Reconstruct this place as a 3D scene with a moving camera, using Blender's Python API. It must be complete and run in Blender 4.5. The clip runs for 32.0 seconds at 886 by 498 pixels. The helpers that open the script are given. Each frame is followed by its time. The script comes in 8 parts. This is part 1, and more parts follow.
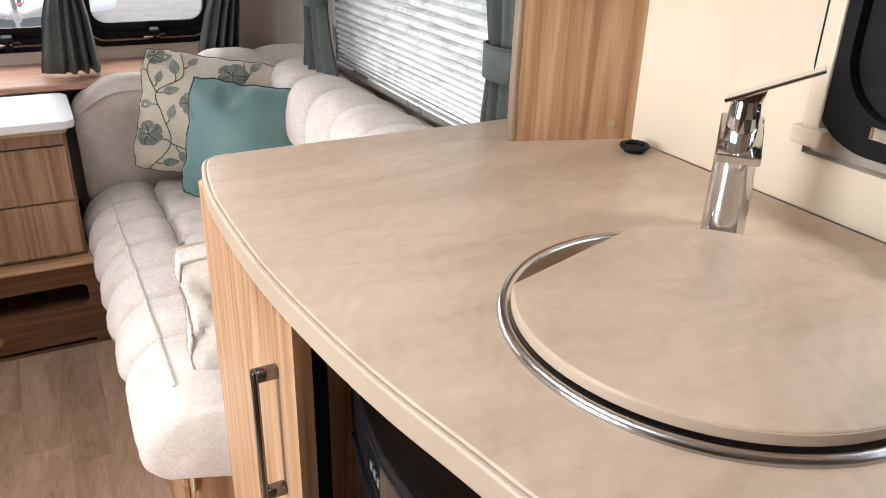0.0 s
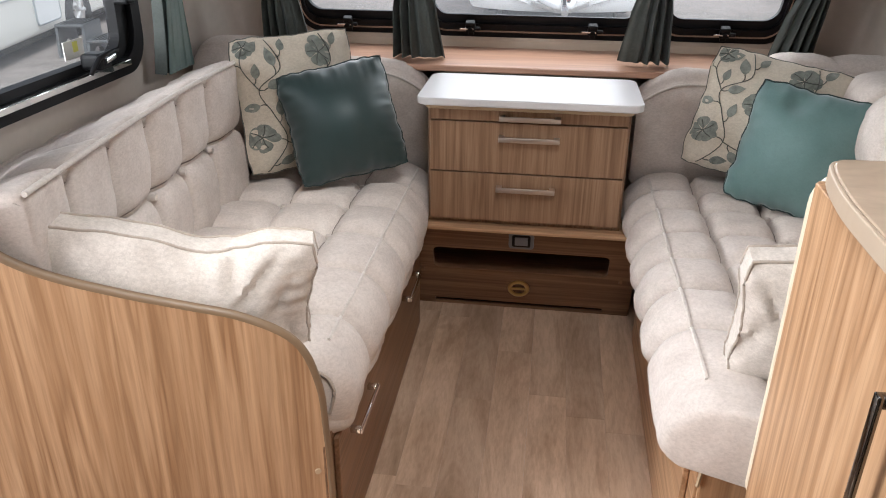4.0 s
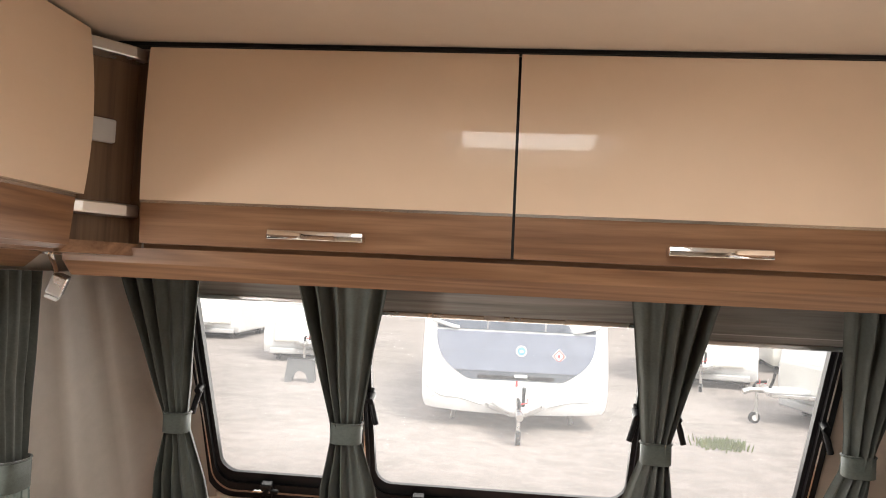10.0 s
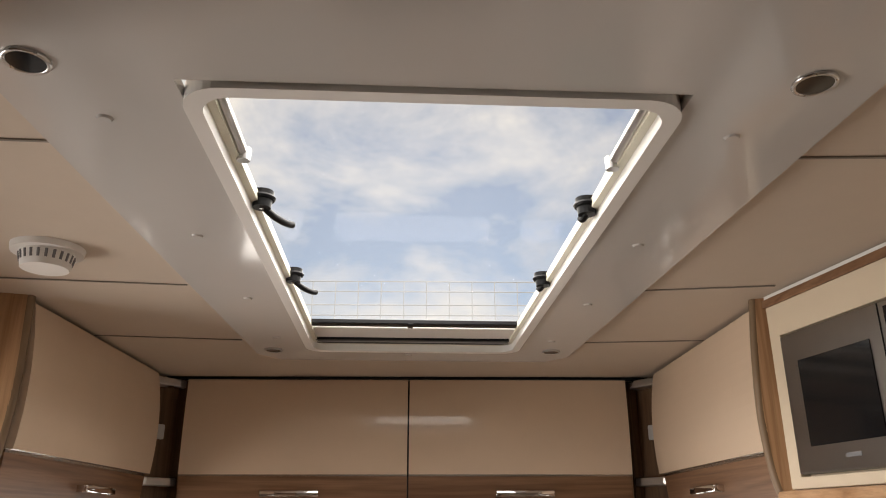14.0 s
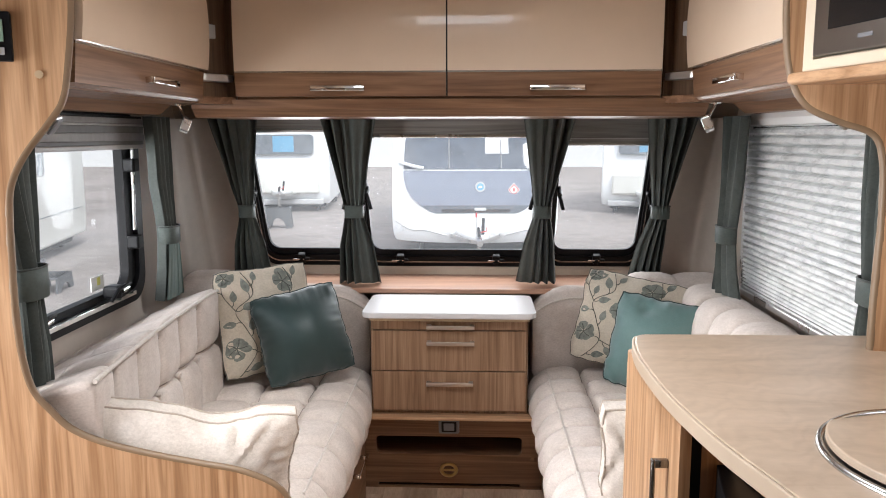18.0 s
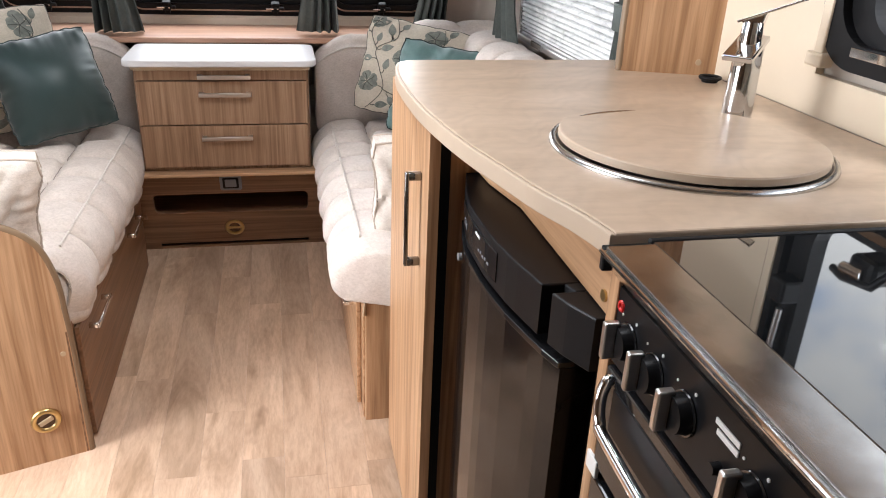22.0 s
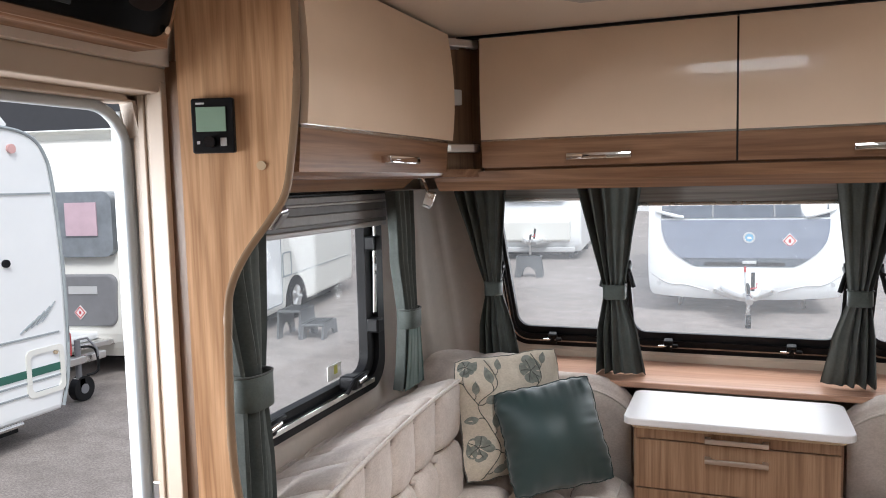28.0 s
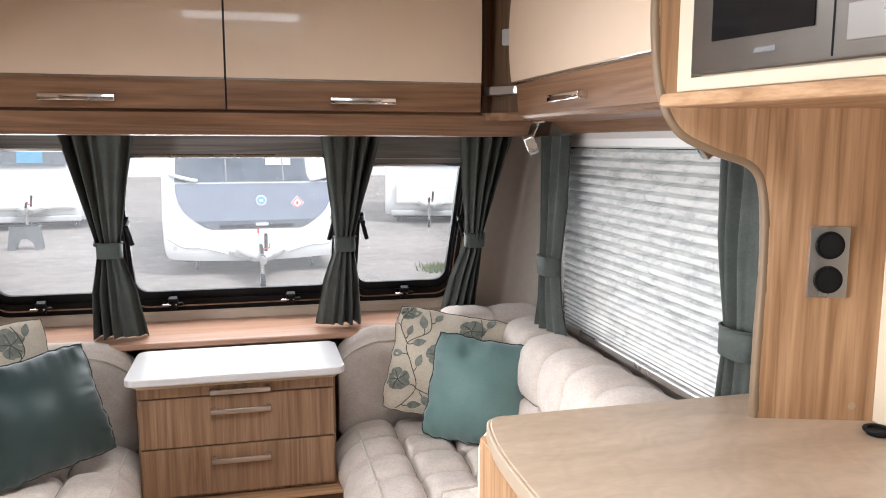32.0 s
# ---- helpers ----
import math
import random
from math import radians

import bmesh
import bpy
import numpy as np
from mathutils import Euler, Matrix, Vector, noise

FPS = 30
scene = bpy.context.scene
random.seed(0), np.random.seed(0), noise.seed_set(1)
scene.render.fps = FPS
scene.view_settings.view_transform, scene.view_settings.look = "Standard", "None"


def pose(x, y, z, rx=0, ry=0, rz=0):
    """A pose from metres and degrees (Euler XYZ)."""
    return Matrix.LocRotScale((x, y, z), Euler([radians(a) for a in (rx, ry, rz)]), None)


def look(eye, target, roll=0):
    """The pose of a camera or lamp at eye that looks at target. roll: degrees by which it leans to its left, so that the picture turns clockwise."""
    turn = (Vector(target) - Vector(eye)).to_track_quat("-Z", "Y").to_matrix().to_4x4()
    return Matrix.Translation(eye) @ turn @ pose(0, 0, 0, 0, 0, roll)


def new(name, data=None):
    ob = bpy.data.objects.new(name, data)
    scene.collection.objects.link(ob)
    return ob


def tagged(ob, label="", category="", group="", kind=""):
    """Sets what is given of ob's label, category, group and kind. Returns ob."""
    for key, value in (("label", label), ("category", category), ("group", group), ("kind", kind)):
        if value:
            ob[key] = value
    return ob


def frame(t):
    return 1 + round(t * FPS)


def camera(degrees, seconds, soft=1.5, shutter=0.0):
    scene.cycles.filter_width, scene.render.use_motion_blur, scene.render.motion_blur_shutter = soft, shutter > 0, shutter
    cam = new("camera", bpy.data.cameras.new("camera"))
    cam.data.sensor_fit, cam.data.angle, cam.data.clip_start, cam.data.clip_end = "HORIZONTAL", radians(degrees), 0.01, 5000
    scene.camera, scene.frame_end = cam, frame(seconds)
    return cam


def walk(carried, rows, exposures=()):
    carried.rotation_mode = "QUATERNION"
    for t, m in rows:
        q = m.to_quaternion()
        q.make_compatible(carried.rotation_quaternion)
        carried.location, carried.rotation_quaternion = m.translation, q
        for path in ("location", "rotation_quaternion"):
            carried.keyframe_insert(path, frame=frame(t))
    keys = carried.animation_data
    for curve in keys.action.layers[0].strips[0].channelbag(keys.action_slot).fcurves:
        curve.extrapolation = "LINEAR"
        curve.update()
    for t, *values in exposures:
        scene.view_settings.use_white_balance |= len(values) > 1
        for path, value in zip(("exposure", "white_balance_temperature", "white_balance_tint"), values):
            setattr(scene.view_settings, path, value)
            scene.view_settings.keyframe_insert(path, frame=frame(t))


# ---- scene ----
EXPO, SKY, SUN = 0.95, 0.15, 1.7
# the camera's own exposure and white balance on the way: seconds, stops, kelvin, tint
EXPOSURE = [(0.0, 0.1, 6050, 9), (3.0, 0.08, 6050, 9), (4.0, -0.2, 6000, 9), (4.5, -0.3, 6050, 9), (6.5, -0.45, 6050, 10), (8.0, -0.15, 6150, 10), (9.0, 0.05, 6150, 11), (10.0, 0.4, 6850, 11), (11.0, -0.05, 6750, 11), (12.0, -0.6, 7000, 12), (13.5, -0.95, 6950, 12),
            (15.5, -0.65, 7350, 13), (16.2, -0.5, 7000, 13), (17.0, -0.2, 6350, 10), (19.0, 0.0, 6050, 10), (22.0, 0.15, 6000, 10), (23.2, 0.12, 6500, 10), (24.2, 0.10, 6550, 10), (25.0, 0.02, 6150, 10), (26.0, -0.2, 5900, 9), (28.5, -0.15, 6050, 10), (30.0, 0.0, 6150, 10), (32.0, 0.1, 6100, 10)]
# ---------------------------------------------------------------- camera
PATH = [
    (0, look((0.242, 1.015, 1.318), (1.100, 2.612, 0.474), 1.64)),
    (0.5, look((0.210, 1.024, 1.335), (0.991, 2.715, 0.606), 1.58)),
    (1, look((0.172, 1.032, 1.346), (0.836, 2.793, 0.669), 1.85)),
    (1.5, look((0.149, 1.040, 1.346), (0.683, 2.846, 0.673), 2.14)),
    (2, look((0.125, 1.047, 1.341), (0.543, 2.875, 0.646), 2.37)),
    (2.5, look((0.108, 1.046, 1.329), (0.398, 2.883, 0.592), 2.27)),
    (3, look((0.089, 1.026, 1.3265), (0.2355, 2.850, 0.554), 1.98)),
    (3.5, look((0.070, 1.005, 1.324), (0.046, 2.826, 0.498), 1.36)),
    (4, look((0.058, 1.037, 1.296), (-0.194, 2.830, 0.446), 0.39)),
    (4.5, look((-0.023, 1.065, 1.294), (-0.452, 2.816, 0.428), 0.17)),
    (6.5, look((-0.122, 1.392, 1.376), (-1.265, 2.895, 0.715), 0.18)),
    (7, look((-0.092, 1.436, 1.402), (-1.271, 2.951, 0.841), 0.68)),
    (7.5, look((-0.109, 1.494, 1.426), (-1.215, 3.088, 0.940), 1.35)),
    (8, look((-0.124, 1.554, 1.430), (-1.072, 3.262, 0.999), 1.87)),
    (8.5, look((-0.118, 1.590, 1.415), (-0.855, 3.412, 1.046), 2.58)),
    (9, look((-0.089, 1.619, 1.414), (-0.614, 3.531, 1.152), 3.13)),
    (9.5, look((-0.060, 1.616, 1.451), (-0.406, 3.584, 1.360), 3.23)),
    (10, look((0.004, 1.574, 1.464), (-0.180, 3.564, 1.559), 2.72)),
    (10.5, look((0.057, 1.501, 1.475), (-0.018, 3.481, 1.750), 1.96)),
    (11, look((0.017, 1.337, 1.474), (0.025, 3.296, 1.876), 1.15)),
    (11.5, look((0.024, 1.182, 1.480), (0.066, 3.120, 1.974), 0.68)),
    (12, look((0.077, 1.049, 1.471), (0.130, 2.966, 2.039), 0.41)),
    (12.5, look((0.071, 0.927, 1.473), (0.127, 2.829, 2.092), 0.20)),
    (13, look((0.029, 0.792, 1.454), (0.088, 2.681, 2.108), 0.15)),
    (13.5, look((0.033, 0.669, 1.456), (0.089, 2.548, 2.138), 0.07)),
    (15.5, look((0.134, 0.417, 1.442), (0.087, 2.361, 1.911), -0.35)),
    (16, look((0.130, 0.425, 1.437), (0.068, 2.402, 1.734), -0.49)),
    (16.5, look((0.124, 0.439, 1.424), (0.049, 2.435, 1.527), -0.49)),
    (17, look((0.115, 0.452, 1.409), (0.031, 2.450, 1.343), -0.31)),
    (17.5, look((0.106, 0.464, 1.401), (0.018, 2.452, 1.200), -0.27)),
    (18, look((0.090, 0.471, 1.394), (0.007, 2.448, 1.101), -0.08)),
    (18.5, look((0.089, 0.473, 1.390), (0.005, 2.441, 1.044), 0.09)),
    (19, look((0.087, 0.473, 1.386), (0.016, 2.436, 1.011), 0.32)),
    (19.5, look((0.084, 0.476, 1.385), (0.064, 2.437, 0.992), 0.56)),
    (20, look((0.079, 0.495, 1.383), (0.168, 2.449, 0.967), 0.82)),
    (20.5, look((0.098, 0.517, 1.382), (0.327, 2.448, 0.915), 1.09)),
    (21, look((0.134, 0.518, 1.370), (0.497, 2.403, 0.811), 1.52)),
    (21.5, look((0.166, 0.505, 1.334), (0.597, 2.333, 0.646), 2.08)),
    (22, look((0.188, 0.487, 1.275), (0.581, 2.267, 0.453), 2.45)),
    (22.5, look((0.174, 0.478, 1.244), (0.435, 2.234, 0.324), 2.26)),
    (23, look((0.136, 0.476, 1.243), (0.208, 2.230, 0.284), 1.32)),
    (23.5, look((0.088, 0.493, 1.253), (-0.017, 2.257, 0.317), 0.58)),
    (24, look((0.063, 0.533, 1.280), (-0.183, 2.312, 0.399), 0.02)),
    (24.5, look((0.043, 0.594, 1.304), (-0.299, 2.389, 0.491), -0.50)),
    (25, look((0.028, 0.655, 1.333), (-0.362, 2.470, 0.591), -0.92)),
    (25.5, look((0.002, 0.696, 1.376), (-0.414, 2.537, 0.714), -1.39)),
    (26, look((-0.043, 0.714, 1.393), (-0.473, 2.587, 0.838), -1.67)),
    (26.5, look((-0.064, 0.729, 1.420), (-0.529, 2.622, 0.973), -2.03)),
    (28.5, look((0.021, 0.876, 1.483), (-0.728, 2.728, 1.376), -0.93)),
    (29, look((0.028, 0.895, 1.484), (-0.712, 2.752, 1.419), -0.43)),
    (29.5, look((0.041, 0.921, 1.486), (-0.606, 2.813, 1.436), 0.05)),
    (30, look((0.066, 0.948, 1.479), (-0.412, 2.889, 1.422), 0.33)),
    (30.5, look((0.089, 0.962, 1.472), (-0.160, 2.945, 1.386), 0.32)),
    (31, look((0.096, 0.963, 1.469), (0.104, 2.958, 1.330), 0.29)),
    (31.5, look((0.089, 0.943, 1.450), (0.348, 2.917, 1.253), 0.11)),
    (32, look((0.059, 0.884, 1.432), (0.535, 2.808, 1.159), 0.12)),
]
cam = camera(59.99, 32.0, 1.0)
walk(cam, PATH, [(t, EXPO + e, k, tint) for t, e, k, tint in EXPOSURE])

# ---------------------------------------------------------------- world and light
def link(nt, a, b):
    nt.links.new(a, b)


def build_world():
    world = bpy.data.worlds.new("sky")
    scene.world = world
    world.use_nodes = True
    nt = world.node_tree
    nt.nodes.clear()
    out = nt.nodes.new("ShaderNodeOutputWorld")
    bg = nt.nodes.new("ShaderNodeBackground")
    sky = nt.nodes.new("ShaderNodeTexSky")
    sky.sky_type = "NISHITA"
    sky.sun_disc = False
    sky.sun_elevation = radians(48)
    sky.sun_rotation = radians(215)
    sky.dust_density = 1.5
    tc = nt.nodes.new("ShaderNodeTexCoord")
    mp = nt.nodes.new("ShaderNodeMapping")
    mp.inputs["Scale"].default_value = (1.0, 1.0, 1.9)
    mp.inputs["Location"].default_value = (0.35, 0.1, 0.2)
    n1 = nt.nodes.new("ShaderNodeTexNoise")
    n1.inputs["Scale"].default_value = 3.4
    n1.inputs["Detail"].default_value = 9.0
    n1.inputs["Roughness"].default_value = 0.58
    n1.inputs["Distortion"].default_value = 0.25
    r1 = nt.nodes.new("ShaderNodeValToRGB")
    r1.color_ramp.elements[0].position = 0.38
    r1.color_ramp.elements[1].position = 0.61
    r1.color_ramp.elements[0].color = (0.14, 0.14, 0.14, 1)
    cl = nt.nodes.new("ShaderNodeRGB")
    cl.outputs[0].default_value = (5.6, 5.35, 5.05, 1)
    mix = nt.nodes.new("ShaderNodeMix")
    mix.data_type = "RGBA"
    link(nt, tc.outputs["Generated"], mp.inputs["Vector"])
    link(nt, mp.outputs[0], n1.inputs["Vector"])
    link(nt, n1.outputs["Fac"], r1.inputs["Fac"])
    link(nt, r1.outputs["Color"], mix.inputs["Factor"])
    link(nt, sky.outputs[0], mix.inputs["A"])
    link(nt, cl.outputs[0], mix.inputs["B"])
    link(nt, mix.outputs["Result"], bg.inputs["Color"])
    bg.inputs["Strength"].default_value = SKY
    link(nt, bg.outputs[0], out.inputs[0])


build_world()


def lamp(name, kind, energy, m, size=0.0, size_y=0.0, color=(1, 1, 1)):
    data = bpy.data.lights.new(name, kind)
    data.energy = energy
    data.color = color
    if kind == "AREA":
        data.shape = "RECTANGLE"
        data.size, data.size_y = size, size_y
    if kind == "SUN":
        data.angle = size
    ob = new(name, data)
    ob.matrix_world = m
    return ob


# soft sun through thin cloud
lamp("sun", "SUN", SUN, look((2.0, -2.8, 4.6), (0, 0, 0)), radians(18), color=(1.0, 0.96, 0.9))
# the sky's light in the openings
WINDOW_LIGHT = [
    ("skylight_light", (0.035, 1.85, 1.99), (0.035, 1.85, 0), 0.45, 1.1, 9),
    ("front_light", (0.0, 3.78, 1.2), (0.15, 2.0, 0.70), 1.5, 0.45, 8),
    ("side_light_left", (-1.050, 2.60, 1.20), (0.85, 2.66, 0.62), 0.70, 0.36, 1.0),
    ("side_light_right", (1.2, 2.65, 1.18), (-0.5, 2.6, 0.7), 0.8, 0.5, 5),
    ("door_light", (-1.80, 1.46, 1.0), (-0.25, 1.62, 0.0), 0.95, 1.3, 43),
    ("kitchen_light", (1.25, 1.1, 1.25), (-0.3, 1.0, 0.9), 0.55, 0.4, 1.6),
]
for nm, eye, tgt, w, h, en in WINDOW_LIGHT:
    ob = lamp(nm, "AREA", en, look(eye, tgt), w, h, (1.0, 0.975, 0.945))
    if nm == "side_light_left":
        ob.data.spread = radians(46)

# ---------------------------------------------------------------- materials
class Mat:
    """A small writer of node materials."""

    def __init__(self, name, rough=0.5, metal=0.0, spec=0.5):
        self.m = bpy.data.materials.new(name)
        self.m.use_nodes = True
        self.nt = self.m.node_tree
        self.b = self.nt.nodes["Principled BSDF"]
        self.b.inputs["Roughness"].default_value = rough
        self.b.inputs["Metallic"].default_value = metal
        self.b.inputs["Specular IOR Level"].default_value = spec

    def node(self, kind, **kw):
        n = self.nt.nodes.new(kind)
        for k, v in kw.items():
            n.inputs[k].default_value = v
        return n

    def link(self, a, b):
        self.nt.links.new(a, b)

    def coords(self, scale=(1, 1, 1), rot=(0, 0, 0), per_object=0.0):
        tc = self.node("ShaderNodeTexCoord")
        mp = self.node("ShaderNodeMapping", Scale=scale, Rotation=rot)
        self.link(tc.outputs["Object"], mp.inputs["Vector"])
        if per_object:
            info = self.node("ShaderNodeObjectInfo")
            mul = self.node("ShaderNodeMath")
            mul.operation = "MULTIPLY"
            mul.inputs[1].default_value = per_object
            self.link(info.outputs["Random"], mul.inputs[0])
            self.link(mul.outputs[0], mp.inputs["Location"])
        return mp.outputs[0]

    def noise(self, vec, scale, detail=4, rough=0.55, dist=0.0):
        n = self.node("ShaderNodeTexNoise", Scale=scale, Detail=detail, Roughness=rough, Distortion=dist)
        self.link(vec, n.inputs["Vector"])
        return n.outputs["Fac"]

    def ramp(self, fac, stops):
        r = self.node("ShaderNodeValToRGB")
        e = r.color_ramp.elements
        while len(e) < len(stops):
            e.new(0.5)
        for el, (p, c) in zip(e, stops):
            el.position = p
            el.color = (*c, 1) if len(c) == 3 else c
        self.link(fac, r.inputs["Fac"])
        return r.outputs["Color"]

    def blend(self, a, b, fac, kind="MIX"):
        n = self.node("ShaderNodeMix")
        n.data_type = "RGBA"
        n.blend_type = kind
        for sock, v in ((n.inputs["A"], a), (n.inputs["B"], b)):
            if isinstance(v, tuple):
                sock.default_value = (*v, 1)
            else:
                self.link(v, sock)
        if isinstance(fac, float):
            n.inputs["Factor"].default_value = fac
        else:
            self.link(fac, n.inputs["Factor"])
        return n.outputs["Result"]

    def color(self, c):
        if isinstance(c, tuple):
            self.b.inputs["Base Color"].default_value = (*c, 1)
        else:
            self.link(c, self.b.inputs["Base Color"])
        return self

    def bump(self, fac, strength=0.2, dist=0.002):
        n = self.node("ShaderNodeBump", Strength=strength, Distance=dist)
        self.link(fac, n.inputs["Height"])
        self.link(n.outputs[0], self.b.inputs["Normal"])
        return self

    def roughness(self, fac, lo, hi):
        n = self.node("ShaderNodeMapRange")
        n.inputs["To Min"].default_value = lo
        n.inputs["To Max"].default_value = hi
        self.link(fac, n.inputs["Value"])
        self.link(n.outputs[0], self.b.inputs["Roughness"])
        return self


def wood(name, dark, mid, light, axis="z", rough=0.38, stripe=1.0):
    """Laminate with a straight grain along the axis: broad bands, fine streaks and short pores."""
    m = Mat(name, rough, spec=0.4)
    k = 0.035
    stretch = {"x": (k, 1, 1), "y": (1, k, 1), "z": (1, 1, k)}[axis]
    v = m.coords(stretch, per_object=7.0)
    broad = m.noise(v, 9.0 * stripe, 3, 0.55, 0.9)
    fine = m.noise(v, 48.0 * stripe, 4, 0.6, 0.3)
    hair = m.noise(v, 210.0, 3, 0.6)
    vein = tuple(0.60 * a + 0.40 * b for a, b in zip(dark, mid))
    base = m.ramp(broad, [(0.34, mid), (0.40, light), (0.445, mid), (0.472, vein), (0.488, mid), (0.53, light), (0.575, mid), (0.60, vein), (0.625, mid), (0.70, light)])
    c = m.blend(base, m.ramp(fine, [(0.38, vein), (0.58, light)]), 0.30)
    c = m.blend(c, m.ramp(hair, [(0.36, (0.68, 0.63, 0.58)), (0.56, (1, 1, 1))]), 0.5, "MULTIPLY")
    m.color(c).bump(hair, 0.08, 0.0005).roughness(fine, rough - 0.06, rough + 0.10)
    return m.m


def plain(name, col, rough=0.5, metal=0.0, vary=0.10, scale=6.0, grain=180.0, bump=0.08, spec=0.5):
    m = Mat(name, rough, metal, spec)
    v = m.coords(per_object=3.0)
    n = m.noise(v, scale, 5, 0.6)
    lo = tuple(c * (1 - vary) for c in col)
    hi = tuple(min(1.0, c * (1 + vary * 0.6)) for c in col)
    m.color(m.ramp(n, [(0.3, lo), (0.7, hi)]))
    m.bump(m.noise(v, grain, 3, 0.6), bump, 0.0005)
    m.roughness(n, max(0.02, rough * 0.85), min(1.0, rough * 1.15))
    return m.m


def cloth(name, a, b, weave=900.0, rough=0.9, sheen=0.3, blotch=14.0, spec=0.15):
    m = Mat(name, rough, spec=spec)
    v = m.coords(per_object=2.0)
    big = m.noise(v, blotch, 4, 0.6)
    small = m.noise(v, weave, 2, 0.6)
    c = m.ramp(big, [(0.3, a), (0.7, b)])
    nap = m.noise(m.coords((1, 1, 1.6), (0.3, 0.2, 0.5), 2.0), 130.0, 4, 0.7)
    c = m.blend(c, m.ramp(small, [(0.3, (0.72, 0.72, 0.72)), (0.7, (1.0, 1.0, 1.0))]), 0.5, "MULTIPLY")
    c = m.blend(c, m.ramp(nap, [(0.36, (0.80, 0.79, 0.78)), (0.60, (1.0, 1.0, 1.0))]), 0.7 if spec < 0.3 else 0.25, "MULTIPLY")
    m.color(c).bump(nap, 0.25 if spec < 0.3 else 0.05, 0.0016)
    m.b.inputs["Sheen Weight"].default_value = sheen
    m.b.inputs["Sheen Roughness"].default_value = 0.5
    return m.m


def glass(name, tint=(0.97, 0.98, 0.98), haze=0.022, gloss=0.22):
    """Clear acrylic with a faint translucent veil that stands for glare on the pane."""
    m = bpy.data.materials.new(name)
    m.use_nodes = True
    nt = m.node_tree
    nt.nodes.clear()
    out = nt.nodes.new("ShaderNodeOutputMaterial")
    tr = nt.nodes.new("ShaderNodeBsdfTransparent")
    tr.inputs["Color"].default_value = (*tint, 1)
    gl = nt.nodes.new("ShaderNodeBsdfGlossy")
    gl.inputs["Roughness"].default_value = 0.03
    veil = nt.nodes.new("ShaderNodeBsdfTranslucent")
    veil.inputs["Color"].default_value = (0.9, 0.92, 0.95, 1)
    lw = nt.nodes.new("ShaderNodeLayerWeight")
    lw.inputs["Blend"].default_value = 0.5
    pw = nt.nodes.new("ShaderNodeMath")
    pw.operation = "POWER"
    pw.inputs[1].default_value = 4.0
    sc = nt.nodes.new("ShaderNodeMath")
    sc.operation = "MULTIPLY_ADD"
    sc.inputs[1].default_value = gloss
    sc.inputs[2].default_value = gloss * 0.07
    hazed = nt.nodes.new("ShaderNodeMixShader")
    hazed.inputs[0].default_value = haze
    mx = nt.nodes.new("ShaderNodeMixShader")
    nt.links.new(lw.outputs["Facing"], pw.inputs[0])
    nt.links.new(pw.outputs[0], sc.inputs[0])
    nt.links.new(sc.outputs[0], mx.inputs[0])
    nt.links.new(tr.outputs[0], hazed.inputs[1])
    nt.links.new(veil.outputs[0], hazed.inputs[2])
    nt.links.new(hazed.outputs[0], mx.inputs[1])
    nt.links.new(gl.outputs[0], mx.inputs[2])
    nt.links.new(mx.outputs[0], out.inputs[0])
    return m


WOOD_D, WOOD_M, WOOD_L = (0.20, 0.096, 0.042), (0.42, 0.238, 0.122), (0.56, 0.350, 0.200)
wood_z = wood("wood_laminate_upright", WOOD_D, WOOD_M, WOOD_L, "z")
wood_x = wood("wood_laminate_across", WOOD_D, WOOD_M, WOOD_L, "x")
wood_y = wood("wood_laminate_along", WOOD_D, WOOD_M, WOOD_L, "y")
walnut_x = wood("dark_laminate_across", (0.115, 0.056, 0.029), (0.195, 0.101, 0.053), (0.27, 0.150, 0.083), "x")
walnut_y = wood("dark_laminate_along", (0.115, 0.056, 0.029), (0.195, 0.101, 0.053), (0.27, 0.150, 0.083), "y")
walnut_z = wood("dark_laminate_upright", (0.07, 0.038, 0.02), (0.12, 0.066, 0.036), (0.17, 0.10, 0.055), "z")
shelf_wood = wood("shelf_laminate", (0.36, 0.19, 0.12), (0.46, 0.26, 0.17), (0.54, 0.33, 0.23), "x", 0.3)
edge_wood = plain("edge_banding", (0.48, 0.36, 0.23), 0.4)
cream_gloss = plain("cream_gloss_laminate", (0.68, 0.535, 0.405), 0.025, vary=0.03, bump=0.0, spec=0.22)
cream_panel = plain("cream_wall_panel", (0.70, 0.595, 0.455), 0.35, vary=0.04, bump=0.03)
white_top = plain("white_speckled_laminate", (0.62, 0.60, 0.595), 0.40, vary=0.01, bump=0.02, scale=200)
wall_mat = plain("grey_beige_wall_lining", (0.54, 0.475, 0.41), 0.55, vary=0.05, scale=30, grain=420, bump=0.25)
ceiling_mat = plain("ceiling_lining", (0.58, 0.50, 0.42), 0.5, vary=0.03, scale=20, grain=400, bump=0.12)
ceiling_gloss = plain("pale_gloss_ceiling_panel", (0.60, 0.585, 0.57), 0.10, vary=0.02, bump=0.0, spec=0.7)
white_plastic = plain("white_plastic", (0.80, 0.79, 0.77), 0.35, vary=0.03, bump=0.02)
ivory_plastic = plain("ivory_plastic", (0.68, 0.66, 0.55), 0.4, vary=0.05, bump=0.02)
black_plastic = plain("black_plastic", (0.007, 0.007, 0.008), 0.40, vary=0.2, bump=0.04, spec=0.18)
black_gloss = plain("black_gloss", (0.012, 0.012, 0.013), 0.09, vary=0.1, bump=0.0)
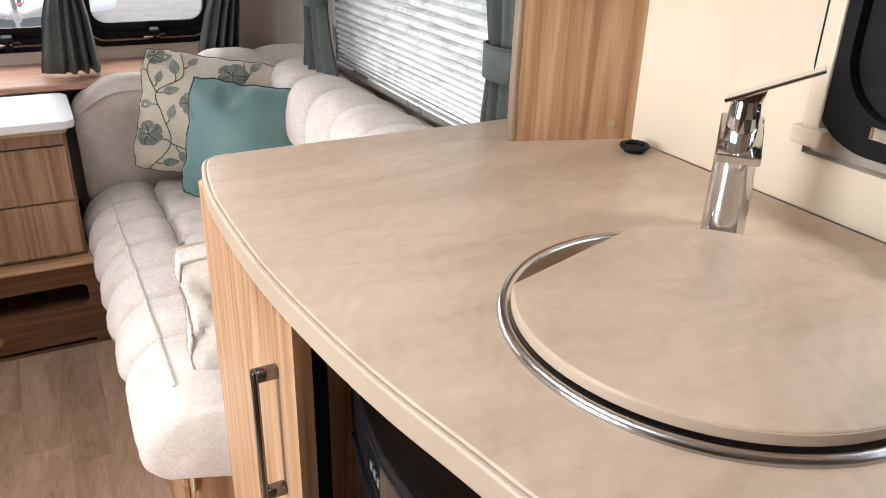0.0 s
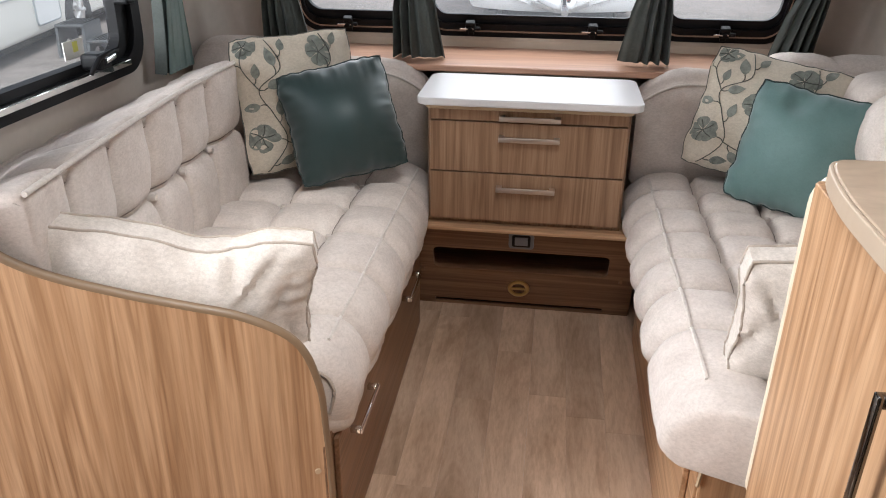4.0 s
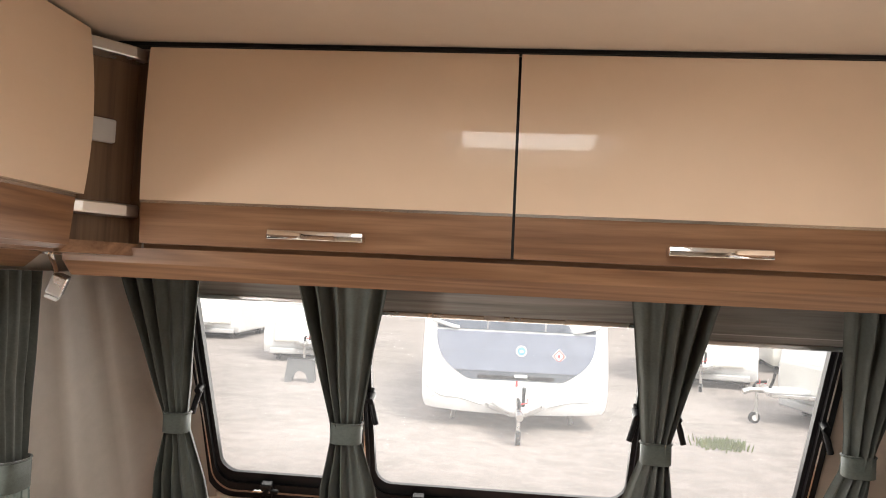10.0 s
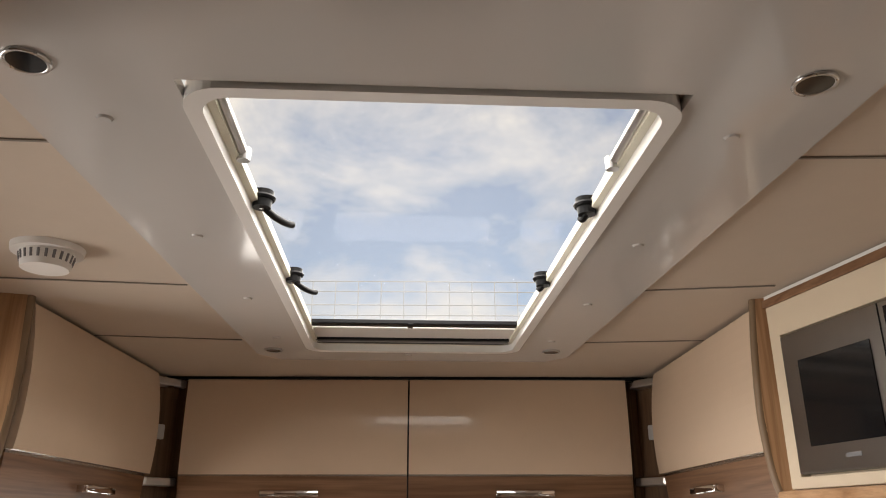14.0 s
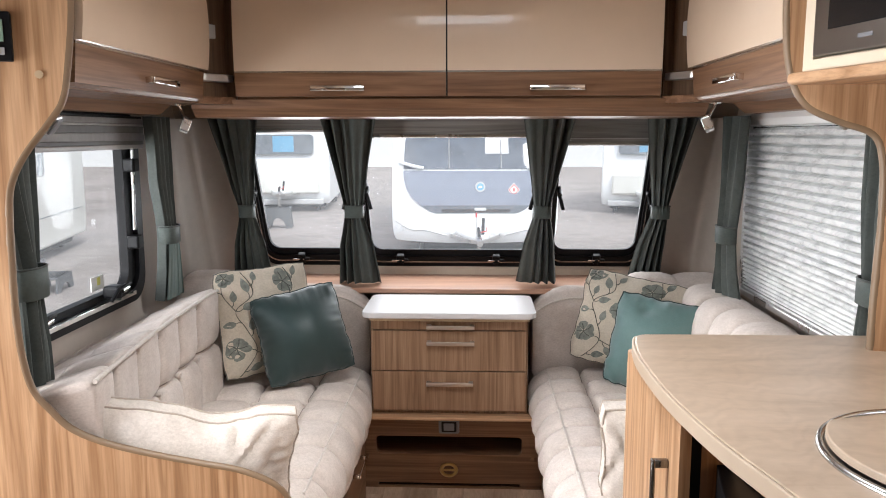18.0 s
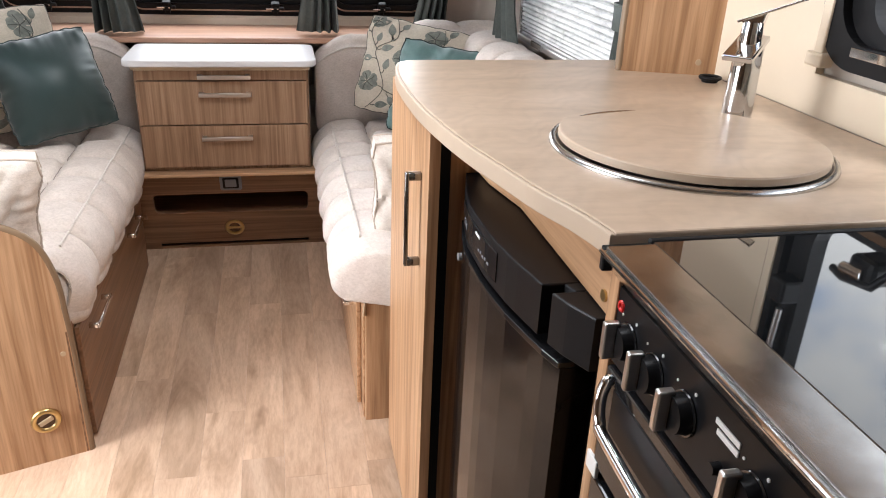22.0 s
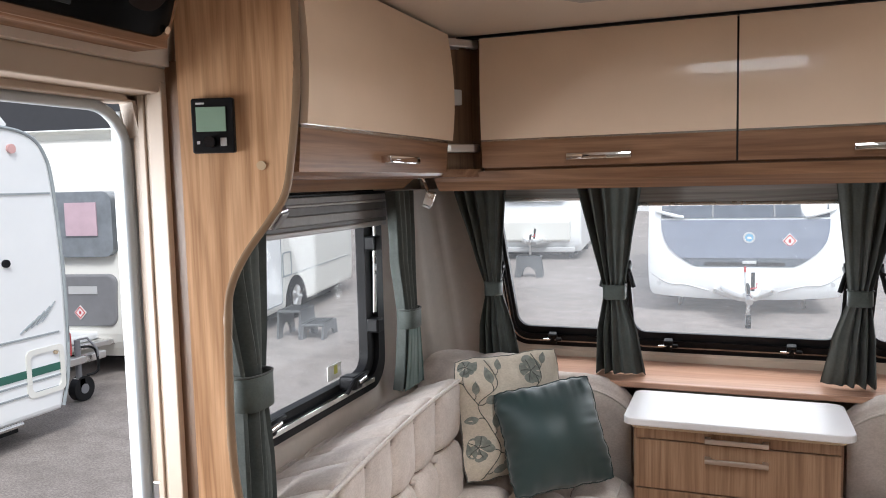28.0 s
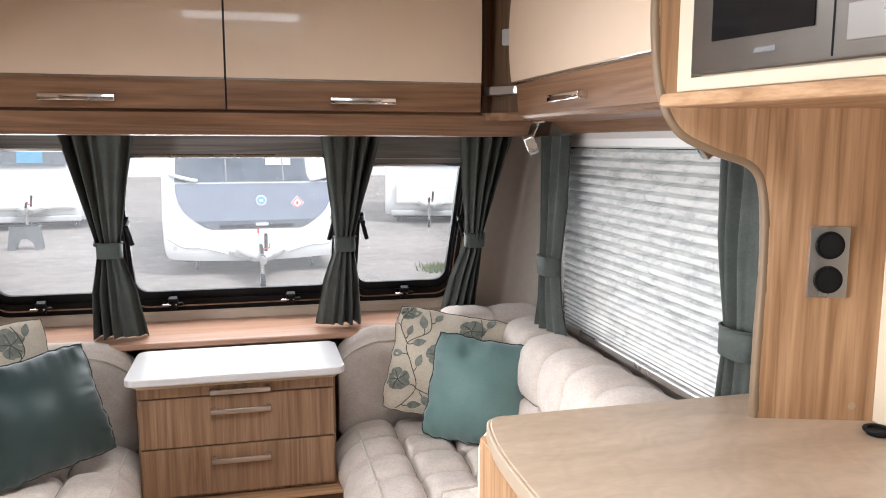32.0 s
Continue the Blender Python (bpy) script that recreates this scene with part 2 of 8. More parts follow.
rubber = plain("black_rubber", (0.011, 0.011, 0.012), 0.55, vary=0.2, bump=0.15, spec=0.2)
chrome = plain("chrome", (0.82, 0.82, 0.83), 0.07, 1.0, vary=0.02, bump=0.0)
satin_metal = plain("satin_aluminium", (0.62, 0.61, 0.60), 0.28, 1.0, vary=0.05, bump=0.03)
steel = plain("brushed_steel", (0.55, 0.54, 0.53), 0.22, 1.0, vary=0.05, bump=0.05)
brass = plain("brass_ring", (0.62, 0.45, 0.20), 0.3, 1.0, vary=0.08, bump=0.02)
grey_plastic = plain("grey_plastic", (0.20, 0.20, 0.21), 0.4, vary=0.1)
light_grey_plastic = plain("light_grey_plastic", (0.50, 0.50, 0.50), 0.4, vary=0.05)
sofa_cloth = cloth("beige_sofa_cloth", (0.59, 0.515, 0.462), (0.705, 0.63, 0.572), sheen=0.15)
sofa_piping = cloth("beige_piping", (0.42, 0.35, 0.29), (0.50, 0.43, 0.36))
pale_piping = cloth("pale_piping", (0.62, 0.56, 0.50), (0.72, 0.66, 0.60))
pillow_cloth = cloth("beige_chenille", (0.60, 0.535, 0.475), (0.73, 0.665, 0.60), 420.0, sheen=0.15, blotch=30.0)
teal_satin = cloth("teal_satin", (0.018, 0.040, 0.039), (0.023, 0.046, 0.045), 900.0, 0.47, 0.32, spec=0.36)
curtain_cloth = cloth("grey_green_curtain", (0.070, 0.080, 0.074), (0.096, 0.108, 0.100), 800.0, 0.75, 0.10)
# curtain cloth made lighter for how the tieback faces the light
curtain_band_lit = cloth("lit_green_band", (0.074, 0.088, 0.081), (0.098, 0.114, 0.105), 800.0, 0.55, 0.05)
lining_satin = cloth("pale_green_satin_lining", (0.09, 0.14, 0.13), (0.12, 0.175, 0.165), 700.0, 0.26, 0.1, spec=0.9)
pane_glass = glass("window_glass")
roof_glass = glass("rooflight_acrylic", haze=0.015, gloss=0.05)
caravan_white = plain("caravan_white", (0.78, 0.79, 0.79), 0.3, vary=0.03, scale=2, bump=0.02)

# ---------------------------------------------------------------- mesh helpers
def finish(bm, name, material, smooth=False):
    me = bpy.data.meshes.new(name)
    bmesh.ops.recalc_face_normals(bm, faces=bm.faces)
    if smooth:
        for e in bm.edges:
            if len(e.link_faces) == 2 and e.calc_face_angle(0.0) > 0.9:
                e.smooth = False
    bm.to_mesh(me)
    bm.free()
    if material is not None:
        me.materials.append(material)
    if smooth:
        me.polygons.foreach_set("use_smooth", [True] * len(me.polygons))
    return me


def part(name, bm, material, parent, label="", smooth=False):
    """Links a bmesh as one mesh object under a thing or under a part."""
    ob = new(name, finish(bm, name, material, smooth))
    ob.parent = parent
    if parent is not None:
        ob.matrix_parent_inverse = parent.matrix_world.inverted()
    return tagged(ob, label) if label else ob


def thing(name, label, category, at=(0, 0, 0), group="", kind=""):
    ob = new(name)
    ob.empty_display_size = 0.05
    ob.location = at
    ob.matrix_world = Matrix.Translation(at)
    return tagged(ob, label, category, group, kind)


def solo(name, bm, material, label, category, group="", kind="", smooth=False):
    ob = new(name, finish(bm, name, material, smooth))
    return tagged(ob, label, category, group, kind)


def box(x0, y0, z0, x1, y1, z1, bevel=0.0, seg=2, bm=None):
    bm2 = bmesh.new()
    bmesh.ops.create_cube(bm2, size=1.0)
    for v in bm2.verts:
        v.co = ((x0 + x1) / 2 + v.co.x * (x1 - x0), (y0 + y1) / 2 + v.co.y * (y1 - y0), (z0 + z1) / 2 + v.co.z * (z1 - z0))
    if bevel:
        bmesh.ops.bevel(bm2, geom=bm2.edges[:], offset=bevel, segments=seg, profile=0.5, affect="EDGES")
    return merge(bm, bm2)


def merge(bm, other):
    if bm is None:
        return other
    me = bpy.data.meshes.new("tmp")
    other.to_mesh(me)
    other.free()
    bm.from_mesh(me)
    bpy.data.meshes.remove(me)
    return bm


def prism(pts, a0, a1, axis="y", bevel=0.0, seg=2, bm=None):
    """A flat outline pushed out along an axis from a0 to a1. Outline in the other two axes, in order x, y, z."""
    b = bmesh.new()

    def place(p, a):
        return {"x": (a, p[0], p[1]), "y": (p[0], a, p[1]), "z": (p[0], p[1], a)}[axis]

    lo = [b.verts.new(place(p, a0)) for p in pts]
    hi = [b.verts.new(place(p, a1)) for p in pts]
    b.faces.new(lo)
    b.faces.new(hi[::-1])
    n = len(pts)
    for i in range(n):
        b.faces.new((lo[i], lo[(i + 1) % n], hi[(i + 1) % n], hi[i]))
    bmesh.ops.recalc_face_normals(b, faces=b.faces)
    if bevel:
        caps = [e for e in b.edges if (e.verts[0] in lo) == (e.verts[1] in lo)]
        bmesh.ops.bevel(b, geom=caps, offset=bevel, segments=seg, profile=0.5, affect="EDGES")
    return merge(bm, b)


def tube(p0, p1, r, r1=None, seg=14, bm=None, caps=True):
    b = bmesh.new()
    d = Vector(p1) - Vector(p0)
    bmesh.ops.create_cone(b, cap_ends=caps, segments=seg, radius1=r, radius2=r if r1 is None else r1, depth=d.length)
    m = Matrix.Translation((Vector(p0) + Vector(p1)) / 2) @ d.to_track_quat("Z", "Y").to_matrix().to_4x4()
    bmesh.ops.transform(b, matrix=m, verts=b.verts)
    return merge(bm, b)


def ring(c, r, tube_r, normal=(0, 0, 1), seg=28, sides=8, bm=None):
    b = bmesh.new()
    rows = []
    for i in range(seg):
        a = 2 * math.pi * i / seg
        rows.append([b.verts.new(((r + tube_r * math.cos(t)) * math.cos(a), (r + tube_r * math.cos(t)) * math.sin(a), tube_r * math.sin(t)))
                     for t in [2 * math.pi * j / sides for j in range(sides)]])
    for i in range(seg):
        for j in range(sides):
            b.faces.new((rows[i][j], rows[(i + 1) % seg][j], rows[(i + 1) % seg][(j + 1) % sides], rows[i][(j + 1) % sides]))
    m = Matrix.Translation(c) @ Vector(normal).to_track_quat("Z", "Y").to_matrix().to_4x4()
    bmesh.ops.transform(b, matrix=m, verts=b.verts)
    return merge(bm, b)


def sweep(pts, r, seg=8, bm=None, closed=False):
    """A round bar along a line of points."""
    b = bmesh.new()
    pts = [Vector(p) for p in pts]
    n = len(pts)
    rows = []
    up = Vector((0.013, 0.021, 1)).normalized()
    for i, p in enumerate(pts):
        a = pts[(i - 1) % n] if closed or i else p
        c = pts[(i + 1) % n] if closed or i < n - 1 else p
        d = (c - a).normalized()
        s = d.cross(up)
        s = s.normalized() if s.length > 1e-4 else Vector((1, 0, 0))
        u = s.cross(d)
        rows.append([b.verts.new(p + r * (math.cos(t) * s + math.sin(t) * u)) for t in [2 * math.pi * j / seg for j in range(seg)]])
    for i in range(n if closed else n - 1):
        for j in range(seg):
            b.faces.new((rows[i][j], rows[i][(j + 1) % seg], rows[(i + 1) % n][(j + 1) % seg], rows[(i + 1) % n][j]))
    if not closed:
        b.faces.new(rows[0][::-1])
        b.faces.new(rows[-1])
    return merge(bm, b)


def rounded(x0, y0, x1, y1, r, seg=6):
    """Outline of a rectangle with round corners."""
    pts = []
    for cx, cy, a0 in ((x1 - r, y0 + r, -90), (x1 - r, y1 - r, 0), (x0 + r, y1 - r, 90), (x0 + r, y0 + r, 180)):
        for i in range(seg + 1):
            a = radians(a0 + 90 * i / seg)
            pts.append((cx + r * math.cos(a), cy + r * math.sin(a)))
    return pts


def spline(pts, n=8, closed=False):
    """Catmull-Rom through points of any dimension."""
    out = []
    p = [Vector(q) for q in pts]
    k = len(p)
    for i in range(k if closed else k - 1):
        if closed:
            a, b, c, d = p[i - 1], p[i], p[(i + 1) % k], p[(i + 2) % k]
        else:
            a, b, c, d = p[max(i - 1, 0)], p[i], p[i + 1], p[min(i + 2, k - 1)]
        for j in range(n):
            t = j / n
            out.append(0.5 * (2 * b + (c - a) * t + (2 * a - 5 * b + 4 * c - d) * t * t + (3 * b - a - 3 * c + d) * t ** 3))
    if not closed:
        out.append(p[-1])
    return [tuple(v) for v in out]


def frame_prism(outer, inner, a0, a1, axis, bm=None):
    """A flat ring between two outlines of the same number of points, pushed out along an axis."""
    b = bmesh.new()

    def place(p, a):
        return {"x": (a, p[0], p[1]), "y": (p[0], a, p[1]), "z": (p[0], p[1], a)}[axis]

    v = [[b.verts.new(place(p, a)) for p in o] for o in (outer, inner) for a in (a0, a1)]
    n = len(outer)
    for i in range(n):
        j = (i + 1) % n
        b.faces.new((v[0][i], v[0][j], v[1][j], v[1][i]))
        b.faces.new((v[2][i], v[3][i], v[3][j], v[2][j]))
        b.faces.new((v[0][i], v[2][i], v[2][j], v[0][j]))
        b.faces.new((v[1][i], v[1][j], v[3][j], v[3][i]))
    return merge(bm, b)


def tilt(bm, m):
    bmesh.ops.transform(bm, matrix=m, verts=bm.verts)
    return bm

# ---------------------------------------------------------------- plan
XL, XR = -1.06, 1.06          # inner faces of the side walls
YB = -0.7                     # back of the room
ZC = 1.872                    # ceiling
FLOOR_TILT = Matrix.Translation((0, 1.75, 0)) @ pose(0, 0, 0, 2.58, 0, 0) @ Matrix.Translation((0, -1.75, 0))   # the caravan stands a little nose-up
LEAN = -0.51                  # the front wall leans in as it rises


def front_y(z):
    return 3.70 + LEAN * (z - 0.88)


def wall_with_holes(name, outline, holes, a0, a1, axis, material, label):
    """A wall from an outline with rectangular holes (u0, v0, u1, v1), cut into bands."""
    us = sorted({outline[0], outline[2], *[h[0] for h in holes], *[h[2] for h in holes]})
    vs = sorted({outline[1], outline[3], *[h[1] for h in holes], *[h[3] for h in holes]})
    bm = bmesh.new()
    cells = {(i, j): not any(h[0] - 1e-6 <= us[i] and us[i + 1] <= h[2] + 1e-6 and h[1] - 1e-6 <= vs[j] and vs[j + 1] <= h[3] + 1e-6 for h in holes)
             for i in range(len(us) - 1) for j in range(len(vs) - 1)}

    def pt(u, v, a):
        return {"x": (a, u, v), "y": (u, a, v), "z": (u, v, a)}[axis]

    def quad(*p):
        bm.faces.new([bm.verts.new(q) for q in p])

    for (i, j), solid in cells.items():
        if not solid:
            continue
        u0, u1, v0, v1 = us[i], us[i + 1], vs[j], vs[j + 1]
        for a in (a0, a1):
            quad(pt(u0, v0, a), pt(u1, v0, a), pt(u1, v1, a), pt(u0, v1, a))
        for di, dj, p, q in ((-1, 0, (u0, v0), (u0, v1)), (1, 0, (u1, v0), (u1, v1)), (0, -1, (u0, v0), (u1, v0)), (0, 1, (u0, v1), (u1, v1))):
            if not cells.get((i + di, j + dj), False):
                quad(pt(*p, a0), pt(*q, a0), pt(*q, a1), pt(*p, a1))
    bmesh.ops.remove_doubles(bm, verts=bm.verts, dist=1e-5)
    return solo(name, bm, material, label, "wall", kind="structure")


# window openings: (y0, z0, y1, z1)
LWIN = (2.215, 0.89, 2.97, 1.44)
RWIN = (2.16, 0.88, 3.17, 1.44)
KWIN = (0.62, 1.10, 1.57, 1.50)
DOOR = (1.22, -0.03, 2.045, 1.664)
wall_with_holes("wall_left", (YB, -0.16, 3.9, ZC + 0.04), [LWIN, DOOR], XL - 0.04, XL, "x", wall_mat, "grey-beige lined side wall with a window and doorway")
wall_with_holes("wall_right", (YB, -0.16, 3.9, ZC + 0.04), [RWIN, KWIN], XR, XR + 0.04, "x", wall_mat, "grey-beige lined side wall with two windows")
wall_with_holes("wall_back", (XL, -0.16, XR, ZC), [], YB - 0.04, YB, "y", cream_panel, "plain cream partition closing the room")
SKY_HOLE = (-0.205, 1.235, 0.285, 2.42)
wall_with_holes("ceiling", (XL, YB, XR, 3.6), [(-0.225, 1.215, 0.305, 2.44)], ZC, ZC + 0.05, "z", ceiling_mat, "pale beige lined ceiling with a large rooflight")["category"] = "ceiling"
solo("floor", tilt(box(XL - 0.04, YB, -0.04, XR + 0.04, 4.0, -0.012), FLOOR_TILT), wall_mat, "floor under the planks", "floor", kind="structure")

# the leaning front wall with three window holes, built upright and sheared
FWIN = [(-0.80, 0.875, -0.42, 1.47), (-0.36, 0.865, 0.345, 1.47), (0.40, 0.875, 0.775, 1.47)]
SHEAR = Matrix(((1, 0, 0, 0), (0, 1, LEAN, -0.88 * LEAN), (0, 0, 1, 0), (0, 0, 0, 1)))
fw = wall_with_holes("wall_front", (XL, 0.5, XR, ZC + 0.04), FWIN, 3.70, 3.74, "y", wall_mat, "pale leaning front wall with three windows")
fw.data.transform(SHEAR)
solo("wall_front_low", box(XL, 3.88, -0.05, XR, 3.95, 0.6), wall_mat, "pale wall under the front windows", "wall", kind="structure")

# ---------------------------------------------------------------- fittings used in many places
def bar_handle(parent, a, b, out, depth=0.03, w=0.012, t=0.007, material=None, label="chrome bar handle"):
    """A flat bow handle from a to b that stands out from its door by depth along out."""
    a, b, o = Vector(a), Vector(b), Vector(out).normalized()
    d = (b - a).normalized()
    s = d.cross(o)
    bm = bmesh.new()
    for c, half_d, half_s, o0, o1 in (((a + b) / 2, (b - a).length / 2, w / 2, depth - t, depth), (a + d * t, t, w / 2, 0.0, depth - t * 0.6), (b - d * t, t, w / 2, 0.0, depth - t * 0.6)):
        one = box(-half_d, -half_s, o0, half_d, half_s, o1, 0.0018, 2)
        m = Matrix((d, s, o)).transposed().to_4x4()
        m.translation = c
        tilt(one, m)
        bm = merge(bm, one)
    return part("handle", bm, material or chrome, parent, label, True)


# ---------------------------------------------------------------- chest of drawers under the front windows
# warm tint puts the reflected wood into the handle's metal colour
handle_satin = plain("wood_tinted_satin", (0.56, 0.50, 0.45), 0.36, 1.0, vary=0.04, bump=0.0)
chest_wood = wood("chest_laminate", (0.15, 0.078, 0.040), (0.28, 0.165, 0.094), (0.38, 0.240, 0.148), "z")


def build_chest():
    c = thing("chest_of_drawers", "wood laminate chest of drawers with a white pull-out table top", "chest of drawers", (0, 3.2, 0))
    part("table_top", prism(rounded(-0.302, 3.045, 0.304, 3.36, 0.035), 0.768, 0.789, "z", 0.004), white_top, c, "white laminate table top with round corners")
    part("table_rail", prism(rounded(-0.282, 3.075, 0.284, 3.36, 0.02), 0.752, 0.768, "z", 0.003), edge_wood, c, "pale wooden rail under the top")
    part("carcass", box(-0.280, 3.125, 0.395, 0.280, 3.37, 0.752, 0.002), chest_wood, c)
    drawers = [(0.715, 0.750), (0.566, 0.711), (0.418, 0.562)]
    for i, (z0, z1) in enumerate(drawers):
        d = part("drawer_front", box(-0.272, 3.105, z0, 0.272, 3.125, z1, 0.002), chest_wood, c)
        zh = (0.728, 0.670, 0.522)[i]
        x0, x1 = (-0.078, 0.090) if i < 2 else (-0.080, 0.086)
        bar_handle(d, (x0, 3.105, zh), (x1, 3.105, zh), (0, -1, 0), 0.026, 0.014, 0.008, handle_satin, "satin metal bar handle tinted by reflected wood")
    # black board drawn for the shade in the gap below the drawers
    part("gap_shadow_board", box(-0.268, 3.13, 0.396, 0.268, 3.15, 0.416), black_plastic, c, "black board standing for the shade under the drawers")


build_chest()


def build_plinth():
    c = thing("storage_plinth", "dark wood plinth unit with a slot shelf and sockets", "storage unit", (0, 3.2, 0))

    def lean(bm):
        """The front leans back towards the floor."""
        for v in bm.verts:
            v.co.y += 3.10 + (0.39 - v.co.z) * 0.38
        return bm

    hole = rounded(-0.268, 0.228, 0.264, 0.311, 0.018)
    outer = []
    for (x, z) in hole:
        sx, sz = x / 0.268, (z - 0.27) / 0.042
        k = max(abs(sx), abs(sz))
        outer.append((0.345 * sx / k, 0.27 + 0.122 * sz / k if sz > 0 else 0.27 + 0.178 * sz / k))
    part("front_panel", lean(frame_prism(outer, hole, 0.0, 0.018, "y")), walnut_x, c)
    part("kick_board", lean(box(-0.345, 0.001, 0.03, -0.272, 0.018, 0.0915)), walnut_x, c)
    part("kick_board", lean(box(0.264, 0.001, 0.03, 0.345, 0.018, 0.0915)), walnut_x, c)
    part("kick_board", lean(box(-0.272, 0.001, 0.03, 0.264, 0.018, 0.078)), walnut_x, c)
    # black strip behind the slot puts its shade into the colour
    part("kick_recess", lean(box(-0.272, 0.012, 0.078, 0.264, 0.03, 0.092)), black_plastic, c, "black strip standing for the shade in the floor slot")
    part("slot_shelf", box(-0.30, 3.175, 0.208, 0.30, 3.60, 0.222), walnut_x, c)
    part("slot_back", box(-0.30, 3.60, 0.222, 0.30, 3.612, 0.38), walnut_x, c)
    part("slot_roof", box(-0.30, 3.16, 0.338, 0.30, 3.60, 0.350), walnut_x, c)
    for k in (-1, 1):
        part("slot_side", box(min(k * 0.30, k * 0.31), 3.16, 0.21, max(k * 0.30, k * 0.31), 3.60, 0.35), walnut_x, c)
    part("lip_shelf", box(-0.318, 3.075, 0.390, 0.318, 3.37, 0.402, 0.004), wood_x, c, "pale-edged ledge above the panel")
    s = part("socket_plate", lean(prism(rounded(-0.037, 0.326, 0.037, 0.388, 0.009), -0.007, 0.0, "y", 0.002)), grey_plastic, c, "grey socket plate")
    part("socket_rim", lean(prism(rounded(-0.027, 0.335, 0.027, 0.380, 0.005), -0.010, -0.007, "y", 0.001)), black_plastic, s)
    part("socket_face", lean(prism(rounded(-0.019, 0.342, 0.019, 0.373, 0.003), -0.0115, -0.010, "y")), grey_plastic, s)
    r = part("vent_ring", lean(ring((-0.003, -0.004, 0.158), 0.028, 0.0070, (0, -1, 0))), brass, c, "round brass-coloured vent ring", True)
    part("vent_flap", lean(tube((-0.003, -0.003, 0.158), (-0.003, 0.001, 0.158), 0.027, seg=24)), walnut_z, r)
    part("vent_slot", lean(box(-0.026, -0.008, 0.153, 0.020, -0.002, 0.163, 0.002)), brass, r)


build_plinth()

# window shelf across the front
bm = box(XL, 3.385, 0.786, XR, 3.76, 0.806, 0.004)
solo("window_shelf", bm, shelf_wood, "reddish wood laminate shelf under the front windows", "trim", kind="structure")
bm = prism([(3.70, 0.806), (3.76, 0.806), (3.76, 0.858), (3.715, 0.852), (3.70, 0.83)], XL, XR, "x")
solo("window_ledge", bm, plain("beige_trim", (0.56, 0.47, 0.38), 0.4), "beige trim ledge behind the window shelf", "trim", kind="structure")


# ---------------------------------------------------------------- upholstery
def even(pts, step):
    """The same line with points at even steps."""
    out = []
    for a, b in zip(pts[:-1], pts[1:]):
        n = max(1, round((b - a).length / step))
        out += [a + (b - a) * i / n for i in range(n)]
    return out + [pts[-1]]


def out3(n, axis):
    return Vector((0, n.x, n.y)) if axis == "x" else Vector((n.x, 0, n.y))


def quilted(profile, a0, a1, axis, cross=(), along=(), depth=0.010, width=0.010, end=0.05, na=84, puff=0.006, seed=0.0, tufts=True, shrink=0.35, calm=2.0, seams=None, cords=(), seam_span=(0.03, 0.6)):
    """A stuffed cushion: a profile carried along an axis, with stitched grooves across it (cross: places along the axis)
    and along it (along: shares of the profile's length), tufted where they meet, rounded at its ends."""
    pts = even([Vector(p) for p in profile], 0.0075)
    seg = [(pts[i + 1] - pts[i]).length for i in range(len(pts) - 1)]
    total = sum(seg)
    s, acc = [0.0], 0.0
    for q in seg:
        acc += q
        s.append(acc / total)
    cen = sum(pts, Vector((0, 0))) / len(pts)
    nrm = []
    for i in range(len(pts)):
        d = pts[min(i + 1, len(pts) - 1)] - pts[max(i - 1, 0)]
        n = Vector((d.y, -d.x)).normalized()
        if n.dot(pts[i] - cen) < 0:
            n = -n
        nrm.append(n)
    bm = bmesh.new()
    rows = []
    ln = abs(a1 - a0)
    for i in range(na + 1):
        a = a0 + (a1 - a0) * i / na
        e = min(1.0, min(abs(a - a0), abs(a1 - a)) / end)
        e = math.sqrt(max(0.0, 1 - (1 - e) ** 2))
        ga = max([math.exp(-((a - c) / width) ** 2) for c in cross], default=0.0)
        row = []
        for j, p in enumerate(pts):
            inside = min(1.0, min(s[j], 1 - s[j]) / 0.04)
            gs = max([math.exp(-((s[j] - c) * total / width) ** 2) for c in along], default=0.0)
            wide_a = max([math.exp(-((a - c) / (width * 4)) ** 2) for c in cross], default=0.0)
            wide_s = max([math.exp(-((s[j] - c) * total / (width * 4)) ** 2) for c in along], default=0.0)
            d = puff - depth * max(ga, gs) - puff * max(wide_a, wide_s) - (depth * 1.1 * wide_a * wide_s if tufts else 0.0)
            d *= 0.4 if s[j] > calm else 1.0
            q3 = Vector((p.x * 9 + seed, a * 9, p.y * 9))
            d += 0.0035 * noise.noise(q3) + 0.0016 * noise.noise(q3 * 3.1)
            pucker = max(wide_a, wide_s)
            d += 0.0024 * pucker * noise.noise(Vector((p.x * 26 + seed, a * 34, p.y * 26))) + 0.0016 * noise.noise(Vector((p.x * 8, a * 46 + seed, p.y * 8)))
            q = cen + (p - cen) * (1 - shrink * (1 - e)) + nrm[j] * d * inside
            row.append(bm.verts.new((a, q.x, q.y) if axis == "x" else (q.x, a, q.y)))
        rows.append(row)
    for i in range(na):
        for j in range(len(pts) - 1):
            bm.faces.new((rows[i][j], rows[i][j + 1], rows[i + 1][j + 1], rows[i + 1][j]))
        bm.faces.new((rows[i][-1], rows[i][0], rows[i + 1][0], rows[i + 1][-1]))
    bm.faces.new(rows[0])
    bm.faces.new(rows[-1][::-1])
    if seams is not None:
        for c in cross:
            i = round((c - a0) / (a1 - a0) * na)
            seams.append([rows[i][j].co + out3(nrm[j], axis) * 0.0012 for j in range(len(pts)) if seam_span[0] < s[j] < seam_span[1]])
        for c in along:
            j = min(range(len(pts)), key=lambda q: abs(s[q] - c))
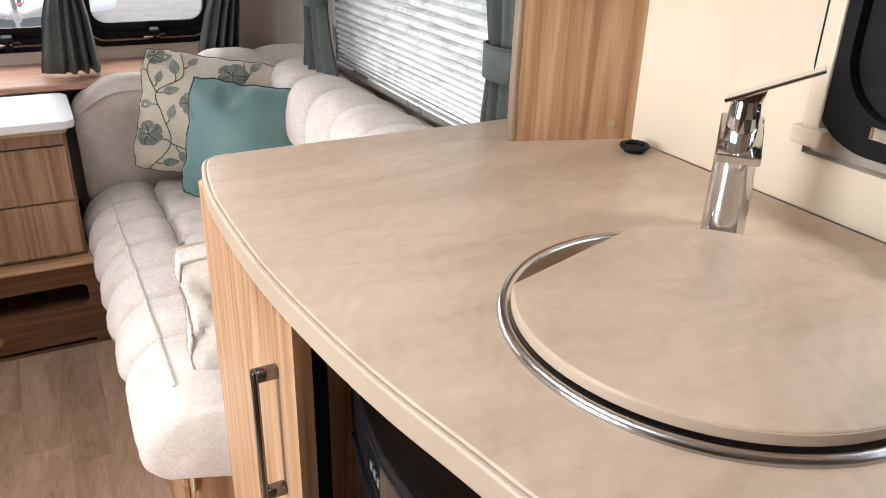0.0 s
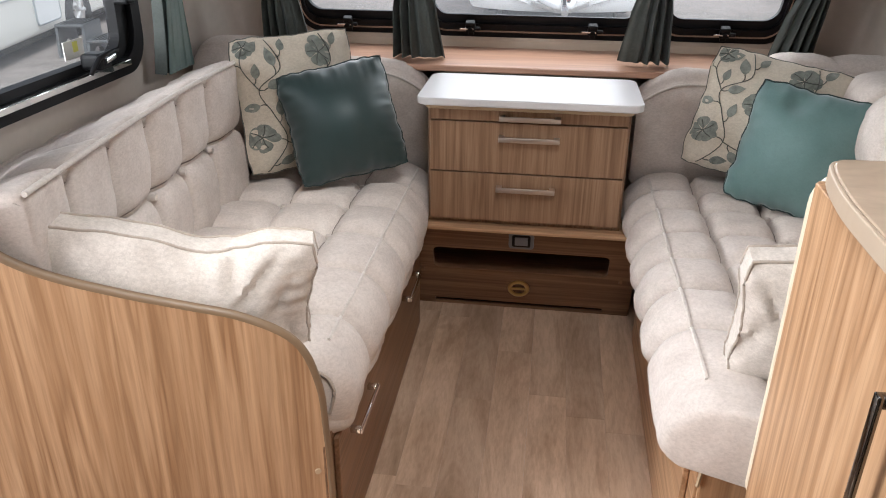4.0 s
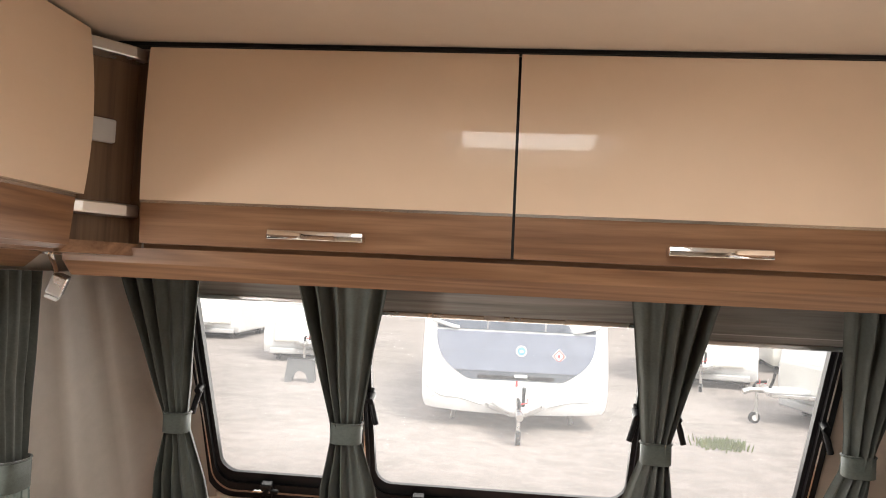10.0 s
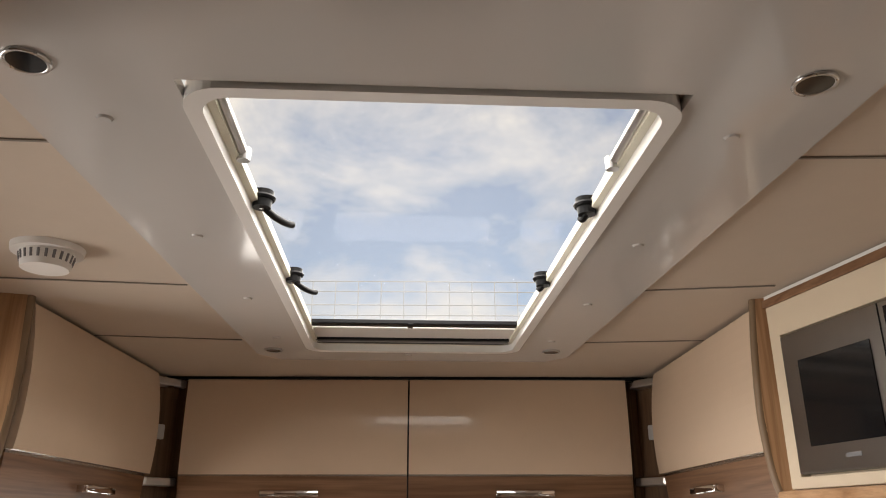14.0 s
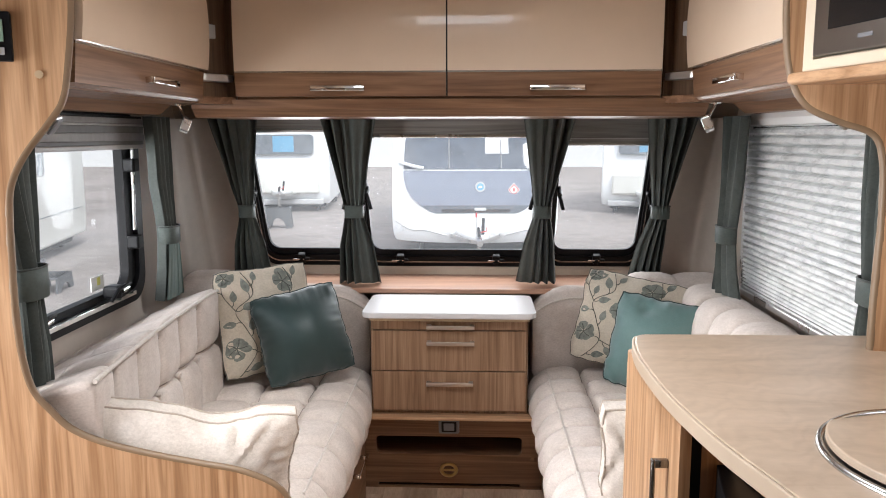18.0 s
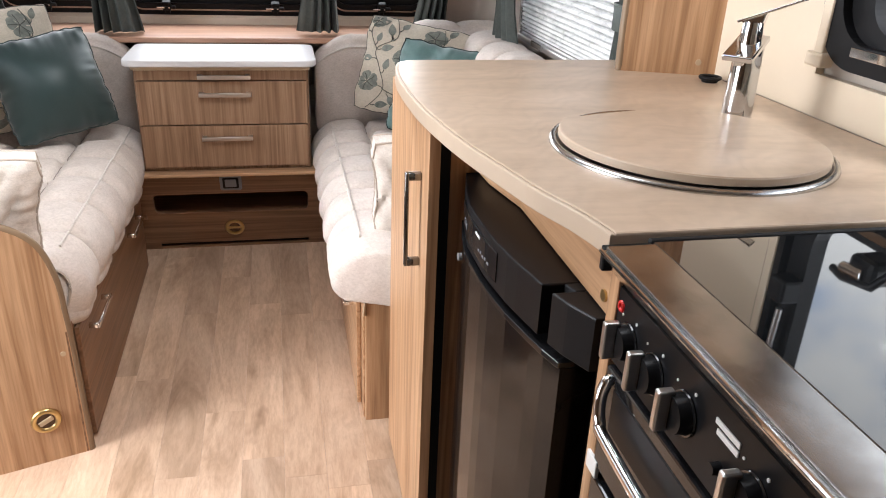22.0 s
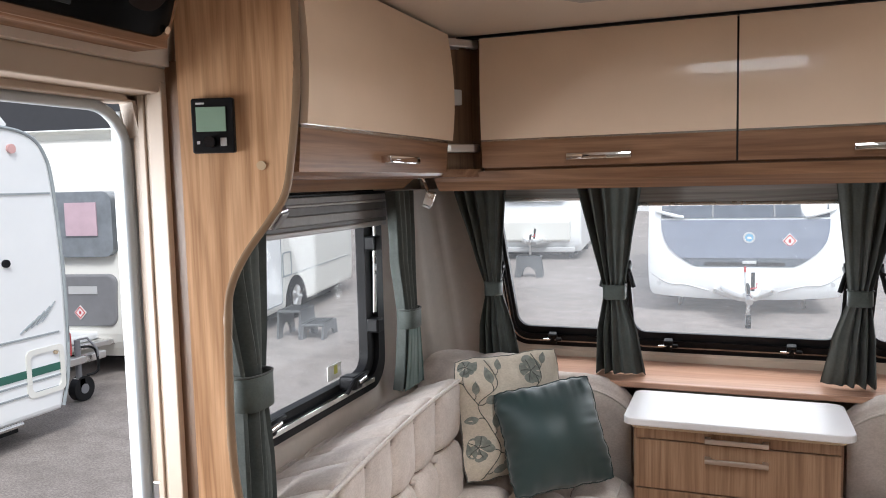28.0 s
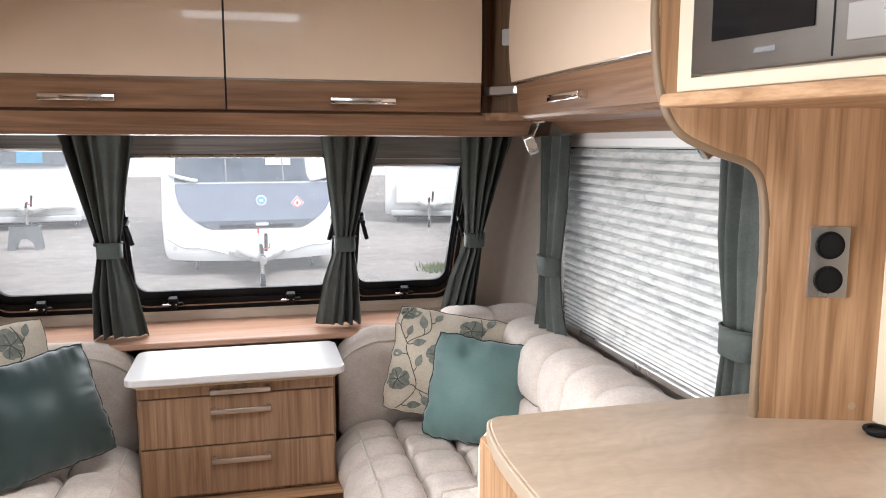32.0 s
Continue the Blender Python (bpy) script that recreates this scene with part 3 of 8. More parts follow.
            seams.append([rows[i][j].co + out3(nrm[j], axis) * 0.0012 for i in range(3, na - 2)])
        for c in cords:
            j = min(range(len(pts)), key=lambda q: abs(s[q] - c))
            seams.append([rows[i][j].co + out3(nrm[j], axis) * 0.0022 for i in range(16, na - 10)])
    return bm


def round_profile(pts, n=7):
    return [tuple(p) for p in spline(pts, n)]


def grid_steps(a, b, n):
    return [a + (b - a) * (i + 1) / n for i in range(n - 1)]


# dark cords that carry the shade of the stitched creases in their colour
seam_shade_cloth = cloth("shaded_seam", (0.25, 0.205, 0.178), (0.30, 0.25, 0.22))


def bow(y):
    """How far the backrest comes forward near the end panels."""
    return 0.068 * max(0.0, (2.85 - y) / 0.85) ** 1.6


def build_sofa(side):
    """One side of the lounge. side -1: along the wall with the door, +1: along the blind."""
    k = side
    y0, y1 = (2.135, 3.30)
    inner = 0.30 if k > 0 else 0.285
    words = "beige quilted sofa with tufted back along the side wall"
    sofa = thing("sofa", words, "sofa", (k * 0.6, 2.7, 0), "facing sofas")
    seat = [(0.83, 0.36), (0.83, 0.47), (0.80, 0.502), (0.62, 0.512), (inner + 0.14, 0.515), (inner + 0.065, 0.508), (inner + 0.02, 0.475), (inner, 0.425), (inner + 0.012, 0.375), (inner + 0.035, 0.345), (0.5, 0.34)]
    if k > 0:
        seat = [(x, z if z > 0.40 else 0.395 + 0.2 * (z - 0.34)) for x, z in seat]
    seat = [(k * x, z) for x, z in seat]
    prof = round_profile(seat, 9)
    cross = [2.36, 2.56, 2.75, 2.93, 3.11] if k < 0 else [2.42, 2.58, 2.73, 2.88, 3.04, 3.18]
    near = 2.168 if k < 0 else 2.135
    lines = []
    bm = quilted(prof, near, y1, "y", cross, (0.31, 0.49), 0.019, 0.0068, 0.05 if k < 0 else 0.028, 220, 0.016, k * 3.0, shrink=0.35 if k < 0 else 0.14, seams=lines, cords=(0.625,), seam_span=(0.16, 0.84))
    shift = lambda p: 0.32 * max(0.0, abs(p.x) - 0.31) * max(0.0, 1 - (p.y - near) / 0.5)
    for line in lines:
        for p in line:
            p.y -= shift(p)
    for v in bm.verts:
        v.co.y -= shift(v.co)
    part("seat_cushion", bm, sofa_cloth, sofa, "", True)
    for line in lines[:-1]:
        part("seam", sweep(line, 0.0015, 5), seam_shade_cloth, sofa, "", True)
    part("seat_piping", sweep(lines[-1], 0.0038, 6), pale_piping, sofa, "pale piped seam", True)
    end = [(k * x, near + 0.006 - 0.32 * max(0.0, x - 0.31), z) for x, z in spline([(inner + 0.03, 0.40), (inner + 0.02, 0.46), (inner + 0.06, 0.500), (0.46, 0.507), (0.62, 0.505)], 6)]
    part("end_piping", sweep(end, 0.0038, 6), sofa_piping, sofa, "", True)
    for yy in cross:
        for bx_ in (0.655, 0.475):
            part("tuft_button", tube((k * bx_, yy, 0.494), (k * bx_, yy, 0.502), 0.010, 0.007, 12), sofa_cloth, sofa, "", True)
    # side backrest
    bx = 0.80 if k < 0 else 0.83
    top = 0.862
    back = [(bx + 0.03, 0.47), (bx, 0.50), (bx - 0.004, 0.60), (bx, 0.74), (bx + 0.002, top - 0.020), (bx + 0.006, top - 0.006), (bx + 0.020, top - 0.001), (bx + 0.10, top - 0.028), (0.99, top - 0.066), (1.03, top - 0.085), (1.045, top - 0.11), (1.045, 0.47)]
    if k > 0:
        back = [(bx + 0.03, 0.47), (bx, 0.50), (bx - 0.006, 0.60), (bx - 0.004, 0.72), (bx + 0.004, 0.785), (bx + 0.022, 0.826), (bx + 0.055, 0.846), (bx + 0.11, 0.850), (0.99, 0.838), (1.03, 0.815), (1.045, 0.78), (1.045, 0.47)]
    back = [(k * x, z) for x, z in back]
    yb0 = 2.005
    yb1 = 3.03 if k < 0 else 3.24
    bars = grid_steps(yb0, yb1 - 0.01, 6 if k < 0 else 7)
    lines = []
    bm = quilted(round_profile(back, 8), yb0, yb1, "y", bars, (0.235,), 0.019, 0.0080, 0.02, 220, 0.012, k * 5.0 + 2, shrink=0.06, calm=0.55, seams=lines, seam_span=(0.03, 0.60))
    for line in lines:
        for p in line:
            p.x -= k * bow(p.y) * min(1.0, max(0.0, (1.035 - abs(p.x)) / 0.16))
        part("seam", sweep(line, 0.0022, 5), seam_shade_cloth, sofa, "", True)
    for v in bm.verts:
        v.co.x -= k * bow(v.co.y) * min(1.0, max(0.0, (1.035 - abs(v.co.x)) / 0.16))
    if k < 0:
        for v in bm.verts:
            near_end = max(0.0, 1 - (v.co.y - yb0) / 0.16)
            v.co.y += (max(2.003, 1.985 + 0.32 * (v.co.x + 0.85)) - yb0) * near_end
    part("backrest", bm, sofa_cloth, sofa, "", True)
    if k < 0:
        line = [(k * (bx - 0.012 - bow(y)), y, top + 0.010) for y in np.linspace(yb0 + 0.02, yb1 - 0.02, 36)]
        part("back_piping", sweep(line, 0.0052, 8), pale_piping, sofa, "pale piped top edge", True)
    for yy in bars:
        part("tuft_button", tube((k * (bx + 0.014 - bow(yy)), yy, 0.675), (k * (bx + 0.004 - bow(yy)), yy, 0.675), 0.010, 0.007, 12), sofa_cloth, sofa, "", True)
    # corner cushion and the wing beside the chest
    corner = [(3.28, 0.48), (3.25, 0.60), (3.24, 0.76), (3.27, 0.845), (3.32, 0.870), (3.42, 0.862), (3.47, 0.82), (3.48, 0.6), (3.48, 0.48)]
    part("corner_cushion", quilted(round_profile(corner, 5), k * 0.66, k * 1.04, "x", (k * 0.84,), (0.42,), 0.006, 0.009, 0.07, 40, 0.008, k * 2.0, False), sofa_cloth, sofa, "", True)
    wing = [(3.33, 0.47), (3.318, 0.56), (3.322, 0.68), (3.335, 0.772), (3.36, 0.808), (3.40, 0.815), (3.43, 0.79), (3.44, 0.68), (3.44, 0.47)]
    bm = quilted(round_profile(wing, 5), k * 0.312, k * 0.74, "x", (), (0.44,), 0.005, 0.007, 0.05, 44, 0.006, k * 7.0, False, 0.10)
    for v in bm.verts:
        u = max(0.0, 0.46 - abs(v.co.x)) / 0.15
        if v.co.z > 0.55:
            v.co.z -= 0.075 * u * u * (v.co.z - 0.55) / 0.29
    part("wing_cushion", bm, sofa_cloth, sofa, "", True)
    line = []
    for x in np.linspace(0.325, 0.70, 24):
        u = max(0.0, 0.46 - x) / 0.15
        line.append((k * x, 3.327, 0.787 - 0.075 * u * u * 0.92))
    part("wing_piping", sweep(line, 0.0038, 6), pale_piping, sofa, "", True)
    # base with its drop-down flap
    bi = 0.315 if k < 0 else 0.362
    yn = 2.13 if k < 0 else 2.166
    base = part("base_panel", box(min(k * bi, k * (bi + 0.016)), yn, 0.0, max(k * bi, k * (bi + 0.016)), 3.13, 0.355 if k < 0 else 0.392, 0.0015), wood_y if k > 0 else walnut_y, sofa)
    fl = part("base_flap", box(min(k * (bi - 0.012), k * (bi - 0.001)), yn + 0.05, 0.03, max(k * (bi - 0.012), k * (bi - 0.001)), 3.10, 0.335, 0.002), wood_y if k > 0 else walnut_y, base)
    for ya in (2.26, 2.82) if k < 0 else (2.30, 2.84):
        bar_handle(fl, (k * (bi - 0.012), ya, 0.292), (k * (bi - 0.012), ya + 0.165, 0.292), (-k, 0, 0), 0.026, 0.012, 0.007)
    if k > 0:
        part("end_panel", box(0.366, yn - 0.014, 0.0, 0.50, yn, 0.392, 0.003), wood_z, sofa)
        part("end_trim", sweep([(0.362, yn - 0.016, 0.335), (0.365, yn - 0.016, 0.378), (0.385, yn - 0.016, 0.394), (0.50, yn - 0.016, 0.396)], 0.004, 6), edge_wood, sofa, "pale edge trim", True)
    return sofa


build_sofa(-1)
build_sofa(1)


# ---------------------------------------------------------------- loose cushions
def pillow_face(w, h, t, u, v, side, seed, pinch=0.05, wrinkle=0.006):
    """A point on a pillow: u, v from -1 to 1. Sides curve in between the corners and gather along the seam."""
    au, av = abs(u), abs(v)
    ripple_u = noise.noise(Vector((v * 6.5 + seed, 1.3, math.copysign(2.0, u))))
    ripple_v = noise.noise(Vector((u * 6.5 + seed, 7.7, math.copysign(2.0, v))))
    x = w / 2 * u * (1 - pinch * (1 - v * v)) + math.copysign(wrinkle * 0.7, u) * ripple_u * au ** 6
    z = h / 2 * v * (1 - pinch * (1 - u * u)) + math.copysign(wrinkle * 0.7, v) * ripple_v * av ** 6
    corner = 1 - 0.085 * max(0.0, au * av - 0.62) / 0.38
    x, z = x * corner, z * corner
    body = max(0.0, (1 - au ** 2.2) * (1 - av ** 2.2)) ** 0.62
    dome = 0.78 + 0.30 * (1 - u * u) * (1 - v * v)
    n = noise.noise(Vector((u * 1.3 + seed, v * 1.3, side * 1.5))) * wrinkle * 0.5 * body
    near_u, near_v = math.exp(-(1 - au) / 0.13), math.exp(-(1 - av) / 0.13)
    gather = near_u * noise.noise(Vector((v * 8 + seed, u * 1.5, side * 2.0))) + near_v * noise.noise(Vector((u * 8 + seed + 5, v * 1.5, side * 2.0)))
    n += wrinkle * 2.4 * gather * min(1.0, body * 2.5)
    return Vector((x, side * (t / 2 * body * dome) + n, z))


def build_pillow(name, label, m, w, h, t, fabric, piping, seed, boxed=0.0, print_mat=None, pinch=0.075, wrinkle=0.006, dent=None, creases=(), sag=None):
    p = thing(name, label, "cushion")
    bm = bmesh.new()
    n = 46
    grids = []

    def face(u, v, side):
        q = pillow_face(w, h, t, u, v, side, seed, pinch, wrinkle)
        if boxed:
            q.y += side * boxed
        for cu, cv, slant in creases:
            across = (u - cu - slant * (v - cv) * 0.35) * w / 2
            reach = math.exp(-((v - cv) / 0.33) ** 2)
            q.y -= side * reach * (0.011 * math.exp(-(across / 0.010) ** 2) - 0.005 * math.exp(-((across + 0.022) / 0.014) ** 2))
        if sag:
            q.z -= sag[2] * math.exp(-((u - sag[0]) / sag[1]) ** 2) * max(0.0, (v + 0.4) / 1.4)
        if dent and side < 0:
            r2 = ((u - dent[0]) / 0.16) ** 2 + ((v - dent[1]) / 0.14) ** 2
            q.y += 0.022 * math.exp(-r2)
        return q

    for side in (-1, 1):
        grids.append([[bm.verts.new(face(-1 + 2 * i / n, -1 + 2 * j / n, side)) for j in range(n + 1)] for i in range(n + 1)])
    for g in grids:
        for i in range(n):
            for j in range(n):
                bm.faces.new((g[i][j], g[i + 1][j], g[i + 1][j + 1], g[i][j + 1]))
    if boxed:
        rim = [(i, 0) for i in range(n)] + [(n, j) for j in range(n)] + [(n - i, n) for i in range(n)] + [(0, n - j) for j in range(n)]
        for (a, b), (c, d) in zip(rim, rim[1:] + rim[:1]):
            bm.faces.new((grids[0][a][b], grids[0][c][d], grids[1][c][d], grids[1][a][b]))
    else:
        bmesh.ops.remove_doubles(bm, verts=bm.verts, dist=0.0008)
    part("cover", bm, fabric, p, "", True)
    edge = [(-1 + 2 * i / 24, -1) for i in range(24)] + [(1, -1 + 2 * i / 24) for i in range(24)] + [(1 - 2 * i / 24, 1) for i in range(24)] + [(-1, 1 - 2 * i / 24) for i in range(24)]
    for side in ((-1, 1) if boxed else (1,)):
        loop = [face(u, v, side) for u, v in edge]
        part("piping", sweep(loop, 0.0019 if print_mat else 0.0028, 6, closed=True), piping, p, "", True)
    if print_mat:
        rnd = random.Random(seed)
        stems, leaves = bmesh.new(), bmesh.new()

        def on(u, v):
            q = face(u, v, -1)
            q.y -= 0.0018
            return q

        def leaf(u, v, ang, ln, wd, blunt=False):
            tip = []
            for i in range(9):
                s = i / 8
                r = wd * math.sin(math.pi * s ** (1.5 if blunt else 0.8))
                tip.append((s * ln * (1.0 - (0.10 if blunt and i == 8 else 0.0)), r))
            ring_pts = tip + [(a, -b) for a, b in tip[-2:0:-1]]
            vs = []
            for a, b in ring_pts:
                uu, vv = u + a * math.cos(ang) - b * math.sin(ang), v + a * math.sin(ang) + b * math.cos(ang)
                vs.append(leaves.verts.new(on(max(-0.97, min(0.97, uu)), max(-0.97, min(0.97, vv)))))
            leaves.faces.new(vs)

        def clamp(q):
            return max(-0.96, min(0.96, q))

        def twig(pts2):
            line = [on(clamp(a), clamp(b)) for a, b in spline(pts2, 6)]
            return sweep(line, 0.0014, 5)

        def flower(u, v, r):
            nonlocal stems
            a0 = rnd.random() * 6
            for i in range(5):
                leaf(u, v, a0 + i * 1.2566 + rnd.random() * 0.25, r * (0.88 + 0.25 * rnd.random()), r * 0.44, True)
                ang = a0 + i * 1.2566 + 0.1
                stems = merge(stems, twig(((u, v), (u + 0.4 * r * math.cos(ang), v + 0.4 * r * math.sin(ang)), (u + 0.75 * r * math.cos(ang + 0.1), v + 0.75 * r * math.sin(ang + 0.1)))))

        vines = (((-0.72, -0.98), (-0.45, -0.55), (-0.62, -0.1), (-0.75, 0.25), (-0.38, 0.55), (-0.45, 0.98)),
                 ((0.05, -0.98), (0.22, -0.5), (0.02, -0.15), (0.12, 0.3), (0.48, 0.55), (0.42, 0.98)),
                 ((0.85, -0.95), (0.62, -0.55), (0.78, -0.1), (0.60, 0.2)),
                 ((-0.45, -0.55), (-0.15, -0.62), (0.0, -0.35)),
                 ((-0.75, 0.25), (-0.9, 0.55), (-0.85, 0.8)))
        for vine in vines:
            stems = merge(stems, twig(vine))
            path = spline(vine, 6)
            for i in range(2, len(path) - 1, 4):
                (a, b), (c, e) = path[i][:2], path[i + 1][:2]
                ang = math.atan2(e - b, c - a) + (1 if (i // 4) % 2 else -1) * (0.75 + 0.3 * rnd.random())
                s1, s2 = 0.08 + 0.05 * rnd.random(), 0.20 + 0.09 * rnd.random()
                p1 = (a + s1 * 0.5 * math.cos(ang - 0.3), b + s1 * 0.5 * math.sin(ang - 0.3))
                p2 = (a + s1 * math.cos(ang), b + s1 * math.sin(ang))
                stems = merge(stems, twig(((a, b), p1, p2)))
                leaf(p2[0], p2[1], ang + 0.25, s2, s2 * 0.27)
        for u, v, r in ((-0.80, -0.42, 0.23), (0.30, 0.70, 0.25), (-0.18, 0.12, 0.24), (0.66, 0.02, 0.22), (0.30, -0.72, 0.22), (-0.82, 0.86, 0.18)):
            flower(u, v, r)
        tagged(part("printed_leaves", leaves, print_mat, p, "grey-green printed flowers and leaves", True), kind="stuff")
        tagged(part("printed_vine", stems, print_dark, p, "grey printed stems"), kind="stuff")
    p.matrix_world = m
    return p


def stand(c, right, up):
    """The pose of a pillow at c, its width along right, its height near up."""
    r = Vector(right).normalized()
    u = Vector(up)
    u = (u - r * u.dot(r)).normalized()
    m = Matrix((r, u.cross(r), u)).transposed().to_4x4()
    m.translation = c
    return m


floral_cloth = cloth("cream_linen", (0.62, 0.55, 0.44), (0.72, 0.65, 0.54), 600.0, sheen=0.1)
print_green = cloth("grey_green_print", (0.17, 0.185, 0.165), (0.33, 0.35, 0.31), 500.0, blotch=45.0, sheen=0.05)
print_dark = cloth("dark_grey_print", (0.10, 0.105, 0.095), (0.14, 0.145, 0.13), sheen=0.0)
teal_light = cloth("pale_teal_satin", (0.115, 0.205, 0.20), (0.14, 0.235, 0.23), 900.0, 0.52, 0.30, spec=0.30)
dark_piping = cloth("dark_grey_piping", (0.05, 0.06, 0.055), (0.08, 0.09, 0.085))
teal_piping = cloth("dark_teal_piping", (0.024, 0.042, 0.041), (0.034, 0.054, 0.052), 900.0, 0.5, spec=0.3)
grey_piping = cloth("grey_piping", (0.13, 0.13, 0.115), (0.17, 0.17, 0.15))
build_pillow("floral_cushion", "cream linen cushion printed with grey flowers on the sofa", stand((-0.665, 3.165, 0.735), (0.26, 0.27, 0.0), (-0.03, 0.07, 0.36)), 0.40, 0.40, 0.15, floral_cloth, grey_piping, 11, print_mat=print_green)
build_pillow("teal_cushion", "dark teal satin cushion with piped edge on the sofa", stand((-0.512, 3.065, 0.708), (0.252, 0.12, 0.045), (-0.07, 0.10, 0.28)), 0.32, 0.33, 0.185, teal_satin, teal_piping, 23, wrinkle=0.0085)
build_pillow("floral_cushion", "cream linen cushion with grey flower print, leaning in the corner", stand((0.655, 3.225, 0.718), (0.345, -0.125, -0.055), (0.09, 0.11, 0.33)), 0.40, 0.36, 0.15, floral_cloth, grey_piping, 37, print_mat=print_green)
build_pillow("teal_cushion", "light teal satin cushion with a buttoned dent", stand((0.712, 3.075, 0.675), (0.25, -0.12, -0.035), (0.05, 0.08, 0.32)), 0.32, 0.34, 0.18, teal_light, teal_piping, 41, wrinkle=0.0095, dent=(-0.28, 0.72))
build_pillow("bolster_cushion", "beige chenille box cushion leaning on the end panel", stand((-0.590, 2.158, 0.644), (0.44, 0.135, -0.060), (0.01, -0.045, 0.27)), 0.535, 0.295, 0.12, pillow_cloth, sofa_piping, 53, boxed=0.022, pinch=0.09, wrinkle=0.0045, creases=((0.62, 0.55, 0.9), (0.78, 0.15, 0.5), (0.86, -0.35, -0.3), (-0.85, 0.5, -0.8), (0.42, 0.8, -0.4)), sag=(0.25, 0.30, 0.028))
build_pillow("bolster_cushion", "beige chenille box cushion with brown piping beside the kitchen", stand((0.638, 2.235, 0.648), (0.50, -0.01, 0.02), (0.02, -0.05, 0.27)), 0.52, 0.28, 0.125, pillow_cloth, sofa_piping, 61, boxed=0.022, pinch=0.09, wrinkle=0.0022, creases=((-0.93, -0.2, 0.5), (-0.80, 0.35, -0.6)))

# ---------------------------------------------------------------- end panels
def smooth_outline(pts, n=6):
    return spline(pts, n)


LS = 0.32


def ly(x):
    return 1.96 + LS * (x + 0.85)


def left_slant(bm):
    for v in bm.verts:
        v.co.y += ly(v.co.x)
    return bm


LP = smooth_outline([(-0.313, 0.30), (-0.316, 0.38), (-0.323, 0.491), (-0.355, 0.582), (-0.43, 0.636), (-0.52, 0.668), (-0.60, 0.695), (-0.70, 0.735), (-0.765, 0.775), (-0.802, 0.82), (-0.832, 0.87), (-0.846, 0.94), (-0.851, 1.03), (-0.850, 1.15), (-0.846, 1.26), (-0.836, 1.31), (-0.81, 1.362), (-0.768, 1.42), (-0.740, 1.465), (-0.727, 1.53), (-0.713, 1.65), (-0.711, 1.76), (-0.713, ZC)])
panel_l = thing("end_panel", "tall wood laminate end panel with a flowing curved edge", "panel", (-0.7, 2.0, 0))
part("board", left_slant(prism([(-0.312, 0.0)] + LP + [(-0.906, ZC), (-0.906, 0.0)], 0.0, 0.018, "y")), wood_z, panel_l)
# brown set darker than edge_wood to hold the shadow along the edge
part("edge_band", sweep([(x, ly(x) + 0.009, z) for x, z in [(-0.311, 0.0)] + LP], 0.0095, 8), plain("edge_band", (0.22, 0.145, 0.085), 0.45), panel_l, "rounded edge band in brown darkened for shade", True)
LM = Matrix.Rotation(math.atan(LS), 4, "Z")


def on_panel(x, z):
    return Matrix.Translation((x, ly(x), z)) @ LM


r = part("vent_ring", tilt(ring((0, -0.003, 0), 0.026, 0.007, (0, -1, 0)), on_panel(-0.388, 0.135)), brass, panel_l, "round brass-coloured vent ring", True)
part("vent_flap", tilt(tube((0, -0.004, 0), (0, 0, 0), 0.025, seg=24), on_panel(-0.388, 0.135)), walnut_z, r)
part("vent_slot", tilt(box(-0.017, -0.009, -0.006, 0.017, -0.003, 0.006, 0.002), on_panel(-0.388, 0.135) @ pose(0, 0, 0, 0, -25, 0)), edge_wood, r)
for sx_, sz_, sr_, sm_ in ((-0.33, 0.30, 0.006, edge_wood), (-0.771, 1.514, 0.008, edge_wood), (-0.80, 1.815, 0.010, black_plastic)):
    part("screw_cap", tilt(tube((0, -0.003, 0), (0, 0.001, 0), sr_, seg=12), on_panel(sx_, sz_)), sm_, panel_l)

# heating control on the end panel
cp = thing("heating_control", "black heating control with a green display on the panel", "control panel", (-0.846, 1.96, 1.59))
CM = on_panel(-0.846, 1.584)
part("case", tilt(prism(rounded(-0.037, -0.047, 0.037, 0.047, 0.004), -0.012, 0.0, "y", 0.002), CM), black_plastic, cp)
part("display", tilt(box(-0.028, -0.014, -0.010, 0.024, -0.012, 0.032, 0.0006), CM), plain("green_display", (0.20, 0.29, 0.22), 0.25), cp, "green lit display")
part("dial", tilt(tube((-0.003, 0, -0.028), (-0.003, -0.024, -0.028), 0.011, 0.0095, 20), CM), black_gloss, cp, "", True)
part("button", tilt(box(0.013, -0.014, -0.035, 0.024, -0.012, -0.021, 0.0005), CM), light_grey_plastic, cp, "white button")
part("button", tilt(box(-0.028, -0.0135, -0.031, -0.023, -0.012, -0.026), CM), light_grey_plastic, cp, "white button")
part("brand_mark", tilt(box(-0.028, -0.0128, 0.0365, -0.013, -0.012, 0.0395), CM), light_grey_plastic, cp)


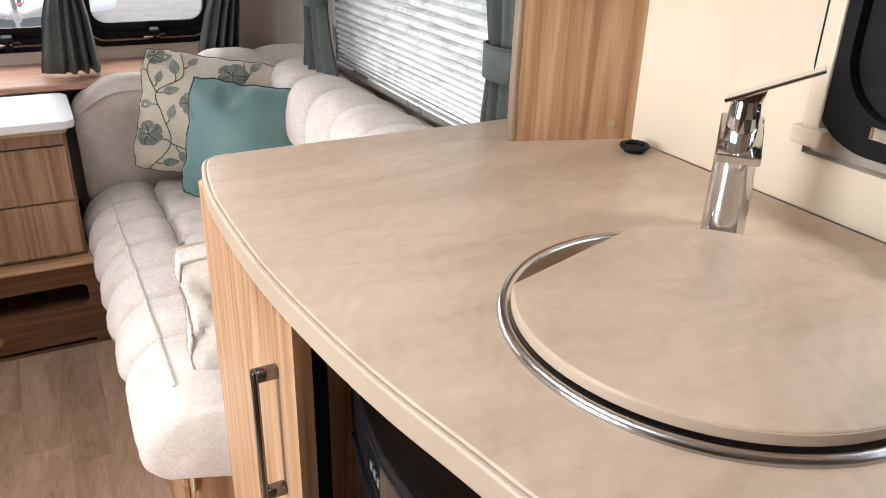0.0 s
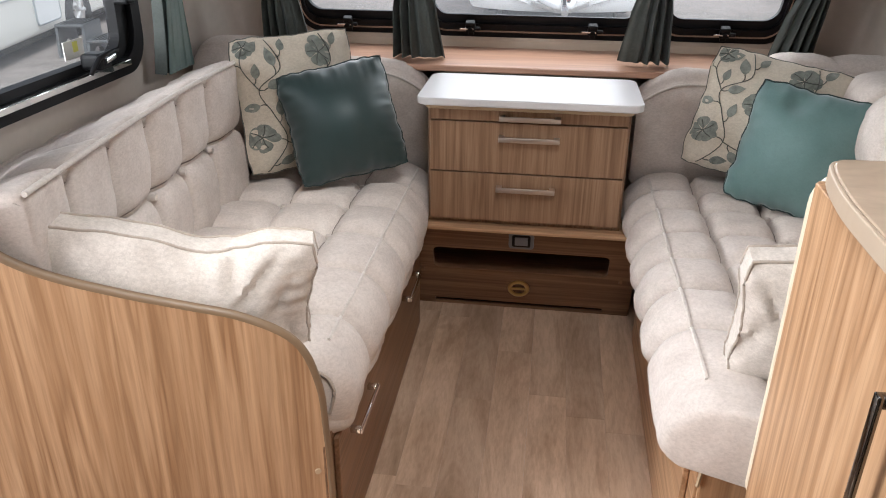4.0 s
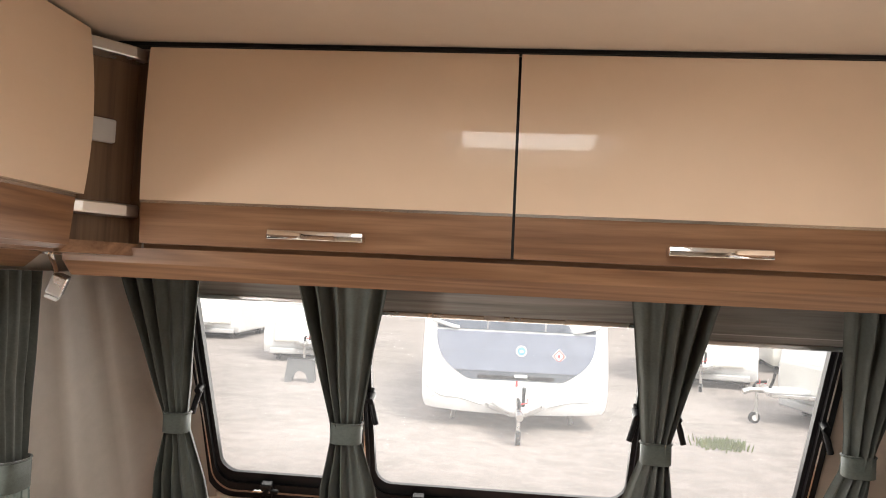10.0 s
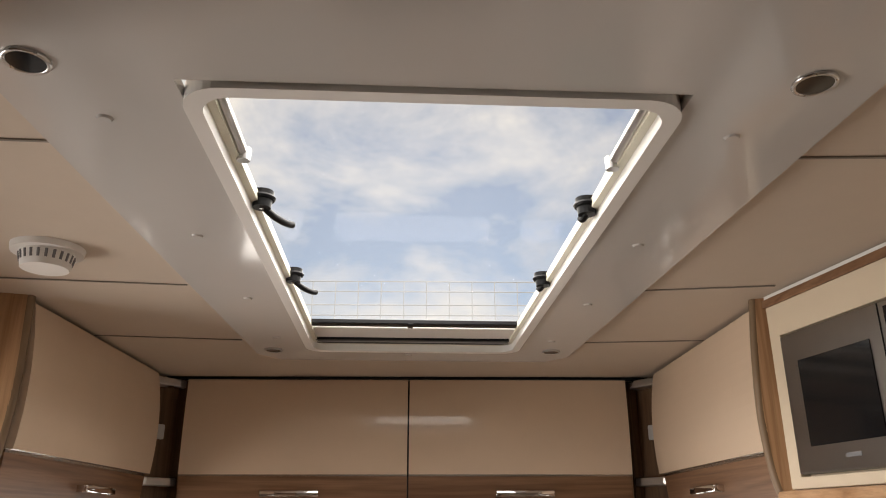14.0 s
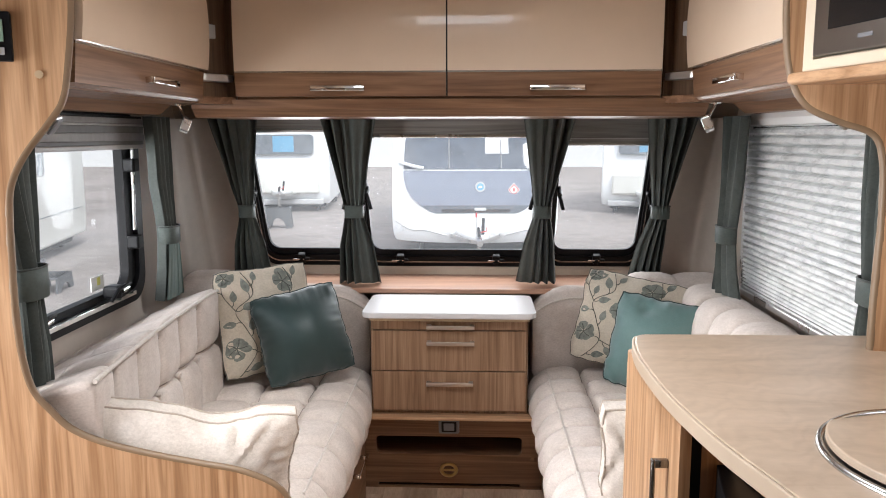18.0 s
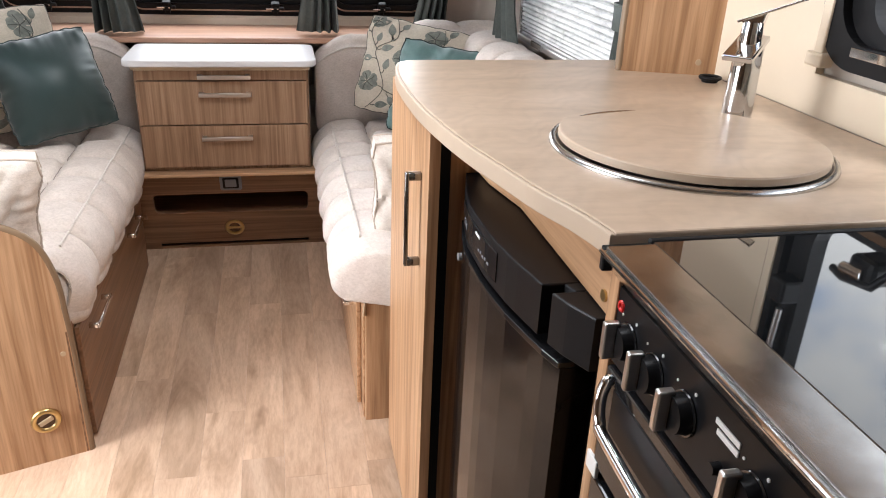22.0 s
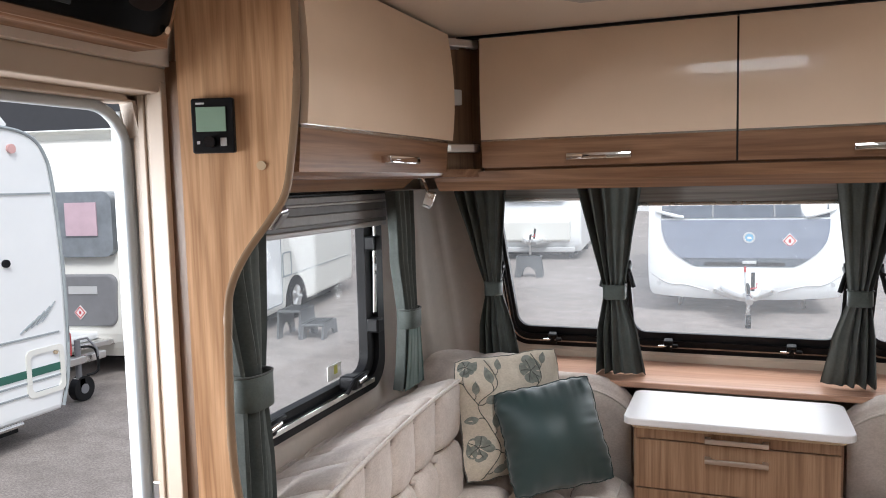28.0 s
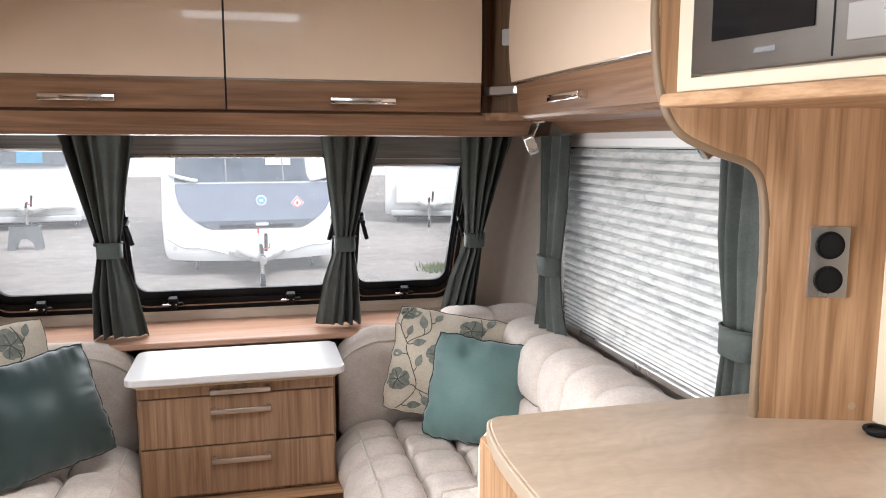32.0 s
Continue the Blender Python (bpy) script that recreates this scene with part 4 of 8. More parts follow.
# ---------------------------------------------------------------- overhead lockers
def bowed(u0, u1, z0, z1, face, out, n=10, bow=0.012, thick=0.016):
    """A door panel that bows outward between its top and bottom: u along the locker, out the way it faces."""
    bm = bmesh.new()
    rows = []
    for i in range(n + 1):
        z = z0 + (z1 - z0) * i / n
        q = bow * (1 - ((z - 1.70) / 0.21) ** 2)
        rows.append([(u0, q, z), (u1, q, z), (u1, q - thick, z), (u0, q - thick, z)])
    vs = []
    for row in rows:
        vs.append([bm.verts.new((u, face - d, z)) if out == "y" else bm.verts.new((face + out * d, u, z)) for u, d, z in row])
    for i in range(n):
        for j in range(4):
            bm.faces.new((vs[i][j], vs[i][(j + 1) % 4], vs[i + 1][(j + 1) % 4], vs[i + 1][j]))
    bm.faces.new(vs[0])
    bm.faces.new(vs[-1])
    return bm


locker = thing("overhead_locker", "front overhead locker with two cream gloss lift-up doors", "overhead locker", (0, 3.0, 1.5))
part("carcass", box(-0.655, 2.892, 1.505, 0.655, 3.30, 1.862), walnut_x, locker)
part("pelmet", prism([(2.91, 1.452), (3.34, 1.452), (3.34, 1.505), (2.875, 1.505), (2.88, 1.478)], -0.80, 0.80, "x", 0.002), walnut_x, locker, "dark wood pelmet under the doors")
part("joint_strip", box(-0.001, 2.880, 1.514, 0.004, 2.892, 1.862), black_plastic, locker)
for xa, xb, ha, hb in ((-0.655, -0.001, -0.416, -0.250), (0.004, 0.652, 0.254, 0.420)):
    d = part("door", bowed(xa, xb, 1.514, 1.585, 2.876, "y", 4), walnut_x, locker, "dark wood lower door rail")
    part("door_panel", bowed(xa, xb, 1.590, 1.863, 2.873, "y", 10), cream_gloss, d, "cream gloss door panel")
    part("metal_line", bowed(xa, xb, 1.585, 1.590, 2.874, "y", 2), steel, d)
    bar_handle(d, (ha, 2.868, 1.536), (hb, 2.868, 1.536), (0, -1, 0.05), 0.026, 0.016, 0.006)


def side_locker(k):
    s = thing("overhead_locker", "side overhead locker with a bowed cream gloss door", "overhead locker", (k * 0.9, 2.5, 1.5), "side lockers")
    y0, y1, f = 2.03, 2.77, 0.725
    part("carcass", box(min(k * 0.745, k * 1.055), y0, 1.49, max(k * 0.745, k * 1.055), 2.765, 1.862), walnut_y, s)
    d = part("door", bowed(y0, y1, 1.502, 1.580, k * f, -k, 4), walnut_y, s, "dark wood lower door rail")
    part("door_panel", bowed(y0, y1, 1.586, 1.863, k * (f - 0.004), -k, 12, 0.026), cream_gloss, d, "cream gloss door panel")
    part("metal_line", bowed(y0, y1, 1.580, 1.586, k * f, -k, 2), steel, d)
    ya = 2.36 if k < 0 else 2.34
    bar_handle(d, (k * (f - 0.006), ya, 1.53), (k * (f - 0.006), ya + 0.165, 1.53), (-k, 0, 0), 0.024, 0.016, 0.006)
    part("underside", prism([(0.735, 1.502), (1.055, 1.502), (1.055, 1.462), (0.95, 1.462), (0.91, 1.495), (0.74, 1.495)] if k > 0 else [(-0.735, 1.502), (-0.74, 1.495), (-0.91, 1.495), (-0.95, 1.462), (-1.055, 1.462), (-1.055, 1.502)], y0, 3.0, "y", 0.002), walnut_y, s)
    # slanted niche in the corner
    n = thing("corner_niche", "dark wood corner niche with metal shelves and switch", "corner unit", (k * 0.72, 2.84, 1.5), "corner niches")
    a, b = Vector((k * 0.742, 2.775)), Vector((k * 0.662, 2.885))
    t = (b - a).normalized()
    nn = Vector((t.y, -t.x))
    if nn.y > 0:
        nn = -nn
    back = [a - nn * 0.038, b - nn * 0.038, b - nn * 0.06, a - nn * 0.06]
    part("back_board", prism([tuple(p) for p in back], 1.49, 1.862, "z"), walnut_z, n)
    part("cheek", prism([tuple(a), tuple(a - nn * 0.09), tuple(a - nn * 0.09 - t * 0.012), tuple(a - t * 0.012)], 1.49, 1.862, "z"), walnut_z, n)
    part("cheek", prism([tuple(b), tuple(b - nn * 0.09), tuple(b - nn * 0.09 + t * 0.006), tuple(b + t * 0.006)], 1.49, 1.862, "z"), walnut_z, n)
    for z in (1.558, 1.838):
        arc = [a + t * 0.004, a + t * 0.03 + nn * 0.008, b - t * 0.03 + nn * 0.008, b - t * 0.004, b - t * 0.004 - nn * 0.037, a + t * 0.004 - nn * 0.037]
        part("metal_shelf", prism([tuple(p) for p in arc], z, z + 0.022, "z", 0.003), satin_metal, n, "curved satin metal shelf")
    c = (a + b) / 2 - nn * 0.034 + t * 0.006
    sw = prism(rounded(-0.021, -0.021, 0.021, 0.021, 0.004), -0.006, 0.004, "y", 0.0015)
    m = Matrix((t.to_3d(), -nn.to_3d(), Vector((0, 0, 1)))).transposed().to_4x4()
    m.translation = (c.x, c.y, 1.709)
    part("switch", tilt(sw, m), light_grey_plastic, n, "square grey light switch")
    part("foot_board", prism([tuple(a - t * 0.012), tuple(b + t * 0.006), tuple(b - nn * 0.09), tuple(a - nn * 0.09)], 1.49, 1.512, "z"), walnut_x, n)
    return s


side_locker(-1)
side_locker(1)


def spot_lamp(x, y, z, k, turn):
    s = thing("spot_lamp", "small chrome swivel reading lamp under the locker", "lamp", (x, y, z), "reading lamps")
    part("base", tube((x, y, z + 0.012), (x, y, z), 0.022, 0.019, 20), chrome, s, "", True)
    part("arm", sweep([(x, y, z), (x + k * 0.012, y - 0.004, z - 0.022), (x + k * 0.02, y - 0.006, z - 0.04)], 0.005, 8), chrome, s, "", True)
    head = box(-0.014, -0.014, -0.020, 0.014, 0.014, 0.020, 0.003)
    m = Matrix.Translation((x + k * 0.024, y - 0.008, z - 0.056)) @ pose(0, 0, 0, 12, k * 22, turn)
    h = part("head", tilt(head, m), satin_metal, s, "square satin lamp head")
    cap = box(-0.012, -0.012, -0.029, 0.012, 0.012, -0.022, 0.002)
    part("glass", tilt(cap, m), light_grey_plastic, h)


spot_lamp(-0.866, 2.950, 1.488, 1, 20)
spot_lamp(0.819, 2.878, 1.488, -1, -20)


def strip_lamp(x, y, z, k):
    s = thing("spot_lamp", "square-headed chrome reading lamp at the end panel", "lamp", (x, y, z), "reading lamps")
    part("base", tube((x, y, z + 0.010), (x, y, z - 0.004), 0.026, 0.022, 22), chrome, s, "", True)
    part("arm", sweep([(x, y, z), (x - k * 0.012, y, z - 0.014), (x - k * 0.020, y, z - 0.026)], 0.006, 8), chrome, s, "", True)
    m = Matrix.Translation((x - k * 0.020, y - 0.004, z - 0.046)) @ pose(0, 0, 0, 8, k * 38, k * 14)
    part("bracket", tilt(box(-0.044, -0.013, -0.018, -0.004, 0.013, 0.022, 0.003), m), satin_metal, s, "satin swivel bracket")
    h = part("head", tilt(box(-0.002, -0.019, -0.023, 0.042, 0.019, 0.023, 0.004), m), satin_metal, s, "square satin lamp head")
    part("glass", tilt(box(0.042, -0.016, -0.019, 0.047, 0.016, 0.019, 0.002), m), grey_plastic, h)


strip_lamp(-0.812, 2.075, 1.486, 1)
strip_lamp(0.868, 2.14, 1.490, -1)


# ---------------------------------------------------------------- windows
def catch(parent, p, out, along, material=None):
    """A black window catch with a small metal lever."""
    o, d = Vector(out).normalized(), Vector(along).normalized()
    up = o.cross(d)
    m = Matrix((d, up, o)).transposed().to_4x4()
    m.translation = p
    c = part("catch", tilt(box(-0.016, -0.016, 0, 0.016, 0.022, 0.024, 0.005), m), black_plastic, parent, "black window catch")
    part("lever", tilt(box(-0.036, -0.003, 0.020, 0.012, 0.003, 0.026, 0.0015), m), chrome, c)
    part("grip", tilt(box(0.010, -0.006, 0.014, 0.034, 0.006, 0.026, 0.004), m), black_plastic, c)
    part("pivot", tilt(tube((0, 0, 0.012), (0, 0, 0.03), 0.008, seg=12), m), black_plastic, c, "", True)
    part("foot", tilt(box(-0.009, -0.034, 0, 0.009, -0.014, 0.012, 0.002), m), black_plastic, c)


def front_window(name, x0, x1, z0, z1, catches, hooks, label):
    w = thing(name, label, "window", ((x0 + x1) / 2, 3.7, z0), kind="structure")
    o = rounded(x0 - 0.02, z0 - 0.028, x1 + 0.02, z1 + 0.03, 0.07, 8)
    i1 = rounded(x0 + 0.008, z0 + 0.018, x1 - 0.008, z1 - 0.008, 0.055, 8)
    i2 = rounded(x0 + 0.020, z0 + 0.048, x1 - 0.020, z1 - 0.02, 0.045, 8)
    part("window_frame", tilt(frame_prism(o, i1, 3.685, 3.715, "y"), SHEAR), black_plastic, w, "black rubber-edged frame", False)
    part("inner_rim", tilt(frame_prism(i1, i2, 3.70, 3.722, "y"), SHEAR), rubber, w)
    part("metal_bead", tilt(frame_prism(rounded(x0 - 0.004, z0 - 0.010, x1 + 0.004, z1 + 0.01, 0.062, 8), rounded(x0, z0 - 0.004, x1, z1 + 0.004, 0.06, 8), 3.682, 3.686, "y"), SHEAR), steel, w)
    g = part("pane", tilt(prism(rounded(x0 + 0.015, z0 + 0.035, x1 - 0.015, z1 - 0.014, 0.045, 8), 3.716, 3.721, "y"), SHEAR), pane_glass, w, "clear acrylic pane")
    g.visible_shadow = False
    out = Vector((0, -1, LEAN)).normalized()
    for cx in catches:
        z = z0 + 0.014
        catch(w, (cx, 3.685 + LEAN * (z - 0.88), z), out, (1, 0, 0))
    for hx, hz, sgn in hooks:
        y = 3.68 + LEAN * (hz - 0.88)
        h = part("side_catch", sweep([(hx, y, hz + 0.06), (hx, y - 0.012, hz + 0.03), (hx + sgn * 0.008, y - 0.016, hz), (hx + sgn * 0.016, y - 0.014, hz - 0.03)], 0.008, 8), black_plastic, w, "black curved side catch", True)
        part("knob", tube((hx, y, hz + 0.045), (hx, y - 0.03, hz + 0.03), 0.011, 0.009, 12), black_plastic, h, "", True)
    return w


front_window("window_1", -0.80, -0.42, 0.872, 1.47, (-0.645,), ((-0.425, 1.13, -1), (-0.80, 1.13, -1)), "front side window with black rounded frame")
front_window("window_2", -0.365, 0.345, 0.868, 1.47, (-0.224, 0.180), ((-0.345, 1.13, 1), (0.325, 1.13, -1)), "wide front middle window with black rounded frame")
front_window("window_3", 0.40, 0.775, 0.872, 1.47, (0.598,), ((0.425, 1.13, 1), (0.775, 1.13, 1)), "front side window with black rounded frame beside the blind")

# roller blind cassettes above the front windows
blind_grey = plain("dark_grey_blind", (0.12, 0.115, 0.11), 0.5, vary=0.2, scale=40)
blind_light = plain("grey_blind_band", (0.24, 0.23, 0.22), 0.45, vary=0.15, scale=40)
blind_edge = plain("pale_grey_blind_edge", (0.42, 0.41, 0.40), 0.35)
blind_wood = wood("grey_wood_blind", (0.10, 0.10, 0.095), (0.17, 0.165, 0.155), (0.25, 0.24, 0.23), "x", 0.5)
for xa, xb, zb in ((-0.80, -0.42, 1.405), (-0.365, 0.345, 1.385), (0.40, 0.775, 1.355)):
    b = thing("roller_blind", "grey rolled-up blind cassette above the window", "blind", ((xa + xb) / 2, 3.4, 1.4), "front blinds")
    yy = front_y(zb) - 0.035
    part("cassette", prism([(yy - 0.012, zb + 0.012), (yy + 0.03, zb + 0.012), (yy + 0.01, 1.47), (yy - 0.045, 1.47)], xa - 0.012, xb + 0.012, "x", 0.004), blind_wood, b)
    part("cassette_rib", prism([(yy - 0.0135, zb + 0.020), (yy - 0.004, zb + 0.020), (yy - 0.008, zb + 0.028), (yy - 0.0175, zb + 0.028)], xa - 0.010, xb + 0.010, "x"), blind_edge, b)
    part("bottom_bar", box(xa - 0.006, yy - 0.012, zb, xb + 0.006, yy + 0.012, zb + 0.012, 0.003), satin_metal, b)


def side_window(name, k, y0, z0, y1, z1, label, with_catches=True):
    x = k * 1.045
    w = thing(name, label, "window", (x, (y0 + y1) / 2, z0), kind="structure")
    o = rounded(y0 - 0.03, z0 - 0.035, y1 + 0.03, z1 + 0.03, 0.09, 9)
    i1 = rounded(y0 + 0.012, z0 + 0.004, y1 - 0.012, z1 - 0.01, 0.07, 9)
    i2 = rounded(y0 + 0.04, z0 + 0.024, y1 - 0.06, z1 - 0.03, 0.05, 9)
    xs = sorted((k * 1.030, k * 1.062))
    part("window_frame", frame_prism(o, i1, xs[0], xs[1], "x"), black_plastic, w, "black rounded window frame")
    xs = sorted((k * 1.046, k * 1.075))
    part("inner_rim", frame_prism(i1, i2, xs[0], xs[1], "x"), rubber, w)
    g = part("pane", prism(i2, k * 1.070, k * 1.074, "x"), pane_glass, w, "tinted acrylic pane")
    g.visible_shadow = False
    if with_catches:
        part("metal_sill", box(*sorted_box(k * 1.024, y0 + 0.03, z0 - 0.012, k * 1.034, y1 - 0.06, z0 + 0.002), 0.001), chrome, w, "polished metal sill strip")
        stay = part("stay", tube((k * 1.025, y1 - 0.045, z0 + 0.20), (k * 1.02, y1 - 0.04, z0 + 0.46), 0.006, seg=10), satin_metal, w, "metal window stay", True)
        for zz in (z0 + 0.16, z0 + 0.41):
            part("stay_clamp", box(*sorted_box(k * 1.005, y1 - 0.066, zz - 0.022, k * 1.045, y1 - 0.024, zz + 0.022), 0.006), black_plastic, stay)
        for yy in (y0 + 0.085, y1 - 0.235):
            p = part("catch", box(*sorted_box(k * 0.985, yy - 0.026, z0 + 0.012, k * 1.04, yy + 0.026, z0 + 0.052), 0.010), black_plastic, w, "black window catch")
            part("lever", sweep([(k * 1.0, yy - 0.05, z0 + 0.01), (k * 0.985, yy - 0.03, z0 + 0.045), (k * 0.98, yy + 0.02, z0 + 0.052), (k * 0.985, yy + 0.05, z0 + 0.050)], 0.006, 8), black_plastic, p, "", True)
            part("roller", tube((k * 0.985, yy - 0.012, z0 + 0.035), (k * 0.985, yy + 0.03, z0 + 0.04), 0.009, seg=12), chrome, p, "", True)
    return w


def sorted_box(x0, y0, z0, x1, y1, z1):
    return min(x0, x1), min(y0, y1), min(z0, z1), max(x0, x1), max(y0, y1), max(z0, z1)


side_window("window_4", -1, *LWIN, "side window with black frame and metal stay")
side_window("window_5", 1, *RWIN, "side window behind a pleated blind", with_catches=False)
side_window("window_6", 1, *KWIN, "kitchen window with thick black rounded frame", True)

# blind cassette of the side window
cas = thing("roller_blind", "dark grey rolled blind cassette above the side window", "blind", (-1.02, 2.5, 1.4))
for za, zb, proud, mm in ((1.448, 1.456, 0.0, black_plastic), (1.430, 1.448, 0.006, blind_light), (1.424, 1.430, 0.010, blind_edge), (1.402, 1.424, 0.003, blind_grey), (1.378, 1.402, 0.005, blind_light), (1.366, 1.378, 0.002, blind_grey)):
    part("cassette_band", box(-1.055, 2.13, za, -1.010 + proud, 2.995, zb, 0.002), mm, cas)
part("bottom_bar", box(-1.03, 2.14, 1.352, -1.006, 2.985, 1.366, 0.003), blind_edge, cas, "pale bottom bar")
solo("sticker", box(-1.069, 2.700, 0.926, -1.066, 2.778, 0.968), plain("sticker_pale", (0.72, 0.72, 0.68), 0.5), "pale information sticker on the window pane", "sticker")
solo("sticker_label", box(-1.066, 2.735, 0.940, -1.0655, 2.755, 0.964), plain("sticker_yellow", (0.62, 0.6, 0.12), 0.5), "small yellow sticker on the window pane", "sticker")
solo("side_trim", box(-1.058, 2.995, 0.90, -1.045, 3.02, 1.455, 0.003), white_plastic, "pale upright trim beside the side window", "trim", kind="structure")

# pleated blind, drawn down
bl = thing("pleated_blind", "white pleated blind pulled down over the side window", "blind", (1.03, 2.66, 0.9))
blind_cloth = Mat("marbled_white_pleats", 0.8, spec=0.2)
bv = blind_cloth.coords((1, 0.6, 1.5))
bn = blind_cloth.noise(bv, 24.0, 6, 0.65, 0.5)
blind_cloth.color(blind_cloth.ramp(bn, [(0.36, (0.50, 0.505, 0.50)), (0.45, (0.66, 0.665, 0.66)), (0.58, (0.80, 0.80, 0.79))]))
blind_cloth.b.inputs["Transmission Weight"].default_value = 0.0
tl = blind_cloth.node("ShaderNodeBsdfTranslucent")
tl.inputs["Color"].default_value = (0.72, 0.75, 0.76, 1)
mixer = blind_cloth.node("ShaderNodeMixShader")
mixer.inputs[0].default_value = 0.13
blind_cloth.link(blind_cloth.b.outputs[0], mixer.inputs[1])
blind_cloth.link(tl.outputs[0], mixer.inputs[2])
blind_cloth.link(mixer.outputs[0], blind_cloth.nt.nodes["Material Output"].inputs[0])
zs = []
z = 0.868
while z < 1.418:
    zs.append(z)
    z += 0.0105 + 0.0155 * min(1.0, (z - 0.868) / 0.22)
for za, zb in zip(zs[:-1], zs[1:]):
    g = min(1.0, (zb - za) / 0.025)
    bm = bmesh.new()
    h, deep = zb - za, 0.024 * g
    front = [(1.036, za), (1.036 - deep * 0.75, za + 0.10 * h), (1.036 - deep, za + 0.30 * h), (1.036 - deep * 0.80, za + 0.70 * h), (1.036, zb)]
    prof = front + [(x + 0.0014, z) for x, z in front[::-1]]
    part("pleat", prism(prof, 2.15, 3.15, "y"), blind_cloth.m, bl)
part("bottom_rail", box(1.015, 2.14, 0.846, 1.042, 3.17, 0.868, 0.004), satin_metal, bl, "satin metal bottom rail")
part("cassette", prism([(1.0, 1.425), (1.045, 1.42), (1.05, 1.462), (1.005, 1.462), (0.998, 1.445)], 2.14, 3.175, "y", 0.003), white_plastic, bl, "pale blind cassette")
part("side_rail", box(1.02, 3.152, 0.85, 1.05, 3.175, 1.43, 0.003), satin_metal, bl, "satin metal side rail")
teeth = bmesh.new()
for q in zs[8::1]:
    teeth = merge(teeth, box(1.018, 3.142, q - 0.004, 1.030, 3.154, q + 0.003))
tagged(part("pleat_edge", teeth, white_plastic, bl, "zigzag edge of the pleats"), kind="stuff")


def corner_lining(k, ya):
    """Soft lining that rounds the corner from the side window to the front windows, with shallow upright creases."""
    bm = bmesh.new()
    rows = []
    for j in range(13):
        z = 0.80 + (1.455 - 0.80) * j / 12
        yb = front_y(z) - 0.014
        row = []
        for i in range(41):
            u = i / 40
            p = Vector((k * 1.050, ya)) * (1 - u) ** 2 + Vector((k * 1.045, yb)) * 2 * u * (1 - u) + Vector((k * 0.80, yb)) * u * u
            crease = 0.007 * math.exp(-((u - 0.30 - 0.04 * (z - 1)) / 0.03) ** 2) + 0.006 * math.exp(-((u - 0.52) / 0.035) ** 2) + 0.004 * noise.noise(Vector((u * 5, z * 2, k)))
            row.append(bm.verts.new((p.x - k * crease, p.y - crease, z)))
        rows.append(row)
    for r0, r1 in zip(rows[:-1], rows[1:]):
        for i in range(40):
            bm.faces.new((r0[i], r0[i + 1], r1[i + 1], r1[i]))
    bmesh.ops.solidify(bm, geom=bm.faces[:], thickness=0.004)
    solo("corner_lining", bm, wall_mat, "pale creased lining rounding the corner between the windows", "wall", kind="structure", smooth=True)


corner_lining(-1, 3.03)
corner_lining(1, 3.19)


